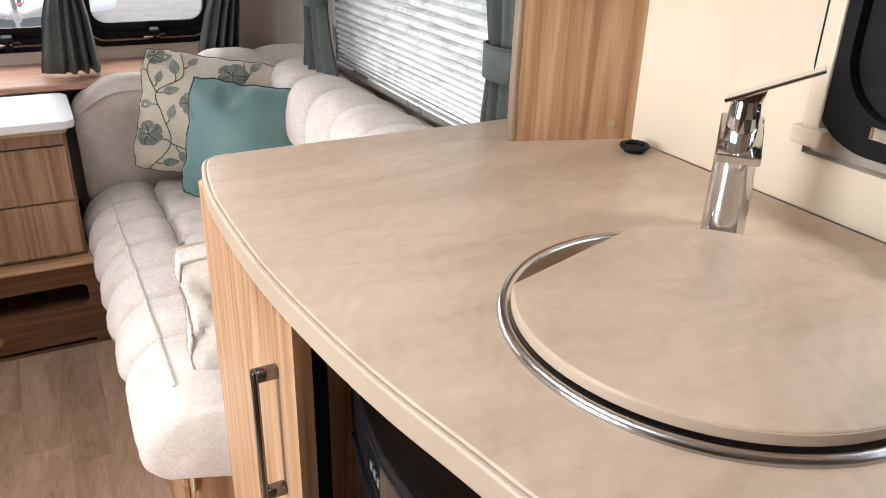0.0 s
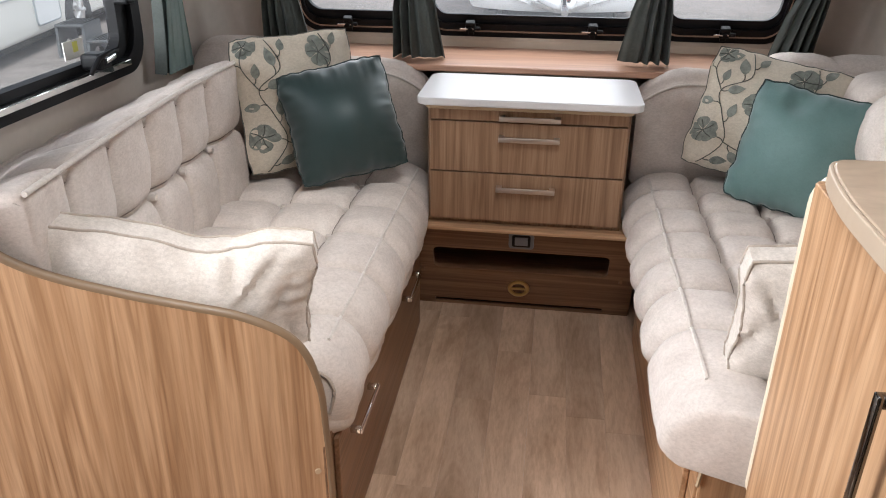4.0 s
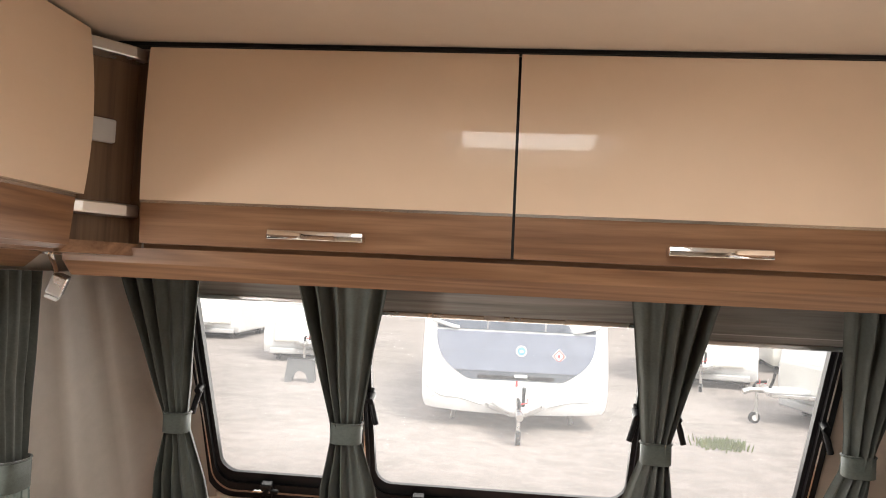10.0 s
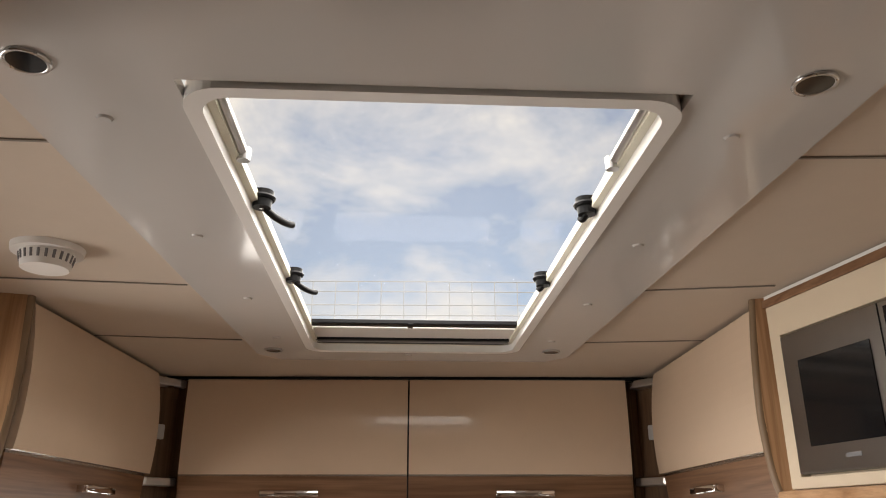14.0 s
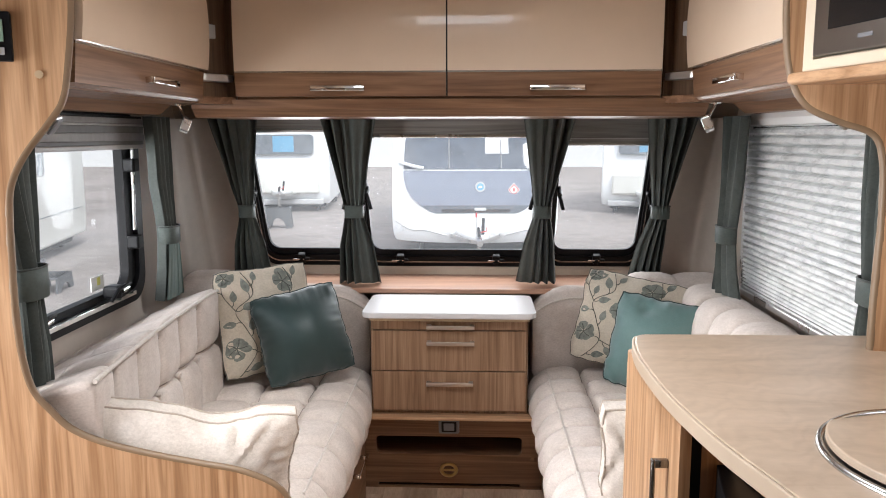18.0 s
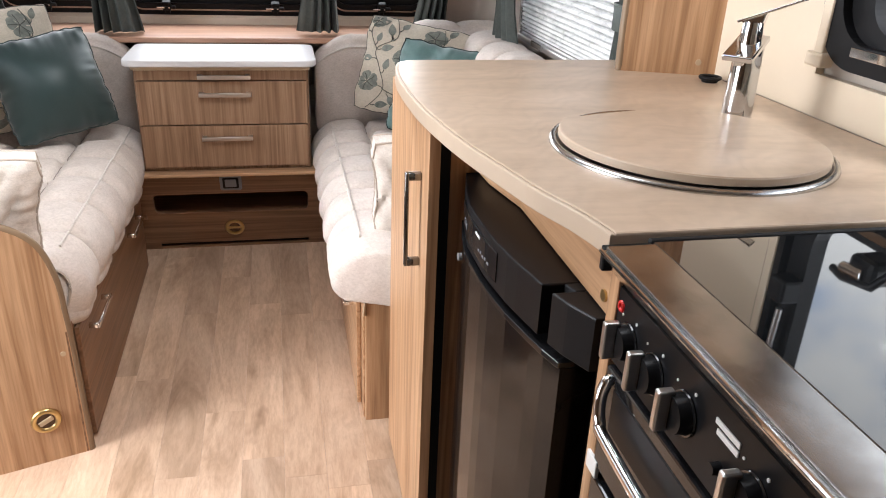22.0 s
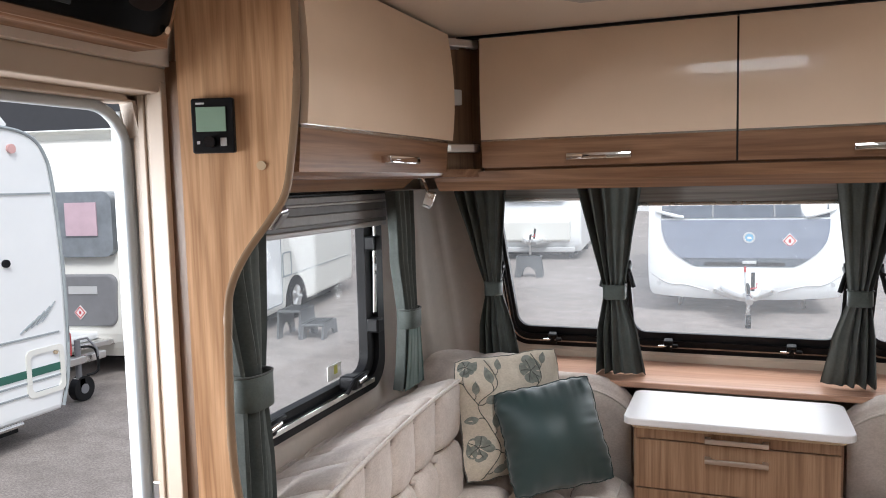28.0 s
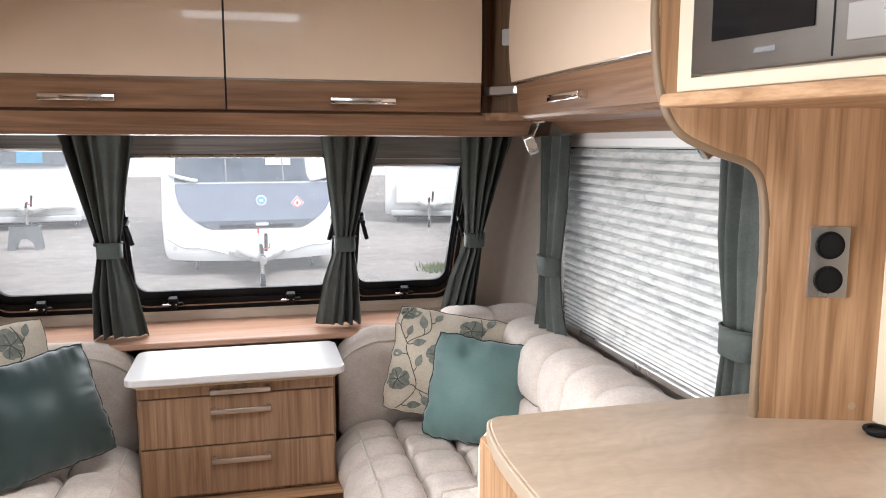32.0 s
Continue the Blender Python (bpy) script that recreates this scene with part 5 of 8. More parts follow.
# ---------------------------------------------------------------- curtains
def curtain(name, label, rows, side, folds=5, bulge=0.02, tie=None, seed=0, group="window curtains", lined=False):
    """A gathered curtain. rows: (z, a0, a1, b): at height z it spans a0 to a1 along its track at depth b. side: 'x' runs along x, 'y' along y."""
    rnd = random.Random(seed)
    c = thing(name, label, "curtain", (0, 0, 0), group)
    dense = []
    for (za, p0, p1, pb), (zb, q0, q1, qb) in zip(rows[:-1], rows[1:]):
        for i in range(8):
            t = i / 8
            s = t
            dense.append((za + (zb - za) * t, p0 + (q0 - p0) * s, p1 + (q1 - p1) * s, pb + (qb - pb) * t))
    dense.append(rows[-1])
    ph = rnd.random() * 6
    nu = folds * 14
    bm = bmesh.new()
    grid = []
    for z, a0, a1, b in dense:
        row = []
        w = abs(a1 - a0)
        for j in range(nu + 1):
            u = j / nu
            wob = 0.10 * math.sin(z * 7 + ph) + 0.05 * math.sin(z * 19 + ph * 2)
            f = math.sin(2 * math.pi * folds * (u + wob * 0.18 * math.sin(math.pi * u)) + ph)
            f = math.copysign(abs(f) ** 0.8, f)
            amp = bulge * (0.55 + 0.45 * math.sin(u * 5 + ph)) * (0.5 + min(1.0, w / 0.16) * 0.6)
            d = amp * f + 0.010 * math.cos(math.pi * (u - 0.5)) * 2 + 0.004 * noise.noise(Vector((u * 6 + seed, z * 5, 1.0)))
            along = a0 + (a1 - a0) * u + 0.003 * noise.noise(Vector((u * 9, z * 8, seed)))
            row.append((along, b, d, z))
        grid.append(row)

    def place(along, b, d, z):
        if side == "x":
            return along, b - d, z
        return b + (d if b < 0 else -d), along, z

    v = [[bm.verts.new(place(*q)) for q in row] for row in grid]
    back = [[bm.verts.new(place(q[0], q[1], q[2] - 0.0025, q[3])) for q in row] for row in grid]
    for g in (v, back):
        for i in range(len(grid) - 1):
            for j in range(nu):
                bm.faces.new((g[i][j], g[i][j + 1], g[i + 1][j + 1], g[i + 1][j]))
    for j in range(nu):
        bm.faces.new((v[-1][j], v[-1][j + 1], back[-1][j + 1], back[-1][j]))
    part("drape", bm, curtain_cloth, c, "", True)
    if tie:
        z, a0, a1, b, h = tie
        w = a1 - a0
        loop_n = 28
        bm = bmesh.new()
        rings = []
        for zz in (z - h / 2, z - h / 2 + 0.002, z + h / 2 - 0.002, z + h / 2):
            edge = 0.002 if zz in (z - h / 2, z + h / 2) else 0.0
            ring_pts = []
            for i in range(loop_n):
                a = 2 * math.pi * i / loop_n
                al = (a0 + a1) / 2 + (w / 2 + 0.002 - edge) * math.copysign(abs(math.cos(a)) ** 0.7, math.cos(a))
                dd = (0.030 - edge) * math.copysign(abs(math.sin(a)) ** 0.8, math.sin(a)) + 0.012
                ring_pts.append(bm.verts.new(place(al, b, dd, zz)))
            rings.append(ring_pts)
        for r0, r1 in zip(rings[:-1], rings[1:]):
            for i in range(loop_n):
                bm.faces.new((r0[i], r0[(i + 1) % loop_n], r1[(i + 1) % loop_n], r1[i]))
        part("tieback", bm, curtain_band_lit, c, "tieback band in curtain cloth lightened for its facing", True)
        # thin dark ring along the band's top edge
        cord = [(al, b, dd, z + h / 2 + 0.002) for al, dd in [((a0 + a1) / 2 + (w / 2 + 0.003) * math.cos(q), 0.012 + 0.031 * math.copysign(abs(math.sin(q)) ** 0.8, math.sin(q))) for q in np.linspace(0, 2 * math.pi, 25)[:-1]]]
        part("tie_cord", sweep([Vector(place(*q)) for q in cord], 0.0026, 6, closed=True), dark_piping, c, "dark line above the band", True)
        if lined:
            bm = bmesh.new()
            low = [row for row in grid if row[0][3] < z - h / 2 + 0.004]
            front = [[bm.verts.new(place(q[0], q[1], max(0.012, q[2] * 0.6) + 0.016, q[3])) for q in row] for row in low]
            rear = [[bm.verts.new(place(q[0], q[1], max(0.012, q[2] * 0.6) + 0.014, q[3])) for q in row] for row in low]
            for g in (front, rear):
                for i in range(len(low) - 1):
                    for j in range(nu):
                        bm.faces.new((g[i][j], g[i][j + 1], g[i + 1][j + 1], g[i + 1][j]))
            part("lining", bm, lining_satin, c, "shiny pale green satin lining", True)
    return c


def fy(z):
    return 3.50 - 0.36 * (z - 0.8)


for i, (t0, t1, m0, m1, b0, b1, zb) in enumerate(((-0.873, -0.696, -0.815, -0.758, -0.870, -0.715, 0.815), (-0.465, -0.269, -0.407, -0.336, -0.448, -0.283, 0.809),
                                                 (0.264, 0.453, 0.312, 0.377, 0.255, 0.413, 0.815), (0.702, 0.885, 0.754, 0.818, 0.690, 0.822, 0.825))):
    rows = [(1.455, t0, t1, fy(1.455)), (1.28, t0 + 0.55 * (m0 - t0), t1 + 0.55 * (m1 - t1), fy(1.28)), (1.13, m0, m1, fy(1.13)), (1.09, m0, m1, fy(1.09)), (0.97, m0 + 0.55 * (b0 - m0) - 0.004, m1 + 0.55 * (b1 - m1) + 0.004, fy(0.97)), (zb, b0, b1, fy(zb))]
    curtain("curtain", "grey-green gathered curtain with tieback at the front windows", rows, "x", 5, 0.034, (1.105, m0, m1, fy(1.105), 0.045), 3 + i, "front window curtains")
curtain("curtain", "dark grey-green gathered curtain beside the end panel", [(1.455, 2.05, 2.25, -0.955), (1.30, 2.06, 2.235, -0.95), (1.10, 2.085, 2.185, -0.925), (1.04, 2.085, 2.185, -0.925), (0.92, 2.07, 2.185, -0.915), (0.80, 2.06, 2.18, -0.91)], "y", 4, 0.030, (1.065, 2.085, 2.180, -0.925, 0.07), 21)
curtain("curtain", "grey-green gathered curtain at the side window corner", [(1.455, 2.90, 3.03, -0.955), (1.25, 2.905, 3.02, -0.95), (1.09, 2.915, 3.00, -0.935), (1.04, 2.915, 3.00, -0.935), (0.95, 2.91, 3.02, -0.94), (0.855, 2.905, 3.05, -0.95)], "y", 4, 0.028, (1.07, 2.915, 3.0, -0.935, 0.055), 25, lined=True)
curtain("curtain", "grey-green gathered curtain beside the pleated blind", [(1.455, 2.985, 3.135, 0.955), (1.25, 2.99, 3.12, 0.95), (1.09, 2.99, 3.085, 0.935), (1.04, 2.99, 3.085, 0.935), (0.95, 2.985, 3.10, 0.94), (0.86, 2.97, 3.14, 0.95)], "y", 4, 0.028, (1.065, 2.99, 3.085, 0.935, 0.055), 29)
curtain("curtain", "grey-green gathered curtain behind the kitchen panel", [(1.44, 2.09, 2.25, 0.985), (1.25, 2.09, 2.235, 0.98), (1.08, 2.085, 2.18, 0.965), (1.03, 2.085, 2.18, 0.965), (0.95, 2.085, 2.19, 0.965), (0.86, 2.08, 2.20, 0.965)], "y", 4, 0.022, (1.055, 2.085, 2.18, 0.965, 0.055), 33)

# ---------------------------------------------------------------- kitchen
ZW = 0.978
worktop_m = Mat("beige_swirled_laminate", 0.30, spec=0.45)
wv = worktop_m.coords((0.45, 1.3, 1), (0, 0, 0.5))
w1 = worktop_m.noise(wv, 5.0, 4, 0.55, 1.6)
w2 = worktop_m.noise(wv, 26.0, 6, 0.7, 1.2)
w3 = worktop_m.noise(wv, 300.0, 2, 0.6)
wc = worktop_m.ramp(w1, [(0.30, (0.38, 0.285, 0.20)), (0.50, (0.475, 0.365, 0.265)), (0.70, (0.55, 0.43, 0.325))])
wc = worktop_m.blend(wc, worktop_m.ramp(w2, [(0.35, (0.37, 0.28, 0.20)), (0.6, (0.56, 0.44, 0.335))]), 0.24)
w4 = worktop_m.node("ShaderNodeTexWave", Scale=15.0, Distortion=16.0, Detail=3.0)
w4.inputs["Detail Scale"].default_value = 1.1
worktop_m.link(worktop_m.coords((0.7, 0.5, 1), (0, 0, 1.1)), w4.inputs["Vector"])
wc = worktop_m.blend(wc, worktop_m.ramp(w4.outputs["Fac"], [(0.0, (0.90, 0.88, 0.86)), (0.6, (1.0, 1.0, 1.0)), (1.0, (1.06, 1.05, 1.04))]), 0.42, "MULTIPLY")
worktop_m.color(wc).bump(w3, 0.05, 0.0005).roughness(w2, 0.24, 0.38)
worktop_mat = worktop_m.m
edge_tan = plain("tan_edge_band", (0.47, 0.37, 0.275), 0.38)

EDGE = spline([(0.458, 2.066), (0.434, 2.060), (0.418, 2.036), (0.406, 1.97), (0.399, 1.88), (0.401, 1.71), (0.414, 1.57), (0.431, 1.46), (0.450, 1.375), (0.470, 1.285), (0.490, 1.225), (0.502, 1.175), (0.506, 1.148)], 5)
wt = thing("worktop", "beige swirl-patterned kitchen worktop with a curved front edge", "worktop", (0.7, 1.6, ZW))
outline = [(x + 0.0055, y) for x, y in EDGE] + [(1.042, 1.148), (1.042, 2.075), (0.9, 2.072), (0.60, 2.070)]
part("top", prism(outline, ZW - 0.028, ZW, "z", 0.003), worktop_mat, wt)
part("edge_strip", prism(EDGE + [(x + 0.006, y) for x, y in EDGE[::-1]], ZW - 0.027, ZW - 0.001, "z", 0.002), edge_tan, wt, "pale edge strip")
# shallow sink under its round lid
cx, cy, cr = 0.737, 1.424, 0.181
sink = thing("sink", "round steel sink rim under a worktop lid", "sink", (cx, cy, ZW))
def round_line(r, n=64):
    return [(cx + r * math.cos(2 * math.pi * i / n), cy + r * math.sin(2 * math.pi * i / n)) for i in range(n)]


part("rim", ring((cx, cy, ZW + 0.0005), cr + 0.006, 0.0062, seg=64), steel, sink, "polished steel rim", True)
part("inner_rim", frame_prism(round_line(cr + 0.004), round_line(cr - 0.026), ZW + 0.0005, ZW + 0.0030, "z"), plain("dull_steel", (0.42, 0.40, 0.38), 0.30, 1.0, vary=0.12), sink, "dull steel inner edge")
# no bowl is cut: a flat black disc paints its shaded inside
part("bowl_dark", prism(round_line(cr - 0.027, 48), ZW + 0.0004, ZW + 0.0016, "z"), black_plastic, sink, "flat black disc standing for the shaded bowl")
lid = thing("round_board", "round worktop-coloured cover board resting over the sink", "cover board", (cx, cy, ZW + 0.003))
pts = []
lr = cr - 0.001
for a in np.linspace(0, 360, 96, endpoint=False):
    rr = lr
    q = (a - 108 + 180) % 360 - 180
    if abs(q) < 35:
        rr = lr * math.cos(radians(35)) / math.cos(radians(q))
    pts.append((cx + rr * math.cos(radians(a)), cy + rr * math.sin(radians(a))))


def lid_lean(bm):
    for v in bm.verts:
        v.co.z += 0.0014 - 0.011 * ((v.co.x - cx) * 0.72 + (v.co.y - cy) * 0.69)
    return bm


part("board", lid_lean(prism(pts, ZW + 0.004, ZW + 0.016, "z", 0.002)), worktop_mat, lid)
part("edge_strip", lid_lean(prism([(cx + (x - cx) * 1.004, cy + (y - cy) * 1.004) for x, y in pts], ZW + 0.0048, ZW + 0.0148, "z", 0.001)), edge_tan, lid, "pale edge strip")

# chrome lowered in colour to hold the dark surroundings the tap reflects
dimmed_tap_chrome = plain("dimmed_tap_chrome", (0.70, 0.70, 0.71), 0.06, 1.0, vary=0.02, bump=0.0)
tap = thing("tap", "chrome mixer tap with a flat raised lever", "tap", (0.888, 1.571, ZW))
bx, by = 0.892, 1.566
d = Vector((-0.74, -0.67, 0)).normalized()
part("base_ring", tube((bx, by, ZW), (bx, by, ZW + 0.004), 0.0265, 0.0255, 28), dimmed_tap_chrome, tap, "", True)
part("body", tube((bx, by, ZW + 0.003), (bx - d.x * 0.004, by - d.y * 0.004, ZW + 0.116), 0.0235, 0.0215, 32), dimmed_tap_chrome, tap, "", True)
spm = Matrix.Translation((bx, by, ZW + 0.119)) @ Matrix.Rotation(math.atan2(d.y, d.x), 4, "Z") @ pose(0, 0, 0, 0, 17, 0)
part("spout", tilt(box(-0.026, -0.0225, -0.005, 0.058, 0.0225, 0.005, 0.0025, 3), spm), dimmed_tap_chrome, tap, "flat chrome spout plate")
part("aerator", tilt(tube((0.046, 0, -0.004), (0.046, 0, -0.013), 0.009, 0.008, 16), spm), dimmed_tap_chrome, tap, "", True)
part("collar", tube((bx, by, ZW + 0.114), (bx, by, ZW + 0.135), 0.0165, 0.0165, 28), dimmed_tap_chrome, tap, "", True)
part("cartridge", tube((bx, by, ZW + 0.135), (bx, by, ZW + 0.152), 0.0165, 0.0150, 28), dimmed_tap_chrome, tap, "", True)
lm = Matrix.Translation((bx, by, ZW + 0.160)) @ Matrix.Rotation(math.atan2(-0.76, 0.65), 4, "Z") @ pose(0, 0, 0, 0, -24, 0)
part("lever", tilt(box(-0.024, -0.012, -0.002, 0.074, 0.012, 0.002, 0.0012, 2), lm), chrome, tap, "flat chrome lever")
part("lever_foot", tilt(prism([(-0.014, -0.012), (0.010, -0.014), (0.020, -0.001), (-0.020, -0.001)], -0.009, 0.009, "y", 0.002), lm), chrome, tap)
pl = thing("drain_plug", "black rubber sink plug lying on the worktop", "plug", (1.0, 1.845, ZW))
part("disc", tube((1.003, 1.845, ZW), (1.003, 1.845, ZW + 0.007), 0.015, 0.017, 24), rubber, pl, "", True)
part("lip", ring((1.003, 1.845, ZW + 0.0085), 0.0185, 0.0036, seg=24), rubber, pl, "", True)

# cupboard under the worktop, with its tall door, plinth and fillers
cup = thing("kitchen_cupboard", "wood laminate kitchen cupboard with a long bar handle", "cupboard", (0.5, 1.85, 0))
part("carcass", box(0.454, 1.672, 0.0, 1.04, 2.062, ZW - 0.03), wood_z, cup)
part("side_board", box(0.450, 1.654, 0.0, 1.04, 1.671, ZW - 0.03, 0.001), wood_z, cup, "wood laminate side beside the fridge")
door = part("door", prism([(0.412, 1.628), (0.430, 1.628), (0.430, 2.066), (0.420, 2.066), (0.414, 2.058)], 0.045, ZW - 0.032, "z", 0.002), wood_z, cup)
dark_chrome = plain("dark_chrome", (0.22, 0.215, 0.21), 0.16, 1.0, vary=0.05, bump=0.0)
bar_handle(door, (0.412, 1.694, 0.69), (0.412, 1.694, 0.862), (-1, 0, 0), 0.028, 0.012, 0.007, dark_chrome, "dark chrome bar handle")
# solid black filler replaces the shade between door and carcass
part("hinge_gap", box(0.431, 1.640, 0.045, 0.4495, 2.06, ZW - 0.03), black_plastic, cup, "black filler standing for the shade behind the door")
back_panel = thing("padded_end_board", "cream rounded end board between kitchen and sofa", "panel", (0.6, 2.09, 0))
part("board", prism(rounded(0.420, 0.36, 1.04, 0.956, 0.05, 8), 2.079, 2.094, "y", 0.004), cream_panel, back_panel)
part("side_post", box(0.434, 2.072, 0.0, 0.60, 2.09, 0.36, 0.002), wood_z, back_panel)

# fridge
fr = thing("fridge", "black fridge with a curved top fascia under the worktop", "fridge", (0.7, 1.35, 0))
FRONT = [(1.650, 0.478), (1.60, 0.466), (1.55, 0.456), (1.50, 0.449), (1.40, 0.450), (1.322, 0.459), (1.237, 0.476), (1.195, 0.489), (1.155, 0.508)]


def fridge_x(y):
    """The bowed front of the fridge, seen from above."""
    return float(np.interp(-y, [-q[0] for q in FRONT], [q[1] for q in FRONT]))


def fridge_strip(z0, z1, ya, yb, back=0.04, proud=0.0, n=14, bevel=0.002):
    """An upright piece that follows the bowed front from ya to yb, back metres deep."""
    ys = [ya + (yb - ya) * i / n for i in range(n + 1)]
    pts = [(fridge_x(y) - proud, y) for y in ys] + [(fridge_x(y) - proud + back, y) for y in ys[::-1]]
    return prism(pts, z0, z1, "z", bevel)


fridge_satin = plain("black_satin_door", (0.008, 0.007, 0.007), 0.10, vary=0.1, bump=0.0, spec=0.2)
part("cabinet", prism([(0.530, 1.652), (0.545, 1.168), (1.04, 1.168), (1.04, 1.652)], 0.03, 0.870, "z"), black_plastic, fr)
dr = part("door", fridge_strip(0.075, 0.788, 1.635, 1.195, 0.045), fridge_satin, fr, "glossy black bowed fridge door")
part("door_trim", fridge_strip(0.788, 0.796, 1.635, 1.195, 0.04, 0.003, bevel=0.001), black_gloss, dr, "black top edge of the door")
part("door_seal", fridge_strip(0.08, 0.79, 1.60, 1.20, 0.03, -0.046), rubber, dr)
part("fascia", fridge_strip(0.806, 0.874, 1.650, 1.243, 0.10), black_plastic, fr, "black bowed control fascia")
part("fascia_end", fridge_strip(0.806, 0.874, 1.222, 1.157, 0.07), black_plastic, fr, "black end block of the fascia")
part("grip_recess", fridge_strip(0.806, 0.874, 1.243, 1.222, 0.06, -0.028, 3), rubber, fr, "recessed grip")
part("fascia_top", prism([(0.500, 1.650), (0.540, 1.168), (0.62, 1.168), (0.62, 1.650)], 0.860, 0.8735, "z"), black_plastic, fr)
strip = part("control_strip", fridge_strip(0.818, 0.862, 1.56, 1.36, 0.004, 0.0018), black_gloss, fr, "glossy black control strip")
part("display_mark", fridge_strip(0.851, 0.8545, 1.452, 1.430, 0.002, 0.0026, 3, 0.0), white_plastic, strip, "small white marking")
for i in range(5):
    part("display_mark", fridge_strip(0.832 + 0.002 * (i % 2), 0.8355 + 0.002 * (i % 2), 1.435 - 0.011 * i, 1.430 - 0.011 * i, 0.002, 0.0026, 2, 0.0), grey_plastic, strip, "grey symbols")
for i in range(3):
    part("display_mark", fridge_strip(0.834, 0.842, 1.535 - 0.012 * i, 1.528 - 0.012 * i, 0.002, 0.0026, 2, 0.0), grey_plastic, strip, "grey symbols")
part("fridge_button", tube((0.452, 1.545, 0.772), (0.446, 1.545, 0.772), 0.006, seg=12), grey_plastic, fr)
part("base_grille", fridge_strip(0.03, 0.070, 1.60, 1.20, 0.03, -0.02), rubber, fr)
solo("wood_wedge", prism([(0.497, 1.652), (0.500, 1.585), (0.520, 1.48), (0.521, 1.160), (0.56, 1.160), (0.56, 1.652)], 0.876, ZW - 0.029, "z"), wood_y, "wood laminate infill above the fridge", "panel")
solo("brass_cap", tube((0.5215, 1.172, 0.894), (0.5185, 1.172, 0.894), 0.007, seg=14), brass, "small brass screw cap", "screw cap")

# cooker
ck = thing("cooker", "black built-in cooker with grill, oven and glass hob lid", "cooker", (0.8, 0.85, 0))
CX, CY0, CY1 = 0.512, 0.50, 1.136
part("carcass", box(CX + 0.02, CY0, -0.06, 1.03, CY1, 0.935), black_plastic, ck)
fascia = part("control_fascia", prism([(CX, 0.848), (CX + 0.02, 0.848), (CX + 0.02, 0.932), (CX, 0.932)], CY0, CY1, "y", 0.001), black_plastic, ck, "black control fascia")
# strong colour variation in rim and plate imitates streaky reflections
part("steel_rim", prism([(CX + 0.002, 0.932), (CX - 0.024, 0.966), (CX - 0.026, 0.972), (CX + 0.032, 0.975), (CX + 0.032, 0.940), (CX + 0.02, 0.932)], CY0, CY1 - 0.012, "y", 0.0015), plain("polished_rim", (0.52, 0.51, 0.50), 0.14, 1.0, vary=0.3, scale=7), ck, "polished metal rim")
part("rim_plate", box(CX - 0.021, CY0, 0.9725, CX + 0.031, CY1 - 0.014, 0.9762, 0.001), plain("rim_reflection_steel", (0.46, 0.455, 0.45), 0.20, 1.0, vary=0.45, scale=11), ck, "steel top plate with reflections put into its colour")
part("rim_line", sweep([(CX - 0.0255, CY0, 0.9715), (CX - 0.0255, CY1 - 0.012, 0.9715)], 0.0018, 6), chrome, ck)
part("corner_cap", box(CX - 0.022, CY1 - 0.013, 0.948, CX + 0.03, CY1 - 0.004, 0.974, 0.002), black_plastic, ck)
lid_glass = plain("smoked_glass_lid", (0.008, 0.009, 0.010), 0.02, vary=0.05, bump=0.0, spec=1.0)
lid_glass.node_tree.nodes["Principled BSDF"].inputs["Coat Weight"].default_value = 1.0
part("hob_lid", box(CX + 0.032, CY0, 0.966, 1.03, CY1 - 0.006, 0.975, 0.0015), lid_glass, ck, "smoked glass hob lid")
part("lid_seal", box(CX + 0.03, CY1 - 0.006, 0.964, 1.03, CY1 + 0.002, 0.9765, 0.002), rubber, ck)
part("burner_ring", ring((0.75, 0.95, 0.9775), 0.06, 0.0012, seg=36), rubber, ck)
for y, big in ((1.088, 1), (1.032, 1), (0.972, 1), (0.868, 1), (0.81, 1), (0.752, 1)):
    k = part("knob", tube((CX + 0.001, y, 0.886), (CX - 0.013, y, 0.886), 0.0190, 0.0168, 24), black_plastic, ck, "black control knob", True)
    part("collar", ring((CX - 0.001, y, 0.886), 0.0195, 0.0016, (-1, 0, 0), 24, 6), black_gloss, k, "", True)
    part("mark", tube((CX - 0.001, y + 0.018, 0.908), (CX + 0.0005, y + 0.018, 0.908), 0.0014, seg=8), white_plastic, fascia)
    part("grip", box(CX - 0.025, y + 0.0030, 0.866, CX - 0.009, y + 0.0115, 0.907, 0.002), satin_metal, k, "silver grip")
    part("dot", tube((CX - 0.001, y - 0.012, 0.913), (CX + 0.0005, y - 0.012, 0.913), 0.0018, seg=8), white_plastic, fascia)
part("indicator_lamp", ring((CX - 0.0005, 1.112, 0.914), 0.0045, 0.002, (-1, 0, 0), 16, 6), plain("red_ring", (0.6, 0.02, 0.02), 0.3), fascia, "red indicator ring", True)
part("igniter", tube((CX + 0.001, 0.912, 0.877), (CX - 0.008, 0.912, 0.877), 0.006, 0.005, 16), black_plastic, ck)
for z, l in ((0.913, 0.034), (0.905, 0.030)):
    part("brand_bar", box(CX - 0.0012, 0.893, z - 0.0025, CX + 0.001, 0.893 + l, z + 0.0025), white_plastic, fascia, "pale brand marking")
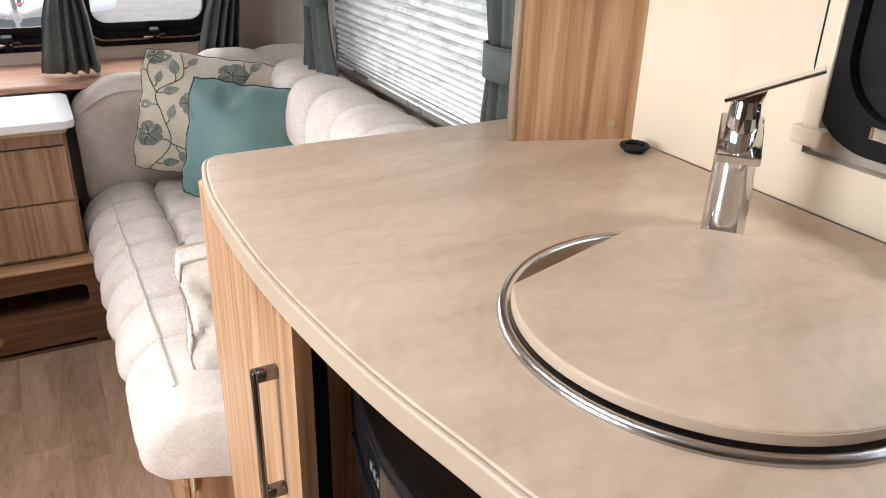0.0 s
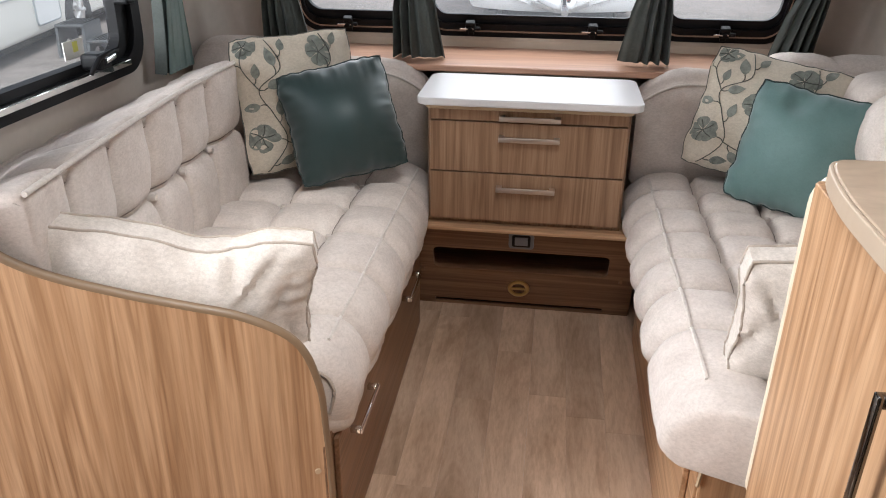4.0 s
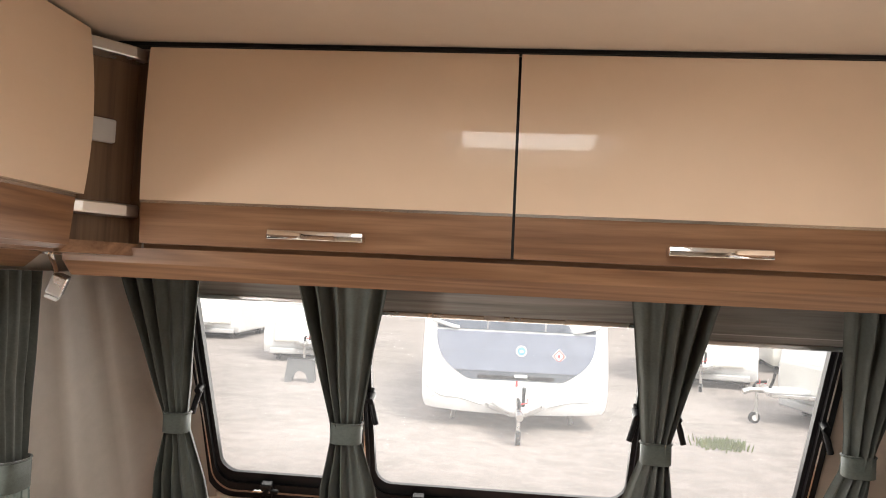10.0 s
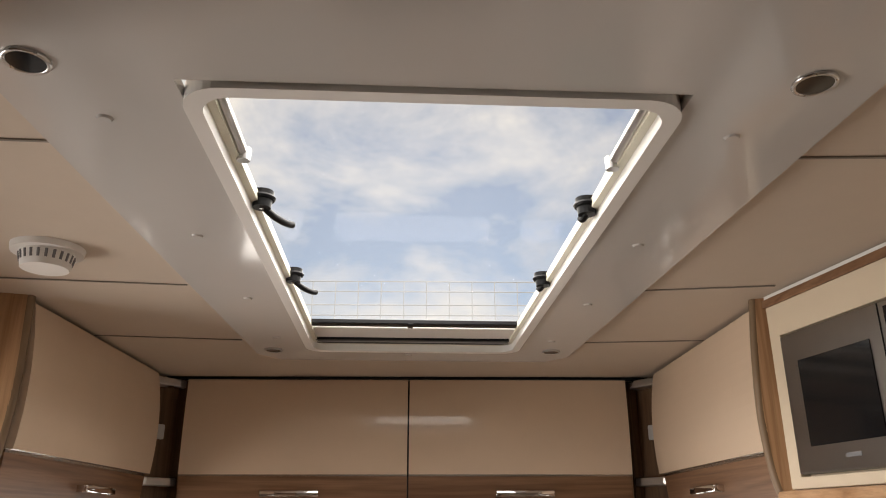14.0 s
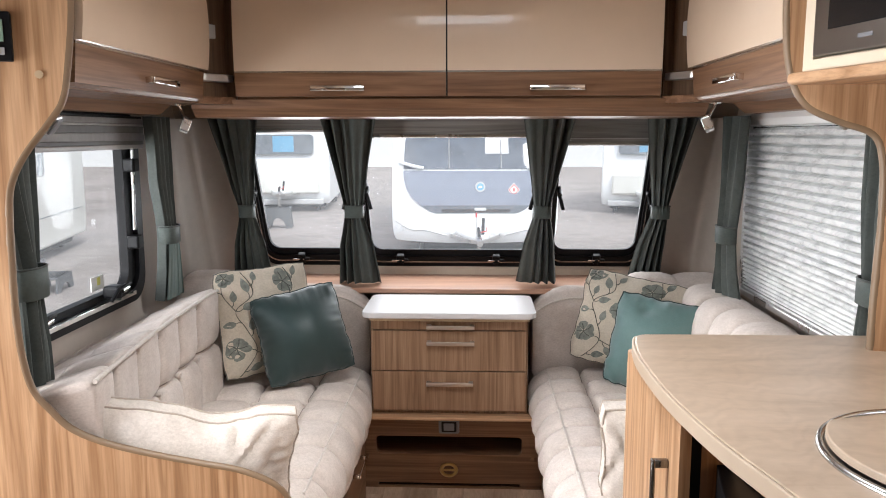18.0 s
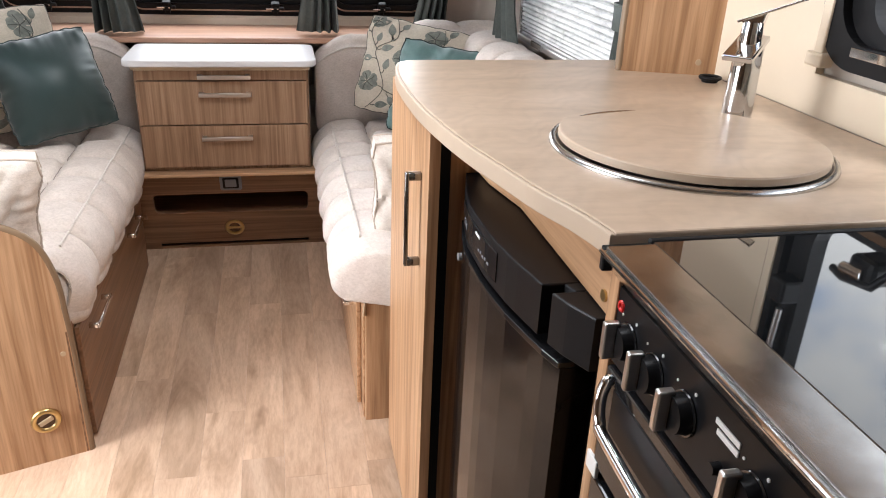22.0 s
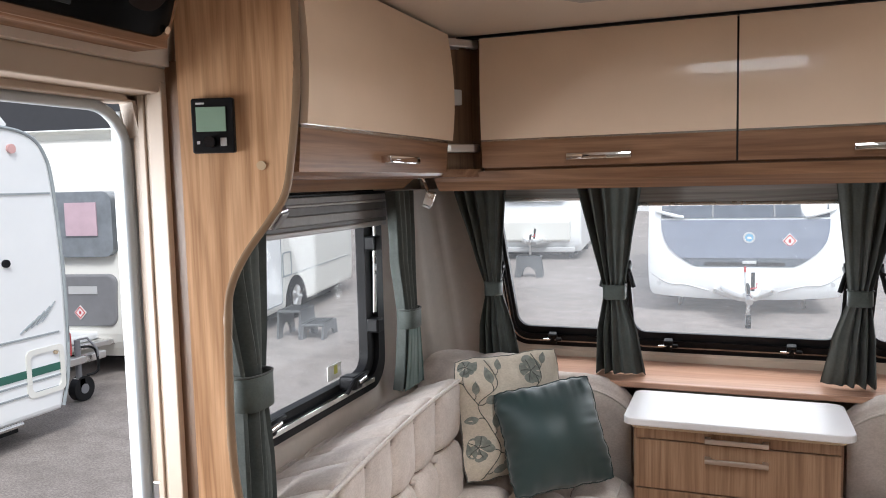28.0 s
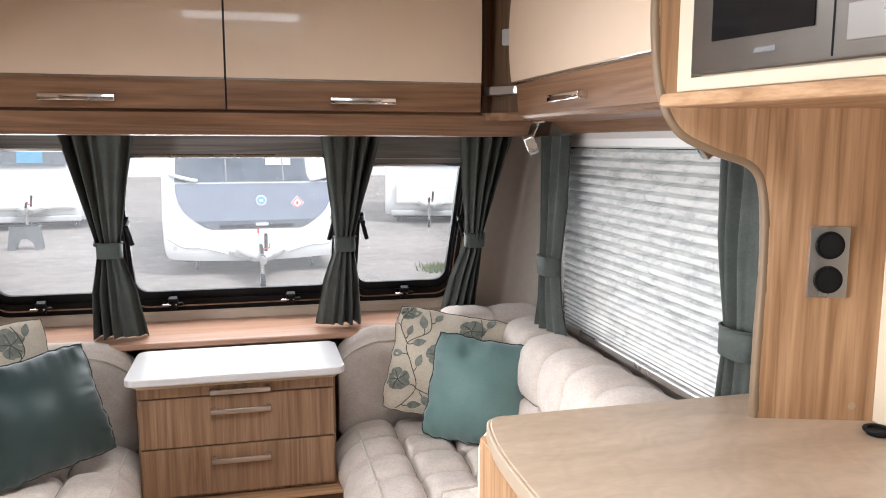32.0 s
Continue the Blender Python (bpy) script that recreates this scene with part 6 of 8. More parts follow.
for z0, z1, zh in ((0.715, 0.843, 0.788), (0.10, 0.700, 0.618)):
    d = part("door", box(CX - 0.004, CY0, z0, CX + 0.018, CY1 - 0.018, z1, 0.003), black_gloss, ck, "glossy black oven door")
    # thin black plate painted as the shade of the handle's hollow
    part("recess", box(CX - 0.0052, CY0 + 0.03, zh - 0.012, CX - 0.003, CY1 - 0.042, zh + 0.040, 0.001), black_plastic, d, "matt black plate standing for the shaded hollow behind the handle")
    bow_line = [(CX - 0.004, CY1 - 0.034, zh + 0.046), (CX - 0.010, CY1 - 0.036, zh + 0.044), (CX - 0.017, CY1 - 0.041, zh + 0.030), (CX - 0.020, CY1 - 0.052, zh + 0.008), (CX - 0.022, CY1 - 0.085, zh), (CX - 0.024, (CY0 + CY1) / 2, zh - 0.003),
                (CX - 0.022, CY0 + 0.085, zh), (CX - 0.020, CY0 + 0.052, zh + 0.008), (CX - 0.017, CY0 + 0.041, zh + 0.030), (CX - 0.010, CY0 + 0.036, zh + 0.044), (CX - 0.004, CY0 + 0.034, zh + 0.046)]
    bm = sweep(spline(bow_line, 8), 0.0066, 12)
    part("handle", bm, chrome, d, "bowed chrome door handle", True)
part("label_plate", box(CX - 0.0055, CY1 - 0.030, 0.700, CX - 0.0005, CY1 - 0.004, 0.722, 0.001), white_plastic, ck, "small white label")
part("side_strip", box(CX - 0.002, CY1 - 0.015, 0.10, CX + 0.02, CY1 + 0.006, 0.94, 0.001), wood_z, ck)

# cream splash wall, blind rail and the kitchen window already set in the wall
solo("splash_wall", box(1.043, 1.60, ZW, 1.058, 1.93, 1.49), cream_panel, "cream panel on the kitchen wall", "wall", kind="structure")
solo("splash_wall_low", box(1.043, 0.45, ZW, 1.058, 1.60, 1.045), cream_panel, "cream panel under the kitchen window", "wall", kind="structure")
rail = thing("blind_rail", "cream upright blind rail beside the kitchen window", "blind rail", (1.03, 1.58, 1.05))
part("channel", box(1.026, 1.574, 1.072, 1.043, 1.596, 1.49, 0.003), cream_panel, rail)
part("foot", box(1.018, 1.562, 1.060, 1.043, 1.604, 1.082, 0.004), cream_panel, rail)

# slanted panel with sockets
RS = -0.32


def ry(x):
    return 1.96 + RS * (x - 0.85)


def slant_panel(outline, thick, slope, x_ref):
    """A board cut to an outline in x and z, standing on a slant across the room."""
    bm = prism(outline, 0.0, thick, "y")
    for v in bm.verts:
        v.co.y += 1.96 + slope * (v.co.x - x_ref)
    return bm


RP = spline([(0.866, ZW), (0.866, 1.10), (0.868, 1.25), (0.862, 1.35), (0.842, 1.398), (0.783, 1.423), (0.728, 1.455), (0.699, 1.52), (0.688, 1.62), (0.690, 1.74), (0.700, ZC)], 6)
pr = thing("end_panel", "wood laminate kitchen end panel with a curved edge and sockets", "panel", (0.95, 1.93, ZW))
part("board", slant_panel(RP + [(1.055, ZC), (1.055, ZW)], 0.018, RS, 0.85), wood_z, pr)
# same darkened brown for the shadow on this panel's edge
part("edge_band", sweep([(x, ry(x) + 0.009, z) for x, z in RP], 0.0095, 8), bpy.data.materials["edge_band"], pr, "rounded edge band in brown darkened for shade", True)
sm = Matrix.Translation((0.957, ry(0.957), 1.243)) @ Matrix.Rotation(math.atan(RS), 4, "Z")
pl2 = part("socket_plate", tilt(prism(rounded(-0.031, -0.058, 0.031, 0.058, 0.003), -0.006, 0.0, "y", 0.001), sm), satin_metal, pr, "satin metal double socket plate")
for dz in (-0.028, 0.028):
    o = part("socket", tilt(tube((0, -0.005, dz), (0, -0.010, dz), 0.023, 0.022, 28), sm), black_plastic, pl2, "round black socket", True)
    part("socket_well", tilt(tube((0, -0.0095, dz), (0, -0.011, dz), 0.017, seg=24), sm), rubber, o)
for dz in (-0.28, 0.24):
    part("screw_cap", tilt(tube((0.055, 0.001, dz + 0.04), (0.055, -0.002, dz + 0.04), 0.006, seg=12), sm), edge_wood, pr)

# microwave locker
mwl = thing("microwave_locker", "cream wall locker housing a steel microwave oven", "wall cupboard", (0.9, 1.75, 1.5))
MA, MB = Vector((0.708, 1.985)), Vector((0.805, 1.50))
mt = (MB - MA).normalized()
mn = Vector((mt.y, -mt.x))
if mn.x > 0:
    mn = -mn


def on_face(s, d):
    p = MA + mt * s + mn * d
    return (p.x, p.y)


def face_box(s0, s1, d0, d1, z0, z1, bevel=0.0):
    return prism([on_face(s0, d0), on_face(s1, d0), on_face(s1, d1), on_face(s0, d1)], z0, z1, "z", bevel)


part("carcass", prism([on_face(0.0, -0.02), on_face(0.98, -0.02), (1.055, 1.02), (1.055, 1.93)], 1.512, ZC - 0.004, "z"), cream_panel, mwl)
part("frame_left", face_box(0.0, 0.030, -0.02, 0.0, 1.512, 1.846, 0.001), cream_panel, mwl)
part("frame_bottom", face_box(0.030, 0.379, -0.02, 0.0, 1.512, 1.532, 0.001), cream_panel, mwl)
part("frame_top", face_box(0.030, 0.379, -0.02, 0.0, 1.786, 1.846, 0.001), cream_panel, mwl)
part("frame_right", face_box(0.379, 0.392, -0.02, 0.0, 1.512, 1.846, 0.001), cream_panel, mwl)
part("locker_door", face_box(0.396, 0.95, -0.02, 0.0, 1.512, 1.846, 0.002), cream_gloss, mwl)
part("cornice", face_box(-0.005, 0.95, -0.02, 0.004, 1.846, 1.862, 0.002), walnut_y, mwl)
part("top_rail", face_box(-0.005, 0.95, -0.02, -0.002, 1.862, ZC - 0.002), white_plastic, mwl)
part("under_shelf", prism([on_face(-0.012, 0.022), on_face(0.95, 0.022), (1.055, 1.0), (1.055, 1.93)], 1.488, 1.510, "z", 0.006), wood_y, mwl, "rounded wood shelf under the microwave")
mw = thing("microwave", "brushed steel microwave oven with a black window", "microwave", (0.85, 1.75, 1.53))
part("front", face_box(0.034, 0.375, -0.018, 0.004, 1.536, 1.782, 0.003), plain("dark_brushed_steel", (0.36, 0.34, 0.32), 0.30, 1.0, vary=0.1), mw, "brushed steel front")
part("window", face_box(0.075, 0.250, 0.004, 0.006, 1.580, 1.730, 0.001), black_gloss, mw, "black glass window")
part("control_panel", face_box(0.290, 0.352, 0.004, 0.006, 1.698, 1.772, 0.0005), black_gloss, mw, "black display panel")
part("door_gap", face_box(0.276, 0.2785, 0.004, 0.0048, 1.54, 1.78), black_plastic, mw)
part("knob", tilt(tube((0, 0, 0), (0, -0.012, 0), 0.010, seg=18), Matrix.Translation((*on_face(0.338, 0.006), 1.712)) @ Matrix.Rotation(math.atan2(mt.y, mt.x), 4, "Z")), chrome, mw, "", True)
for i in range(4):
    for j in range(3):
        part("button", face_box(0.296 + j * 0.021, 0.311 + j * 0.021, 0.004, 0.0055, (1.622, 1.638, 1.652, 1.684)[i], (1.622, 1.638, 1.652, 1.684)[i] + 0.005), light_grey_plastic, mw)
part("latch_button", face_box(0.298, 0.352, 0.004, 0.0065, 1.556, 1.600, 0.001), satin_metal, mw, "square door release button")
part("brand_bar", face_box(0.155, 0.190, 0.004, 0.0048, 1.556, 1.563), grey_plastic, mw, "dark brand marking")

# ---------------------------------------------------------------- door side
dfm = plain("beige_door_trim", (0.37, 0.295, 0.23), 0.45, vary=0.06)
dfm2 = plain("pale_door_seal", (0.34, 0.365, 0.375), 0.45)
df = thing("door_1", "entrance doorway with a ribbed beige frame and pale seal", "door frame", (-1.0, 1.6, 0), kind="structure")
for i, (xa, xb, proud) in enumerate(((-1.016, -0.999, 0.003), (-0.999, -0.985, 0.008), (-0.985, -0.972, 0.004), (-0.972, -0.940, 0.012))):
    part("jamb_rib", box(xa, 1.952 - proud, -0.06, xb, 2.0, 1.664, 0.002), dfm, df)
# dark board gives the gap between jamb and panel its shade
part("jamb_gap", box(-0.940, 1.953, -0.06, -0.9, 1.975, 1.70), walnut_z, df, "dark board standing for the shade beside the panel")
part("head_trim", box(-1.055, 1.20, 1.645, -0.945, 1.960, 1.690, 0.004), dfm, df)
part("head_lip", box(-1.055, 1.22, 1.632, -1.0, 1.945, 1.646, 0.003), dfm, df)
seal_pts = [(1.944, -0.03), (1.944, 1.545)] + [(1.864 + 0.08 * math.cos(radians(a)), 1.545 + 0.08 * math.sin(radians(a))) for a in (15, 30, 45, 60, 75, 90)] + [(1.25, 1.625)]
part("outer_reveal", box(-1.066, 1.947, -0.06, -1.040, 1.985, 1.62, 0.004), dfm2, df, "pale outer face of the door frame")
part("seal", sweep([(-1.030, y, z) for y, z in seal_pts], 0.011, 8), dfm2, df, "pale rubber door seal", True)
part("corner_fillet", prism([(1.95, 1.664), (1.85, 1.664), (1.90, 1.655), (1.935, 1.63), (1.95, 1.57)], -1.03, -1.0, "x"), dfm, df)
part("latch_plate", box(-1.012, 1.944, 0.86, -0.996, 1.953, 0.935, 0.002), chrome, df, "metal latch plate")
solo("over_door_board", box(-1.055, 0.6, 1.690, -0.93, 1.97, ZC), wall_mat, "beige board above the doorway", "wall", kind="structure")
rad = thing("radio_panel", "glossy black radio and speaker panel over the doorway", "radio", (-0.85, 1.5, 1.8))
rp_pts = rounded(0.95, 1.716, 1.862, 1.868, 0.03)


def lean_x(bm):
    for v in bm.verts:
        v.co.x += -0.86 + 0.35 * (v.co.z - 1.72)
    return bm


part("wood_frame", lean_x(prism(rounded(0.94, 1.700, 1.876, 1.870, 0.035), -0.03, 0.0, "x", 0.004)), walnut_y, rad)
part("wood_back", box(-0.95, 0.94, 1.704, -0.862, 1.87, 1.868), walnut_y, rad)
dim_print = plain("dim_grey_print", (0.030, 0.030, 0.032), 0.3, bump=0.0, spec=0.2)
piano_black = plain("piano_black", (0.004, 0.004, 0.004), 0.12, vary=0.1, bump=0.0, spec=0.12)
part("panel", lean_x(prism(rp_pts, 0.0, 0.006, "x", 0.002)), piano_black, rad, "glossy black panel")
part("speaker", lean_x(prism(rounded(1.748, 1.748, 1.842, 1.86, 0.04), 0.006, 0.010, "x", 0.002)), plain("speaker_cloth", (0.016, 0.011, 0.010), 0.6, spec=0.15), rad, "dark oval speaker")
part("screw", lean_x(tube((0.006, 1.853, 1.728), (0.012, 1.853, 1.728), 0.006, seg=12)), chrome, rad)
part("display", lean_x(prism(rounded(1.604, 1.764, 1.668, 1.79, 0.004), 0.006, 0.008, "x")), plain("dark_display", (0.012, 0.012, 0.014), 0.2, spec=0.2), rad)
for ya, za, la in ((1.622, 1.747, 0.034), (1.615, 1.731, 0.050)):
    part("brand_bar", lean_x(box(0.006, ya, za, 0.0075, ya + la, za + 0.008)), dim_print, rad, "dim grey lettering bar")
for ya, za in ((1.679, 1.752), (1.679, 1.776), (1.59, 1.752)):
    part("button", lean_x(prism(rounded(ya, za, ya + 0.012, za + 0.012, 0.002), 0.006, 0.0075, "x")), dim_print, rad)

dr = thing("dresser", "low wood dresser with a white top beside the doorway", "dresser", (-0.75, 1.3, 0))
part("top", prism(rounded(-1.05, 1.167, -0.506, 1.462, 0.038), 0.79, 0.816, "z", 0.003), white_top, dr, "white laminate top")
part("carcass", box(-1.05, 1.166, -0.06, -0.530, 1.445, 0.79), wood_z, dr)
part("rail", box(-0.530, 1.168, 0.735, -0.516, 1.445, 0.788, 0.001), wood_y, dr)
dd = part("door", box(-0.530, 1.168, 0.02, -0.512, 1.440, 0.728, 0.002), wood_z, dr)
bar_handle(dd, (-0.512, 1.408, 0.468), (-0.512, 1.408, 0.642), (1, 0, 0), 0.028, 0.012, 0.007)
tall = thing("tall_cupboard", "tall dark wood cupboard with a long chrome handle", "cupboard", (-0.7, 0.5, 0))
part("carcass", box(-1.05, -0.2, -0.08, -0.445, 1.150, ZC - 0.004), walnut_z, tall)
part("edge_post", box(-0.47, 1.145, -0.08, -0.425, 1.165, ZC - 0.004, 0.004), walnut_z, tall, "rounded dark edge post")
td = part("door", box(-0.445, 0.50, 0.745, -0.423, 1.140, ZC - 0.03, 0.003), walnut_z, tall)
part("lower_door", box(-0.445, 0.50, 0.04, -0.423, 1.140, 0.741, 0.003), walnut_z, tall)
bar_handle(td, (-0.423, 1.118, 1.165), (-0.423, 1.118, 1.352), (1, 0, 0), 0.030, 0.018, 0.009)

mt_ = thing("door_mat", "black ribbed rubber mat in the doorway", "mat")
part("tray", prism(rounded(-1.04, 1.47, -0.557, 2.04, 0.03), 0.002, 0.010, "z", 0.003), rubber, mt_)
part("rim", sweep([(x, y, 0.012) for x, y in rounded(-1.036, 1.474, -0.561, 2.036, 0.03)], 0.006, 6, closed=True), black_plastic, mt_, "", True)
for i in range(9):
    xx = -1.0 + i * 0.052
    part("rib", box(xx, 1.49, 0.009, xx + 0.040, 2.0, 0.0135, 0.0015), rubber, mt_)
part("stud", tube((-0.58, 2.012, 0.012), (-0.58, 2.012, 0.020), 0.006, seg=12), satin_metal, mt_)
mt_.matrix_world = FLOOR_TILT

# ---------------------------------------------------------------- ceiling fittings
cl = thing("rooflight_surround", "pale gloss ceiling panel around the rooflight", "ceiling panel", (0.035, 1.8, ZC))
x0, y0, x1, y1 = SKY_HOLE
# four gloss boards around the opening, the front ones with cut corners
def ob_l(y):
    return -0.394 + 0.037 * (y - 1.25)


def ob_r(y):
    return 0.473 - 0.028 * (y - 1.25)


for pts in ([(ob_l(2.436), 2.436), (ob_r(2.436), 2.436), (ob_r(2.49), 2.49), (ob_r(2.56) - 0.05, 2.56), (ob_l(2.56) + 0.05, 2.56), (ob_l(2.49), 2.49)],
            [(ob_l(1.22), 1.22), (x0 - 0.010, 1.22), (x0 - 0.010, 2.436), (ob_l(2.436), 2.436)],
            [(x1 + 0.010, 1.22), (ob_r(1.22), 1.22), (ob_r(2.436), 2.436), (x1 + 0.010, 2.436)],
            [(ob_l(0.62), 0.62), (ob_r(0.62), 0.62), (ob_r(1.22), 1.22), (ob_l(1.22), 1.22)]):
    part("board", prism(pts, ZC - 0.014, ZC - 0.001, "z"), ceiling_gloss, cl)
for xx, yy in ((-0.308, 1.30), (0.370, 1.305), (-0.296, 1.65), (0.370, 1.656), (-0.282, 1.985), (0.372, 1.993), (-0.275, 2.31), (0.362, 2.315), (0.03, 2.482)):
    part("screw_cap", tube((xx, yy, ZC - 0.014), (xx, yy, ZC - 0.0165), 0.009, 0.007, 14), ceiling_gloss, cl, "", True)
sl = thing("rooflight", "large clear rooflight with white frame and black catches", "rooflight", (0.035, 1.85, ZC))
ho = rounded(x0 - 0.012, y0 - 0.012, x1 + 0.012, y1 + 0.012, 0.045, 8)
hi = rounded(x0 + 0.006, y0 + 0.006, x1 - 0.006, y1 - 0.006, 0.035, 8)
part("frame", frame_prism(ho, hi, ZC - 0.020, ZC + 0.012, "z"), white_plastic, sl, "white rounded frame")
hi2 = rounded(x0 + 0.016, y0 + 0.016, x1 - 0.016, y1 - 0.016, 0.03, 8)
part("ivory_seal", frame_prism(hi, hi2, ZC - 0.004, ZC + 0.010, "z"), ivory_plastic, sl, "ivory seal strip")
g = part("dome", prism(rounded(x0 - 0.02, y0 - 0.02, x1 + 0.02, y1 + 0.02, 0.05, 8), ZC + 0.014, ZC + 0.018, "z"), roof_glass, sl, "clear acrylic dome")
g.visible_shadow = False
part("front_rail", box(x0 + 0.012, y1 - 0.150, ZC + 0.001, x1 - 0.012, y1 - 0.058, ZC + 0.012, 0.002), white_plastic, sl, "white blind rail")
part("fly_screen_bar", box(x0 + 0.012, y1 - 0.190, ZC + 0.002, x1 - 0.012, y1 - 0.160, ZC + 0.012, 0.002), black_plastic, sl, "black fly screen bar")
for i in range(3):
    part("blind_slat", box(x0 + 0.012, y1 - 0.056 + 0.015 * i, ZC - 0.004, x1 - 0.012, y1 - 0.044 + 0.015 * i, ZC + 0.012, 0.0008), (black_plastic, grey_plastic)[i % 2], sl, "dark slat of the rolled screen")
part("screen_pull", box(0.024, y1 - 0.195, ZC - 0.001, 0.036, y1 - 0.160, ZC + 0.003, 0.001), black_plastic, sl)
for k, xx in ((1, x0 + 0.020), (-1, x1 - 0.020)):
    for yy in (1.547, 1.889):
        c = part("catch", tube((xx, yy, ZC + 0.014), (xx, yy, ZC - 0.010), 0.0155, 0.0125, 18), black_plastic, sl, "black rooflight catch", True)
        part("collar", ring((xx, yy, ZC + 0.004), 0.0150, 0.0035, seg=18, sides=6), black_plastic, c, "", True)
        part("screw", tube((xx, yy, ZC - 0.010), (xx, yy, ZC - 0.0115), 0.003, seg=8), chrome, c)
        end = (0.034, 0.062) if k > 0 else (-0.006, 0.014)
        part("lever", sweep(spline([(xx, yy, ZC - 0.006), (xx + 0.35 * end[0], yy + 0.4 * end[1], ZC - 0.011), (xx + 0.75 * end[0], yy + 0.75 * end[1], ZC - 0.013), (xx + end[0], yy + end[1], ZC - 0.010)], 5), 0.0052, 8), black_plastic, c, "", True)
    stay = part("stay", tube((xx, 1.40, ZC + 0.004), (xx, 1.26, ZC + 0.006), 0.006, seg=10), satin_metal, sl, "metal stay", True)
    part("stay_knob", tube((xx, 1.41, ZC + 0.010), (xx, 1.41, ZC - 0.006), 0.009, 0.008, 14), satin_metal, stay, "", True)
TURN = Matrix.Translation((0.035, 1.9, 0)) @ pose(0, 0, 0, 0, 0, 2.1) @ Matrix.Translation((-0.035, -1.9, 0))
for ob_ in (cl, sl):
    ob_.matrix_world = TURN @ ob_.matrix_world
for xx, yy in ((-0.320, 2.425), (0.362, 2.437), (-0.315, 1.18), (0.43, 1.205)):
    dl = thing("downlight", "small recessed ceiling downlight with satin ring", "downlight", (xx, yy, ZC), "ceiling downlights")
    part("rim", ring((xx, yy, ZC - 0.0155), 0.0195, 0.0025, seg=24), satin_metal, dl, "", True)
    part("lens", tube((xx, yy, ZC - 0.017), (xx, yy, ZC - 0.013), 0.018, seg=20), black_gloss, dl)
sa = thing("smoke_alarm", "round white smoke alarm on the ceiling", "smoke alarm", (-0.55, 1.72, ZC))
sx, sy = -0.552, 1.735
part("base", tube((sx, sy, ZC), (sx, sy, ZC - 0.010), 0.056, 0.054, 32), white_plastic, sa, "", True)
part("dome", tube((sx, sy, ZC - 0.008), (sx, sy, ZC - 0.036), 0.042, 0.036, 32), white_plastic, sa, "", True)
for i in range(22):
    an = 2 * math.pi * i / 22
    part("slot", tube((sx + 0.0405 * math.cos(an), sy + 0.0405 * math.sin(an), ZC - 0.013), (sx + 0.0375 * math.cos(an), sy + 0.0375 * math.sin(an), ZC - 0.026), 0.0025, seg=6), grey_plastic, sa)
# seams of the ceiling boards
groove = plain("ceiling_seam", (0.25, 0.22, 0.19), 0.6)
for ya, yb, xa, xb in ((1.345, 1.365, -0.70, -0.380), (1.89, 1.93, -0.72, -0.388), (2.335, 2.378, -0.72, -0.388), (1.392, 1.384, 0.495, 0.72), (1.952, 1.916, 0.462, 0.70), (2.395, 2.366, 0.440, 0.72)):
    solo("ceiling_seam", prism([(xa, ya - 0.002), (xb, yb - 0.002), (xb, yb + 0.002), (xa, ya + 0.002)], ZC - 0.0025, ZC - 0.0005, "z"), groove, "thin seam between ceiling boards", "trim", kind="structure")
# black strip drawn in place of the shadow where lockers meet the ceiling
solo("ceiling_gap", box(-0.72, 2.862, ZC - 0.008, 0.72, 2.884, ZC - 0.001), black_plastic, "black strip standing for the shade above the front lockers", "trim", kind="structure")

# ---------------------------------------------------------------- outside
GZ = -0.45
ground_m = Mat("worn_asphalt", 0.92, spec=0.2)
gv = ground_m.coords()
g1 = ground_m.noise(gv, 0.35, 4, 0.6)
g2 = ground_m.noise(gv, 4.0, 10, 0.8)
g3 = ground_m.noise(gv, 60.0, 5, 0.75)
gc = ground_m.ramp(g1, [(0.38, (0.27, 0.235, 0.215)), (0.62, (0.37, 0.325, 0.30))])
gc = ground_m.blend(gc, ground_m.ramp(g2, [(0.38, (0.15, 0.137, 0.125)), (0.60, (0.42, 0.385, 0.355))]), 0.3)
gc = ground_m.blend(gc, ground_m.ramp(g3, [(0.42, (0.42, 0.42, 0.42)), (0.58, (1, 1, 1))]), 0.6, "MULTIPLY")
ground_m.color(gc).bump(g3, 0.6, 0.006)
bm = bmesh.new()
n = 40
grid = [[bm.verts.new(((-1 + 2 * i / n) ** 3 * 400, (-1 + 2 * j / n) ** 3 * 400, GZ)) for j in range(n + 1)] for i in range(n + 1)]
for i in range(n):
    for j in range(n):
        bm.faces.new((grid[i][j], grid[i + 1][j], grid[i + 1][j + 1], grid[i][j + 1]))
solo("ground", bm, ground_m.m, "worn grey asphalt of a caravan sales yard", "ground", kind="structure")

# grey lightened and blued to hold the sky reflected in the nose
van_grey = plain("grey_front_sky_tint", (0.17, 0.19, 0.24), 0.2, vary=0.1, bump=0.0)
# bluish mottling puts sky reflections into the dark acrylic
van_dark = plain("dark_acrylic_sky_tint", (0.09, 0.105, 0.13), 0.06, vary=0.35, bump=0.0)
van_light_window = plain("grey_window_acrylic", (0.22, 0.24, 0.26), 0.08, vary=0.2, bump=0.0)
van_cream = plain("cream_white_shell", (0.72, 0.71, 0.66), 0.3, vary=0.03, scale=2, bump=0.02)
van_green = plain("dark_green_stripe", (0.03, 0.12, 0.09), 0.4)
van_line = plain("grey_stripe", (0.30, 0.33, 0.34), 0.4)
van_gold = plain("gold_trim", (0.42, 0.33, 0.22), 0.35)
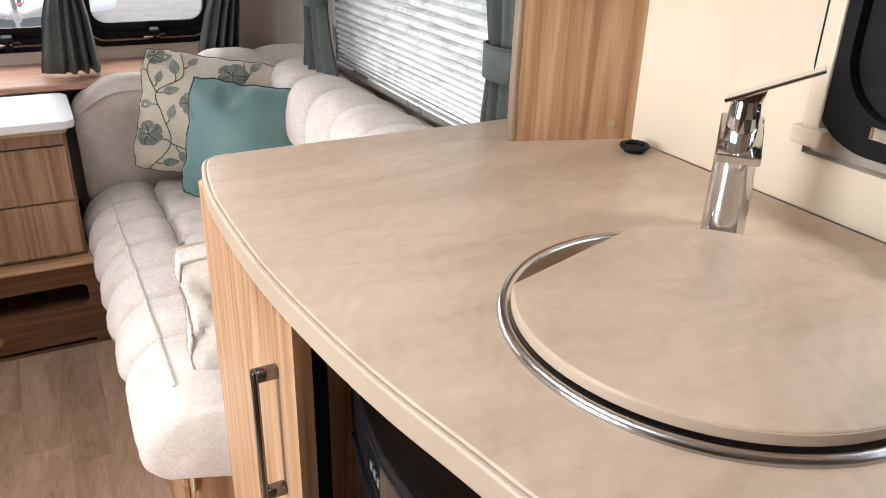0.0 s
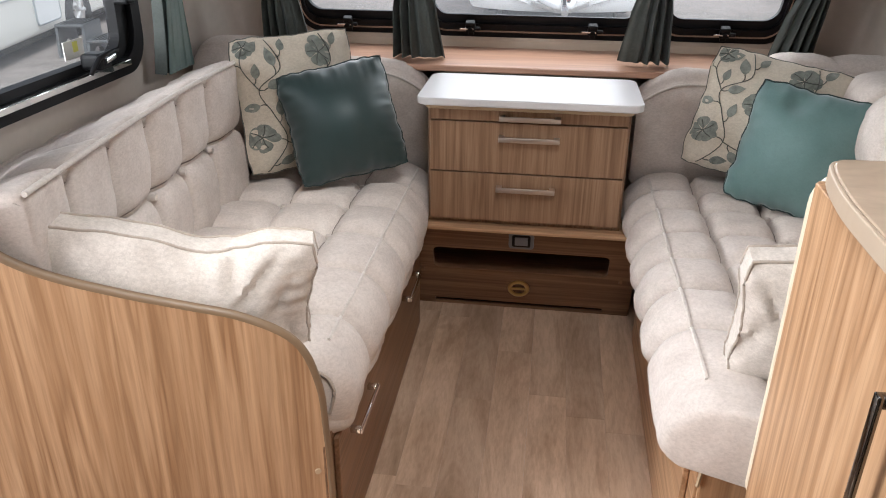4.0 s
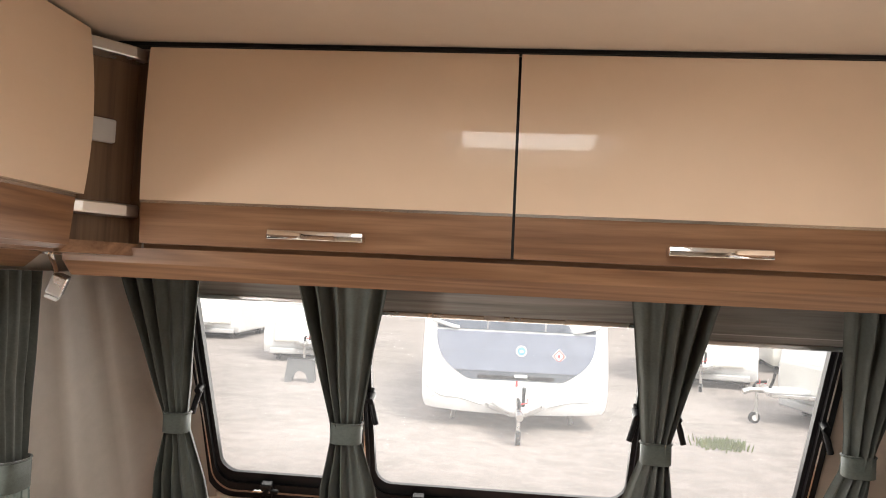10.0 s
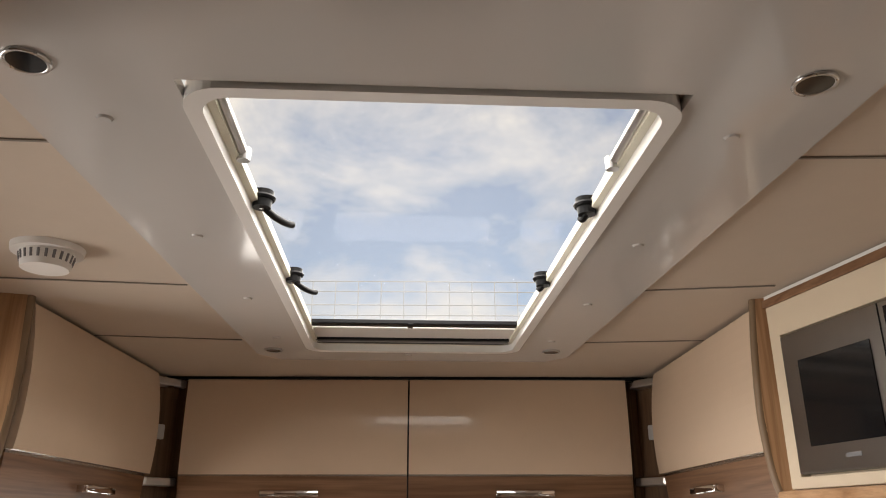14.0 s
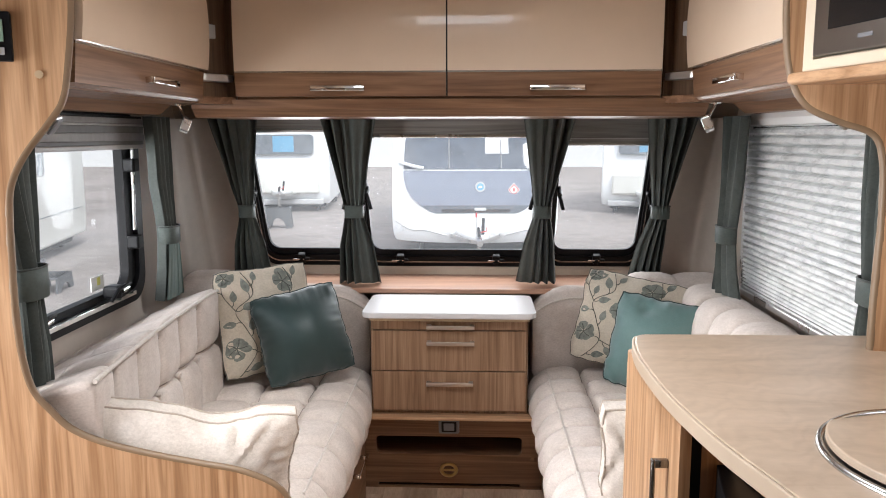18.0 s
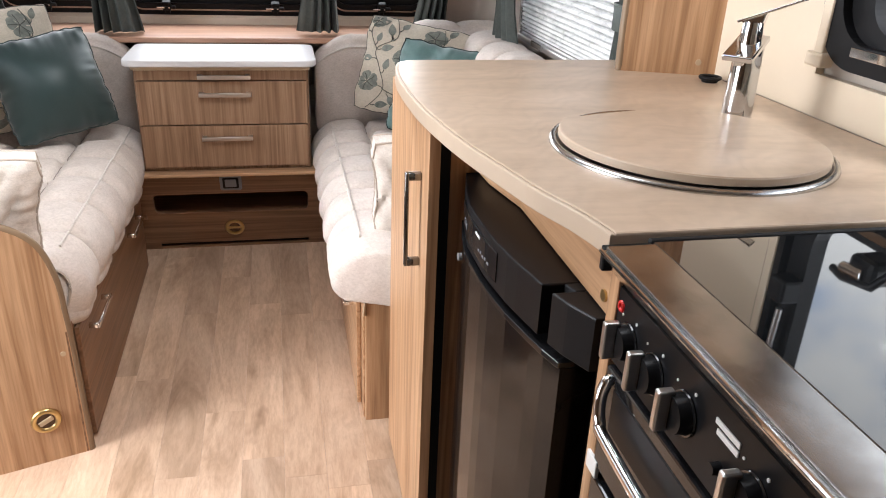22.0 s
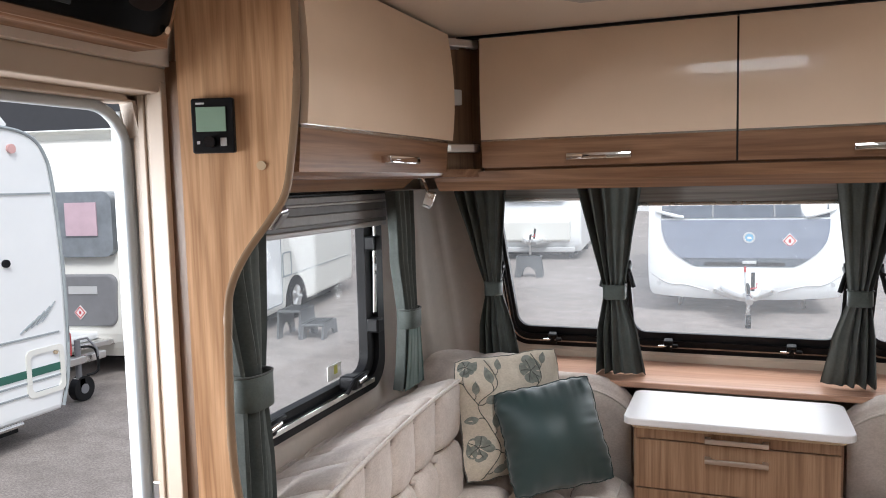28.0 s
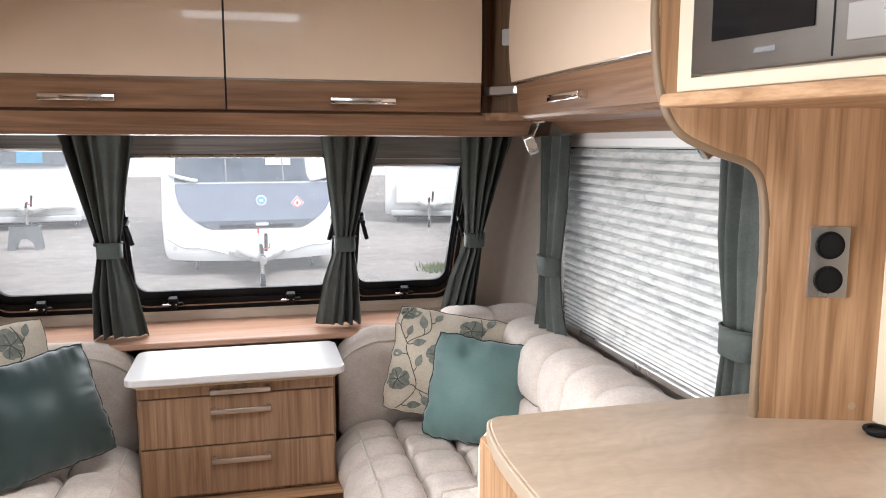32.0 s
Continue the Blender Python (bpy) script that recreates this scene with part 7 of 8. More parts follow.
van_red = plain("red_plastic", (0.5, 0.03, 0.03), 0.35)
van_orange = plain("orange_lens", (0.75, 0.22, 0.03), 0.3)
van_cyan = plain("cyan_stripe", (0.25, 0.5, 0.55), 0.4)
van_blue = plain("blue_window_film", (0.20, 0.42, 0.60), 0.2)


def shell(length, width, z0, z1, nose=0.35, tail=0.18, material=None, parent=None, upright=False):
    """A caravan body: nose at y = 0 facing -y, tail at y = length."""
    prof = [(0.10, z0), (0.0, z0 + 0.25), (0.02, z0 + 0.75), (nose * 0.6, z1 - 0.55), (nose + 0.1, z1 - 0.12), (nose + 0.5, z1), (length - tail - 0.3, z1), (length - tail * 0.6, z1 - 0.15), (length, z1 - 0.9), (length, z0 + 0.2), (length - 0.1, z0)]
    if upright:
        prof[6:] = [(length - 0.9, z1), (length - 0.50, z1 - 0.005), (length - 0.24, z1 - 0.05), (length - 0.11, z1 - 0.18), (length - 0.05, z1 - 0.42), (length, z1 - 1.1), (length - 0.005, z0 + 0.35), (length - 0.10, z0)]
    prof = spline(prof[:-1], 4) + [prof[-1]]
    return part("body", prism(prof, -width / 2, width / 2, "x", 0.05, 3), material or caravan_white, parent)


def hitch(parent, reach=1.2, z=0.0, tall=False):
    """Drawbar with its white cover, coupling head, hand brake and jockey wheel."""
    part("drawbar", prism([(-0.42, 0.1), (-0.10, -reach * 0.62), (0.10, -reach * 0.62), (0.42, 0.1)], z - 0.03, z + 0.03, "z", 0.01), satin_metal, parent, "galvanised drawbar")
    part("drawbar_cover", prism(spline([(-0.30, 0.05), (-0.27, -reach * 0.25), (-0.13, -reach * 0.66), (0.0, -reach * 0.72), (0.13, -reach * 0.66), (0.20, -reach * 0.25), (0.22, 0.05)], 4), z + 0.03, z + 0.11, "z", 0.03, 3), caravan_white, parent, "white drawbar cover")
    part("coupling", sweep([(0.0, -reach * 0.64, z + 0.07), (0.0, -reach * 0.90, z + 0.07), (0.0, -reach, z + 0.03)], 0.045, 10), satin_metal, parent, "", True)
    part("coupling_handle", sweep([(0.0, -reach * 0.86, z + 0.10), (0.0, -reach * 0.80, z + 0.19), (0.0, -reach * 0.66, z + 0.20)], 0.022, 8), black_plastic, parent, "", True)
    part("handbrake", sweep([(0.06, -reach * 0.66, z + 0.05), (0.07, -reach * 0.60, z + 0.20), (0.075, -reach * 0.57, z + 0.34)], 0.024, 8), black_plastic, parent, "black hand brake", True)
    rod = part("stay_rod", sweep([(-0.02, -reach * 0.68, z + 0.06), (-0.03, -reach * 0.66, z + (0.36 if tall else 0.16))], 0.012, 8), light_grey_plastic, parent, "", True)
    part("red_tip", tube((-0.03, -reach * 0.66, z + (0.36 if tall else 0.16)), (-0.03, -reach * 0.66, z + (0.43 if tall else 0.20)), 0.018, 0.012, 10), van_red, rod, "red tip", True)
    part("jockey_post", tube((0.0, -reach * 0.80, GZ + 0.14), (0.0, -reach * 0.80, z + 0.16), 0.026, seg=12), satin_metal, parent, "", True)
    part("jockey_crank", sweep([(0.0, -reach * 0.80, z + 0.16), (0.10, -reach * 0.80, z + 0.18), (0.10, -reach * 0.80, z + 0.24)], 0.010, 8), van_red, parent, "red crank", True)
    part("jockey_fork", box(-0.035, -reach * 0.80 - 0.02, GZ + 0.07, 0.035, -reach * 0.80 + 0.02, GZ + 0.17, 0.008), satin_metal, parent)
    w = part("jockey_wheel", tube((-0.030, -reach * 0.80 - 0.03, GZ + 0.085), (0.030, -reach * 0.80 - 0.03, GZ + 0.085), 0.085, seg=24), rubber, parent, "", True)
    part("rim", tube((-0.034, -reach * 0.80 - 0.03, GZ + 0.085), (0.034, -reach * 0.80 - 0.03, GZ + 0.085), 0.045, seg=20), light_grey_plastic, w, "", True)


def road_wheel(parent, x, y, r=0.30):
    w = part("wheel", tube((x - 0.09, y, GZ + r), (x + 0.09, y, GZ + r), r, seg=28), rubber, parent, "", True)
    part("rim", tube((x - 0.10, y, GZ + r), (x + 0.10, y, GZ + r), r * 0.62, seg=20), satin_metal, w, "", True)
    for i in range(5):
        a = i * 1.2566
        part("spoke", tube((x + 0.105, y, GZ + r), (x + 0.105, y + r * 0.55 * math.cos(a), GZ + r + r * 0.55 * math.sin(a)), 0.025, seg=6), light_grey_plastic, w)
    return w


# the caravan that faces the front windows
ca = thing("caravan", "white caravan with sky-tinted grey gloss nose facing the windows", "caravan", (0, 0, 0), "parked caravans")
NOSE = [(-0.20, 0.10), (-0.10, 0.03), (0.10, 0.0), (0.35, 0.02), (0.60, 0.08), (0.90, 0.20), (1.3, 0.42), (1.7, 0.72), (2.0, 1.05), (2.2, 1.45), (2.32, 2.0)]
HALF = [(-0.20, 1.21), (-0.14, 1.25), (0.0, 1.27), (0.3, 1.28), (1.6, 1.28), (2.0, 1.24), (2.2, 1.16), (2.32, 1.0)]


def nose_y(z, x=0.0):
    """The rounded front of the caravan at a height and a distance from its middle."""
    return float(np.interp(z, [q[0] for q in NOSE], [q[1] for q in NOSE])) + 0.17 * min(1.0, abs(x) / 1.28) ** 8


def facing_body():
    bm = bmesh.new()
    rows = []
    for z in np.concatenate([np.linspace(-0.20, 0.0, 6), np.linspace(0.1, 1.6, 16), np.linspace(1.7, 2.32, 10)]):
        hw = float(np.interp(z, [q[0] for q in HALF], [q[1] for q in HALF]))
        us = np.sin(np.linspace(-math.pi / 2, math.pi / 2, 31))
        row = [bm.verts.new((hw, 7.0, z))] + [bm.verts.new((hw * u, nose_y(z, hw * u), z - (0.05 * (1 - u * u) if z < -0.15 else 0.0))) for u in us[::-1]] + [bm.verts.new((-hw, 7.0, z))]
        rows.append(row)
    for r0, r1 in zip(rows[:-1], rows[1:]):
        for i in range(len(r0)):
            j = (i + 1) % len(r0)
            bm.faces.new((r0[i], r0[j], r1[j], r1[i]))
    bm.faces.new(rows[0][::-1])
    bm.faces.new(rows[-1])
    return bm


part("body", facing_body(), caravan_white, ca, "glossy white shell", True)


def nose_patch(name, outline, lift, material, label="", parent=None, rows=18):
    """A curved patch on the nose, outline gives (z, half width) from the bottom up."""
    bm = bmesh.new()
    vs = []
    us = np.linspace(-1, 1, 17)
    for z in np.linspace(outline[0][0], outline[-1][0], rows):
        hw = float(np.interp(z, [q[0] for q in outline], [q[1] for q in outline]))
        vs.append([bm.verts.new((hw * u, nose_y(z, hw * u) - lift, z)) for u in us] + [bm.verts.new((hw * u, nose_y(z, hw * u) + 0.02, z)) for u in (1, -1)])
    n = len(vs[0])
    for i in range(rows - 1):
        for j in range(n):
            bm.faces.new((vs[i][j], vs[i][(j + 1) % n], vs[i + 1][(j + 1) % n], vs[i + 1][j]))
    bm.faces.new(vs[0])
    bm.faces.new(vs[-1])
    return part(name, bm, material, parent or ca, label, True)


nose_patch("lower_grille", [(0.22, 0.62), (0.25, 0.70), (0.30, 0.78), (0.36, 0.86)], 0.010, van_dark, "dark lower nose strip")
nose_patch("grille_bar", [(0.235, 0.50), (0.25, 0.52), (0.285, 0.52)], 0.018, black_plastic, "black grille bar")
locker_door = nose_patch("locker_door", [(0.34, 0.83), (0.40, 0.91), (0.48, 0.99), (0.58, 1.05), (0.72, 1.09), (0.86, 1.10)], 0.022, van_grey, "grey gloss locker door with sky reflection in its colour")
nose_patch("front_window", [(0.885, 1.10), (1.3, 1.08), (1.75, 0.98), (1.85, 0.90)], 0.016, van_dark, "dark tinted front window")
for k in (-1, 1):
    part("window_bar", sweep([(k * 0.40, nose_y(q, 0.4) - 0.02, q) for q in np.linspace(0.89, 1.80, 8)], 0.012, 6), grey_plastic, ca)
    part("grab_handle", sweep(spline([(k * 1.17, nose_y(0.98, 1.17) - 0.03, 0.99), (k * 1.04, nose_y(0.95, 1.04) - 0.07, 0.955), (k * 0.88, nose_y(0.91, 0.88) - 0.06, 0.915), (k * 0.80, nose_y(0.90, 0.8) - 0.02, 0.90)], 4), 0.026, 8), caravan_white, ca, "white grab handle", True)
    part("corner_steady", sweep([(k * 0.8, 0.9, -0.2), (k * 0.85, 0.62, GZ + 0.03)], 0.03, 6), satin_metal, ca)
    part("lower_crease", sweep(spline([(k * 1.22, nose_y(0.06, 1.22) - 0.004, 0.10), (k * 1.0, nose_y(0.0, 1.0) - 0.004, -0.02), (k * 0.75, nose_y(-0.05, 0.75) - 0.004, -0.04), (k * 0.45, nose_y(-0.1, 0.45) - 0.004, -0.12)], 5), 0.012, 6), light_grey_plastic, ca, "", True)
    part("front_lamp", tube((k * 1.12, nose_y(-0.02, 1.12) - 0.012, -0.02), (k * 1.12, nose_y(-0.02, 1.12) + 0.03, -0.02), 0.030, seg=12), light_grey_plastic, ca, "round front marker lamp", True)
badge = part("badge_ring", tube((0.07, nose_y(0.62) - 0.02, 0.62), (0.07, nose_y(0.62) - 0.045, 0.62), 0.078, seg=28), light_grey_plastic, locker_door, "round silver badge", True)
part("badge_core", tube((0.07, nose_y(0.62) - 0.045, 0.62), (0.07, nose_y(0.62) - 0.050, 0.62), 0.054, seg=24), van_blue, badge)
part("badge_mark", box(0.045, nose_y(0.62) - 0.054, 0.605, 0.095, nose_y(0.62) - 0.049, 0.632, 0.004), white_plastic, badge)


def warning_diamond(parent, x, y, z, r):
    """A white hazard diamond with a thin red rim and a small red mark."""
    p = part("warning_sticker", tilt(prism([(0, -r), (r * 0.9, 0), (0, r), (-r * 0.9, 0)], -0.010, 0.0, "y"), Matrix.Translation((x, y, z))), white_plastic, parent, "white and red diamond sticker")
    o = [(0, -r * 0.86), (r * 0.77, 0), (0, r * 0.86), (-r * 0.77, 0)]
    i = [(0, -r * 0.68), (r * 0.61, 0), (0, r * 0.68), (-r * 0.61, 0)]
    part("rim", tilt(frame_prism(o, i, -0.013, -0.009, "y"), Matrix.Translation((x, y, z))), van_red, p)
    part("mark", tilt(box(-r * 0.14, -0.013, -r * 0.24, r * 0.14, -0.009, r * 0.22), Matrix.Translation((x, y, z))), van_red, p)


warning_diamond(locker_door, 0.58, nose_y(0.58, 0.58) - 0.026, 0.575, 0.105)
part("number_bar", box(-0.02, nose_y(0.29) - 0.035, 0.262, 0.16, nose_y(0.29) - 0.01, 0.305, 0.008), light_grey_plastic, ca)
part("window_notice", tilt(box(-0.18, -0.012, -0.15, 0.18, 0.0, 0.15), Matrix.Translation((0.34, nose_y(1.24, 0.3) - 0.012, 1.24)) @ pose(0, 0, 0, -29, 0, 0)), light_grey_plastic, ca, "pale notice in the window")
hitch(ca, 1.15, -0.12, True)
road_wheel(ca, -1.1, 3.8)
road_wheel(ca, 1.1, 3.8)
# black board serves as chassis and as the shadow beneath the body
part("axle_shadow_board", box(-1.0, 0.7, -0.32, 1.0, 6.6, -0.20), black_plastic, ca, "black board for the chassis and its shade")
ca.matrix_world = Matrix.Translation((0.10, 12.1, 0)) @ pose(0, 0, 0, 0, 0, 3)


def side_caravan(label, m, length, material, deco, top=2.15, upright=False):
    c = thing("caravan", label, "caravan", (0, 0, 0), "parked caravans")
    shell(length, 2.2, -0.25, top, 0.35, 0.18, material, c, upright)
    # chassis as a black board that also holds the underside's shade
    part("chassis", box(-0.95, 0.5, -0.36, 0.95, length - 0.4, -0.26), black_plastic, c, "black board for the chassis and its shade")
    deco(c, length)
    c.matrix_world = m
    return c


def far_nose(c, length):
    part("front_window", prism(rounded(-0.72, 0.95, 0.72, 1.42, 0.08), 0.0, 0.3, "y"), van_light_window, c, "grey front window")
    part("window_film", box(-0.25, -0.01, 1.0, 0.25, 0.25, 1.38), van_blue, c, "blue film in the window")
    part("locker", box(-0.85, -0.12, 0.0, 0.85, 0.10, 0.50, 0.05), van_cream, c, "pale front locker")
    for k in (-1, 1):
        part("steady", box(k * 0.8 - 0.05, 0.3, GZ + 0.02, k * 0.8 + 0.05, 0.45, -0.2), black_plastic, c)
        road_wheel(c, k * 0.95, 2.9)
    part("bumper", box(-0.95, -0.06, -0.27, 0.95, 0.06, -0.14, 0.03), light_grey_plastic, c, "grey bumper")
    hitch(c, 1.1, 0.0)


side_caravan("older white caravan seen nose-on across the yard", Matrix.Translation((-4.55, 19.0, 0)) @ pose(0, 0, 0, 0, 0, 6), 5.5, caravan_white, far_nose)
side_caravan("white caravan parked at the far edge of the yard", Matrix.Translation((-9.2, 24.0, 0)) @ pose(0, 0, 0, 0, 0, 4), 5.5, caravan_white, far_nose)
side_caravan("white caravan with chrome drawbar across the yard", Matrix.Translation((4.15, 18.6, 0)) @ pose(0, 0, 0, 0, 0, -16), 5.5, caravan_white, far_nose)
side_caravan("cream caravan behind the nearer ones", Matrix.Translation((8.0, 22.5, 0)) @ pose(0, 0, 0, 0, 0, -10), 5.8, van_cream, far_nose)


side_caravan("white caravan whose drawbar and jockey wheel reach into the yard", Matrix.Translation((4.75, 14.2, 0)) @ pose(0, 0, 0, 0, 0, -82), 5.6, caravan_white, far_nose)


def left_deco(c, length):
    """Side with the door at x = 1.1, nose at y = 0."""
    x = 1.1
    for ya, yb, za, zb in ((0.80, 1.52, 0.84, 1.30), (2.42, 2.72, 1.10, 1.5), (3.6, 4.5, 0.84, 1.3)):
        w = part("side_window", prism(rounded(ya, za, yb, zb, 0.09), x - 0.02, x + 0.02, "x"), van_light_window, c, "grey side window")
        part("window_frame", frame_prism(rounded(ya - 0.03, za - 0.03, yb + 0.03, zb + 0.03, 0.11), rounded(ya, za, yb, zb, 0.09), x, x + 0.028, "x"), grey_plastic, w)
    d = part("door", prism(rounded(2.25, -0.14, 2.92, 1.72, 0.06), x, x + 0.012, "x"), caravan_white, c, "white door")
    part("door_line", frame_prism(rounded(2.235, -0.155, 2.935, 1.735, 0.07), rounded(2.25, -0.14, 2.92, 1.72, 0.06), x, x + 0.018, "x"), van_line, d)
    part("door_lock", box(x + 0.01, 2.76, 0.84, x + 0.035, 2.83, 0.98, 0.01), grey_plastic, d)
    for i in range(7):
        s = i / 7
        y0, z0, h = 1.55 + 0.42 * s + 0.10 * s * s, 0.52 + 0.62 * s, 0.075
        part("stripe_dash", prism([(y0, z0), (y0 + 0.05, z0 + 0.01), (y0 + 0.13, z0 + h), (y0 + 0.07, z0 + h)], x, x + 0.006, "x"), van_line if i % 2 else van_cyan, c, "teal and grey stripe dash")
    part("side_line", sweep([(x + 0.002, q, w) for q, w in spline([(0.88, 0.34), (1.15, 0.37), (1.4, 0.45), (1.58, 0.56)], 5)], 0.009, 6), van_line, c, "grey swoosh line", True)
    for i in range(6):
        part("decal", box(x, 0.96 + 0.06 * i, 0.545, x + 0.004, 1.0 + 0.06 * i, 0.60 - 0.01 * (i % 2)), van_cyan, c, "pale brand decal")
    part("trim_line", box(x, 0.3, 0.20, x + 0.01, length - 0.3, 0.212), van_line, c)
    part("marker_lamp", box(x, 1.54, 0.26, x + 0.02, 1.61, 0.30, 0.004), van_orange, c, "orange marker lamp")
    part("access_flap", frame_prism(rounded(3.0, 0.2, 3.35, 0.55, 0.05), rounded(3.02, 0.22, 3.33, 0.53, 0.045), x, x + 0.012, "x"), van_line, c)
    part("wheel_arch", prism([(3.5 + 0.44 * math.cos(radians(a)), -0.24 + 0.42 * math.sin(radians(a))) for a in range(0, 181, 15)], x - 0.02, x + 0.012, "x"), rubber, c)
    road_wheel(c, 1.02, 3.5, 0.30)
    for xa, xb in ((-1.02, -0.55), (-0.46, 0.46), (0.55, 1.02)):
        w = part("front_window", prism(rounded(xa, 0.80, xb, 1.47, 0.10), -0.02, 0.5, "y"), van_light_window, c, "grey front window")
    part("notice", box(-0.05, -0.035, 1.02, 0.30, -0.022, 1.36), plain("notice_poster", (0.55, 0.40, 0.45), 0.5), c, "pale printed notice")
    l = part("locker_door", prism(rounded(-0.46, 0.08, 0.46, 0.62, 0.10), -0.03, 0.2, "y", 0.02), grey_plastic, c, "grey front locker door")
    warning_diamond(l, 0.06, -0.032, 0.23, 0.075)
    part("brand_bar", box(-0.06, -0.038, 0.42, 0.26, -0.03, 0.50), light_grey_plastic, l, "pale brand marking")
    part("swoosh", sweep([(q, -0.012, w) for q, w in spline([(0.56, 0.42), (0.75, 0.50), (1.05, 0.52)], 5)], 0.010, 6), van_cyan, c, "cyan swoosh line", True)
    part("bumper_lamp", box(1.0, -0.01, -0.05, 1.09, 0.08, 0.02, 0.01), van_gold, c, "front marker lamp")
    hitch(c, 0.9, -0.08)
    part("steady", tube((0.8, length - 0.5, GZ), (0.8, length - 0.9, -0.25), 0.03, seg=8), black_plastic, c)
    part("steady", tube((0.8, 0.7, GZ), (0.8, 1.2, -0.25), 0.03, seg=8), black_plastic, c)


side_caravan("white caravan with teal stripe dashes, grey locker and side door", Matrix.Translation((-6.376, 6.84, 0)) @ pose(0, 0, 0, 0, 0, 12), 6.6, van_cream, left_deco)


def door_deco(c, length):
    """The caravan outside the doorway; its long side runs along y at x = 1.1."""
    x = 1.1
    for ya, yb, za, zb, mat_, fr in ((4.55, 5.15, 0.84, 1.30, van_light_window, van_gold),):
        w = part("side_window", prism(rounded(ya, za, yb, zb, 0.10), x - 0.01, x + 0.02, "x"), mat_, c, "side window in a brown frame")
        part("window_frame", frame_prism(rounded(ya - 0.04, za - 0.04, yb + 0.04, zb + 0.04, 0.13), rounded(ya, za, yb, zb, 0.10), x, x + 0.03, "x"), van_gold, w)
    d = part("door", prism(rounded(5.43, -0.2, 6.05, 1.72, 0.10), x - 0.004, x + 0.008, "x"), caravan_white, c, "white stable door")
    part("door_trim", frame_prism(rounded(5.40, -0.23, 6.08, 1.75, 0.12), rounded(5.43, -0.2, 6.05, 1.72, 0.10), x, x + 0.022, "x"), van_gold, d, "gold door trim")
    part("door_split", box(x, 5.43, 0.60, x + 0.018, 6.05, 0.63), van_gold, d)
    part("door_window", prism(rounded(5.60, 1.0, 5.92, 1.62, 0.08), x, x + 0.018, "x"), van_dark, d, "dark door window")
    part("door_lock", tube((x, 5.56, 0.82), (x + 0.04, 5.56, 0.82), 0.055, seg=18), black_plastic, d, "black door lock", True)
    part("door_knob", tube((x, 5.53, 0.93), (x + 0.04, 5.53, 0.93), 0.03, seg=14), black_plastic, d, "", True)
    part("green_stripe", box(x, 0.4, 0.075, x + 0.006, 6.9, 0.135), van_green, c, "dark green stripe")
    for za in (0.37, 0.03, -0.06, 1.46):
        part("side_line", box(x, 0.3, za, x + 0.008, 6.9, za + 0.014), van_line, c)
    part("skirt_rail", tube((x + 0.02, 4.9, -0.25), (x + 0.02, 6.5, -0.25), 0.02, seg=8), steel, c, "polished rail", True)
    part("side_reflector", box(x, 5.27, -0.01, x + 0.02, 5.36, 0.035, 0.005), van_orange, c, "orange marker lamp")
    part("vent", box(x, 5.24, -0.19, x + 0.012, 5.33, -0.12), light_grey_plastic, c)
    part("vent", box(x, 5.36, -0.17, x + 0.012, 5.44, -0.10), light_grey_plastic, c)
    e = part("service_flap", frame_prism(rounded(6.58, -0.09, 6.93, 0.28, 0.05), rounded(6.62, -0.05, 6.89, 0.24, 0.04), x, x + 0.012, "x"), van_cream, c, "cream service flap")
    part("flap_lock", tube((x, 6.85, 0.22), (x + 0.02, 6.85, 0.22), 0.015, seg=10), van_gold, e)
    part("rivet", tube((x, 6.47, 0.96), (x + 0.02, 6.47, 0.96), 0.03, seg=14), black_plastic, c)
    part("top_lamp", tube((x, 6.58, 1.80), (x + 0.02, 6.58, 1.80), 0.035, seg=14), plain("faded_lamp_lens", (0.62, 0.36, 0.34), 0.3), c, "faded pink marker lamp")
    part("tail_lamp", box(x - 0.14, 6.97, 0.14, x - 0.03, 7.055, 0.34, 0.02), van_red, c, "red tail lamp")
    part("drawbar", box(0.44, 6.8, -0.10, 0.52, 7.95, -0.03, 0.01), satin_metal, c, "galvanised drawbar")
    part("jockey_post", tube((0.47, 7.66, GZ + 0.2), (0.47, 7.66, 0.12), 0.028, seg=12), grey_plastic, c, "", True)
    part("jockey_fork", box(0.43, 7.62, GZ + 0.10, 0.51, 7.70, GZ + 0.22, 0.01), satin_metal, c)
    part("jockey_crank", sweep([(0.47, 7.66, 0.12), (0.53, 7.72, 0.13), (0.58, 7.78, 0.02), (0.58, 7.79, -0.05)], 0.010, 8), grey_plastic, c, "grey crank handle", True)
    part("jockey_cable", sweep(spline([(0.47, 7.68, 0.05), (0.55, 7.78, 0.02), (0.56, 7.80, -0.18), (0.50, 7.72, -0.22)], 5), 0.012, 6), rubber, c, "black cable loop", True)
    w = part("jockey_wheel", tube((0.43, 7.68, GZ + 0.115), (0.51, 7.68, GZ + 0.115), 0.115, seg=24), rubber, c, "", True)
    part("rim", tube((0.425, 7.68, GZ + 0.115), (0.515, 7.68, GZ + 0.115), 0.045, seg=20), grey_plastic, w, "", True)
    part("end_bead", sweep([(x + 0.002, *q) for q in spline([(6.90, -0.22), (6.975, 0.12), (6.98, 0.86), (6.93, 1.54), (6.87, 1.77), (6.75, 1.90), (6.50, 1.955), (6.0, 1.96), (5.0, 1.96)], 4)], 0.014, 6), van_line, c, "grey edge bead", True)
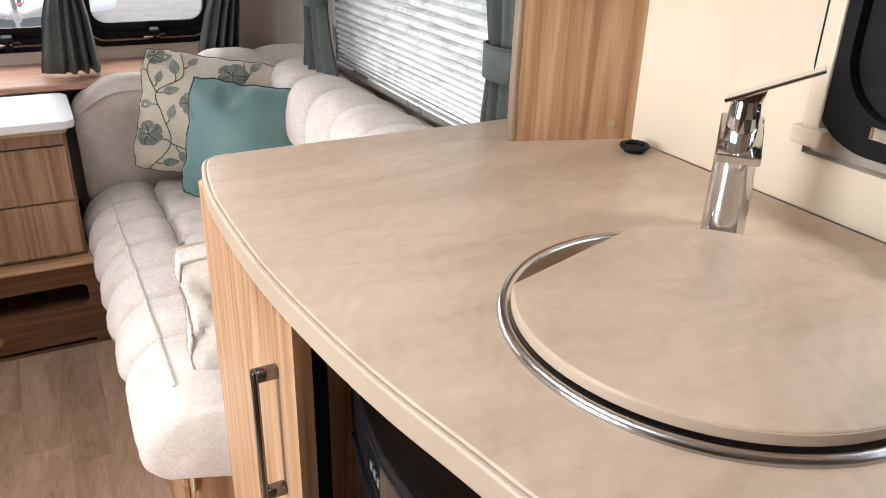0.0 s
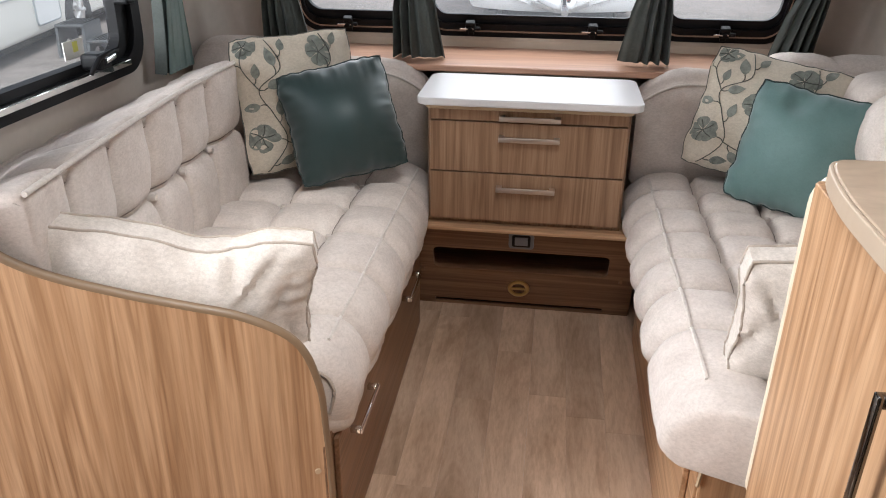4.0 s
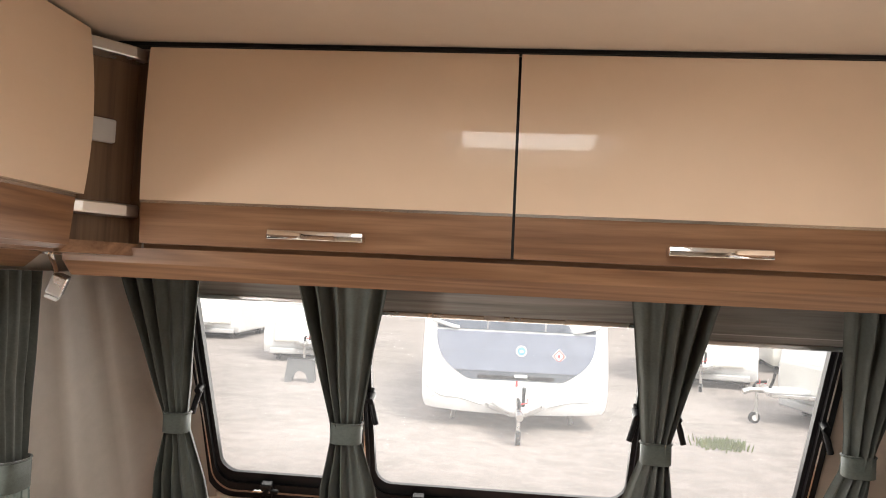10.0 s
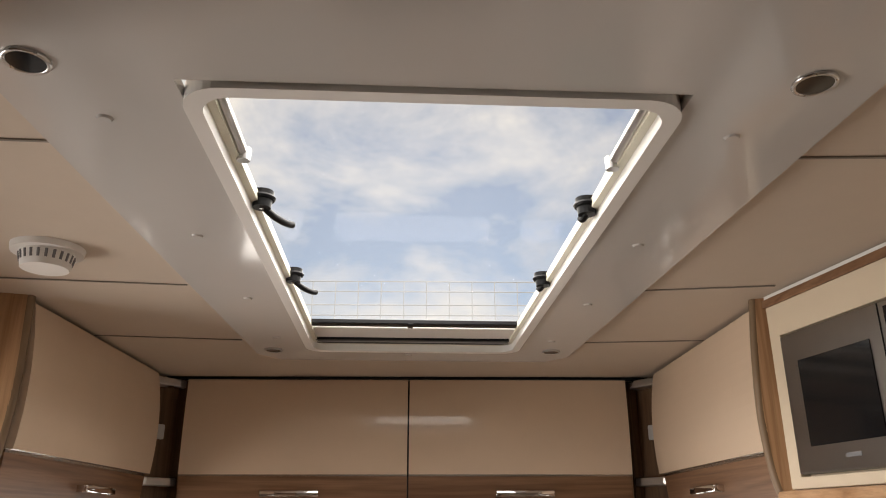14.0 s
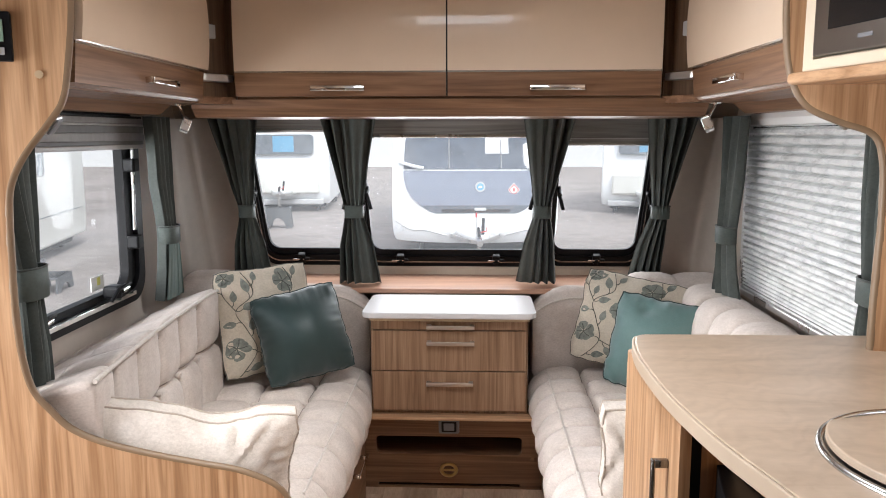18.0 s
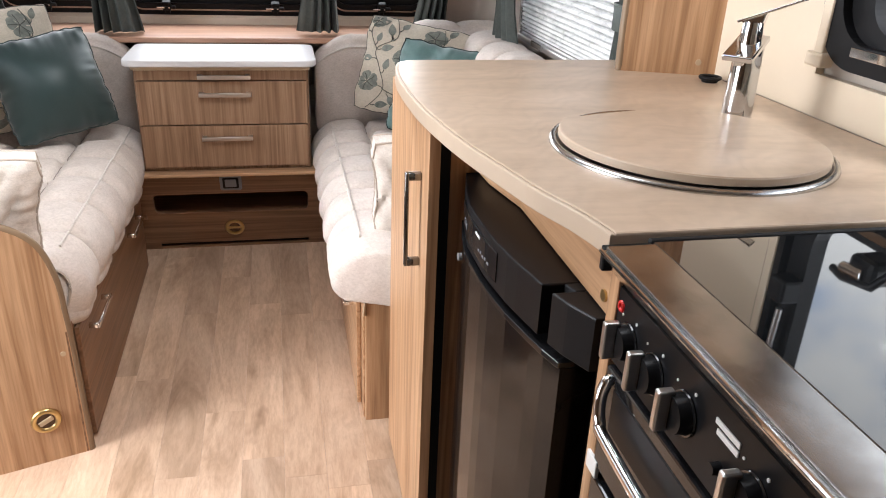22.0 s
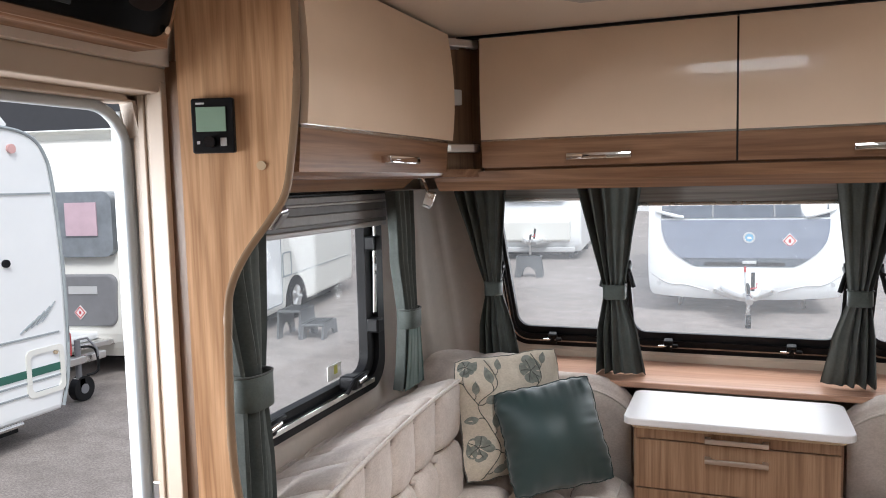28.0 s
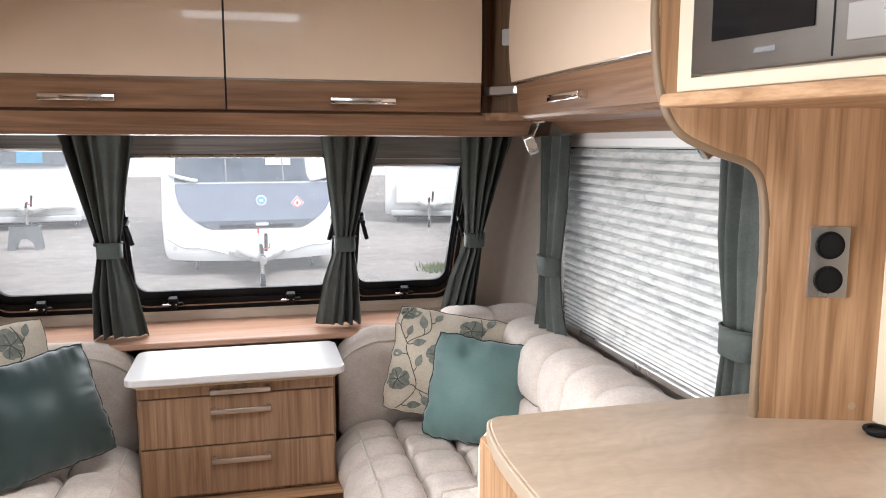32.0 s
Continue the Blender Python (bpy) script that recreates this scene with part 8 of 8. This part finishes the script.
    for i in range(5):
        part("decal", sweep([(x + 0.004, 6.55 + 0.05 * i, 0.42 + 0.015 * i), (x + 0.004, 6.68 + 0.05 * i, 0.50 + 0.03 * i)], 0.006, 6), van_line, c, "grey brand decal")
    road_wheel(c, 1.0, 3.2, 0.32)


side_caravan("white caravan with green stripe standing outside the doorway", Matrix.Translation((-6.1, -1.55, 0)) @ pose(0, 0, 0, 0, 0, 0), 7.0, caravan_white, door_deco, 1.98, True)


# plastic steps on the ground
def step_stool(x, y, turn, two, label):
    s = thing("step_stool", label, "step")
    pl = plain("grey_step_plastic", (0.12, 0.125, 0.13), 0.5) if "grey_step_plastic" not in bpy.data.materials else bpy.data.materials["grey_step_plastic"]

    def one(z0, z1, y0, y1, w):
        arch = [(-w / 2, z0), (-w / 2 + 0.05, z1), (w / 2 - 0.05, z1), (w / 2, z0), (w * 0.27, z0)]
        arch += [(w * 0.27 * math.cos(radians(a)), z0 + (z1 - z0) * 0.5 * math.sin(radians(a))) for a in range(20, 161, 20)] + [(-w * 0.27, z0)]
        part("leg_panel", prism(arch, y0, y0 + 0.03, "y"), pl, s)
        part("leg_panel", prism(arch, y1 - 0.03, y1, "y"), pl, s)
        part("tread", box(-w / 2 + 0.03, y0, z1 - 0.03, w / 2 - 0.03, y1, z1, 0.01), pl, s, "ribbed plastic tread")
        for i in range(6):
            part("tread_rib", box(-w / 2 + 0.06, y0 + 0.03 + i * (y1 - y0 - 0.06) / 6, z1, w / 2 - 0.06, y0 + 0.045 + i * (y1 - y0 - 0.06) / 6, z1 + 0.006), rubber, s)

    one(0.0, 0.36 if two else 0.42, 0.0, 0.32, 0.56)
    if two:
        one(0.0, 0.19, -0.30, 0.0, 0.56)
    s.matrix_world = Matrix.Translation((x, y, GZ)) @ pose(0, 0, 0, 0, 0, turn)


step_stool(-3.85, 15.6, 8, False, "grey moulded plastic step on the asphalt")
step_stool(-5.15, 9.35, 100, True, "dark two-tread plastic step beside the caravan")

# strip of grass at the yard's edge
grass_m = plain("grass_tuft", (0.10, 0.13, 0.035), 0.9, vary=0.4)
rnd = random.Random(7)
bm = bmesh.new()
for i in range(500):
    gx, gy = 2.78 + rnd.gauss(0, 0.14), 11.9 + rnd.gauss(0, 0.12)
    h, a = 0.05 + 0.09 * rnd.random(), rnd.random() * 6.28
    v = [bm.verts.new((gx - 0.012 * math.cos(a), gy - 0.012 * math.sin(a), GZ)), bm.verts.new((gx + 0.012 * math.cos(a), gy + 0.012 * math.sin(a), GZ)), bm.verts.new((gx + 0.06 * math.sin(a), gy, GZ + h))]
    bm.faces.new(v)
solo("grass_tufts", bm, grass_m, "green tufts of grass growing through the asphalt", "grass", kind="stuff")
# far hedge line and store building that close the yard
hz = thing("store_building", "pale flat-roofed building with a roof railing behind the yard", "building", (0, 46, GZ))
part("wall", box(-40, 46, GZ, 40, 60, 12.6), plain("pale_render", (0.66, 0.66, 0.65), 0.8), hz)
part("parapet", box(-40.3, 45.8, 12.6, 40.3, 46.1, 12.95), plain("white_coping", (0.75, 0.75, 0.75), 0.6), hz)
rail_white = plain("white_railing", (0.70, 0.70, 0.70), 0.5)
for zz in (13.45, 14.1, 14.95, 15.6):
    part("roof_rail", sweep([(-14, 46, zz), (14, 46, zz)], 0.035, 6), rail_white, hz)
for i in range(21):
    part("rail_post", tube((-14 + 1.4 * i, 46, 12.9), (-14 + 1.4 * i, 46, 15.6), 0.03, seg=6), rail_white, hz)

# open shed behind the parked caravans, seen over them through the doorway
shed = thing("open_shed", "dark open-sided shed with a shallow roof behind the caravans", "shed", (-15, 8, GZ))
shed_dark = plain("dark_steel_roof", (0.05, 0.05, 0.055), 0.6)
part("roof", prism([(-18.0, 4.1), (-12.2, 3.3), (-12.2, 3.45), (-18.0, 4.25)], 1.0, 15.0, "y"), shed_dark, shed, "dark sheet roof")
part("fascia", box(-12.25, 1.0, 2.45, -12.1, 15.0, 3.32), shed_dark, shed)
part("gutter", tube((-12.05, 1.0, 2.50), (-12.05, 15.0, 2.50), 0.07, seg=10), light_grey_plastic, shed, "pale gutter", True)
part("back_wall", box(-18.1, 1.0, GZ, -17.9, 15.0, 3.9), plain("shed_wall", (0.30, 0.29, 0.28), 0.8), shed)
for i in range(4):
    part("post", box(-12.25, 1.2 + 4.5 * i, GZ, -12.1, 1.35 + 4.5 * i, 2.5), satin_metal, shed)

# ---------------------------------------------------------------- floor planks
plank_m = Mat("oak_vinyl_plank", 0.42, spec=0.4)
pv = plank_m.coords((1, 0.20, 1), per_object=11.0)
p1 = plank_m.noise(pv, 9.0, 6, 0.66, 1.4)
p2 = plank_m.noise(pv, 120.0, 4, 0.65)
info = plank_m.node("ShaderNodeObjectInfo")
pc = plank_m.ramp(p1, [(0.30, (0.40, 0.27, 0.175)), (0.5, (0.565, 0.40, 0.28)), (0.68, (0.68, 0.505, 0.37))])
pc = plank_m.blend(pc, plank_m.ramp(p2, [(0.40, (0.60, 0.55, 0.50)), (0.56, (1, 1, 1))]), 0.28, "MULTIPLY")
kn = plank_m.noise(plank_m.coords((1, 0.55, 1), per_object=11.0), 5.5, 3, 0.5, 0.6)
pc = plank_m.blend(pc, plank_m.ramp(kn, [(0.66, (1, 1, 1)), (0.74, (0.52, 0.46, 0.42))]), 0.8, "MULTIPLY")
pc = plank_m.blend(pc, plank_m.ramp(info.outputs["Random"], [(0.0, (0.82, 0.80, 0.78)), (1.0, (1.12, 1.10, 1.08))]), 1.0, "MULTIPLY")
plank_m.color(pc).bump(p2, 0.12, 0.0006).roughness(p1, 0.34, 0.52)
floor_ob = bpy.data.objects["floor"]
rnd = random.Random(4)
PW, PL = 0.100, 0.74
me = finish(box(-PW / 2 + 0.0002, -PL / 2 + 0.0002, -0.012, PW / 2 - 0.0002, PL / 2 - 0.0002, 0.0), "plank", plank_m.m)
for i in range(22):
    x = -1.047 + PW / 2 + i * PW
    y = -0.75 + rnd.random() * PL
    while y < 3.75:
        if y > -0.3 and not (x > 0.62 and y < 2.4) and not (abs(x) > 0.78 and y > 2.3) and not (x < -0.6 and y < 0.9):
            ob = new("plank", me)
            ob.matrix_world = FLOOR_TILT @ Matrix.Translation((x, y, 0))
            ob.parent = floor_ob
        y += PL
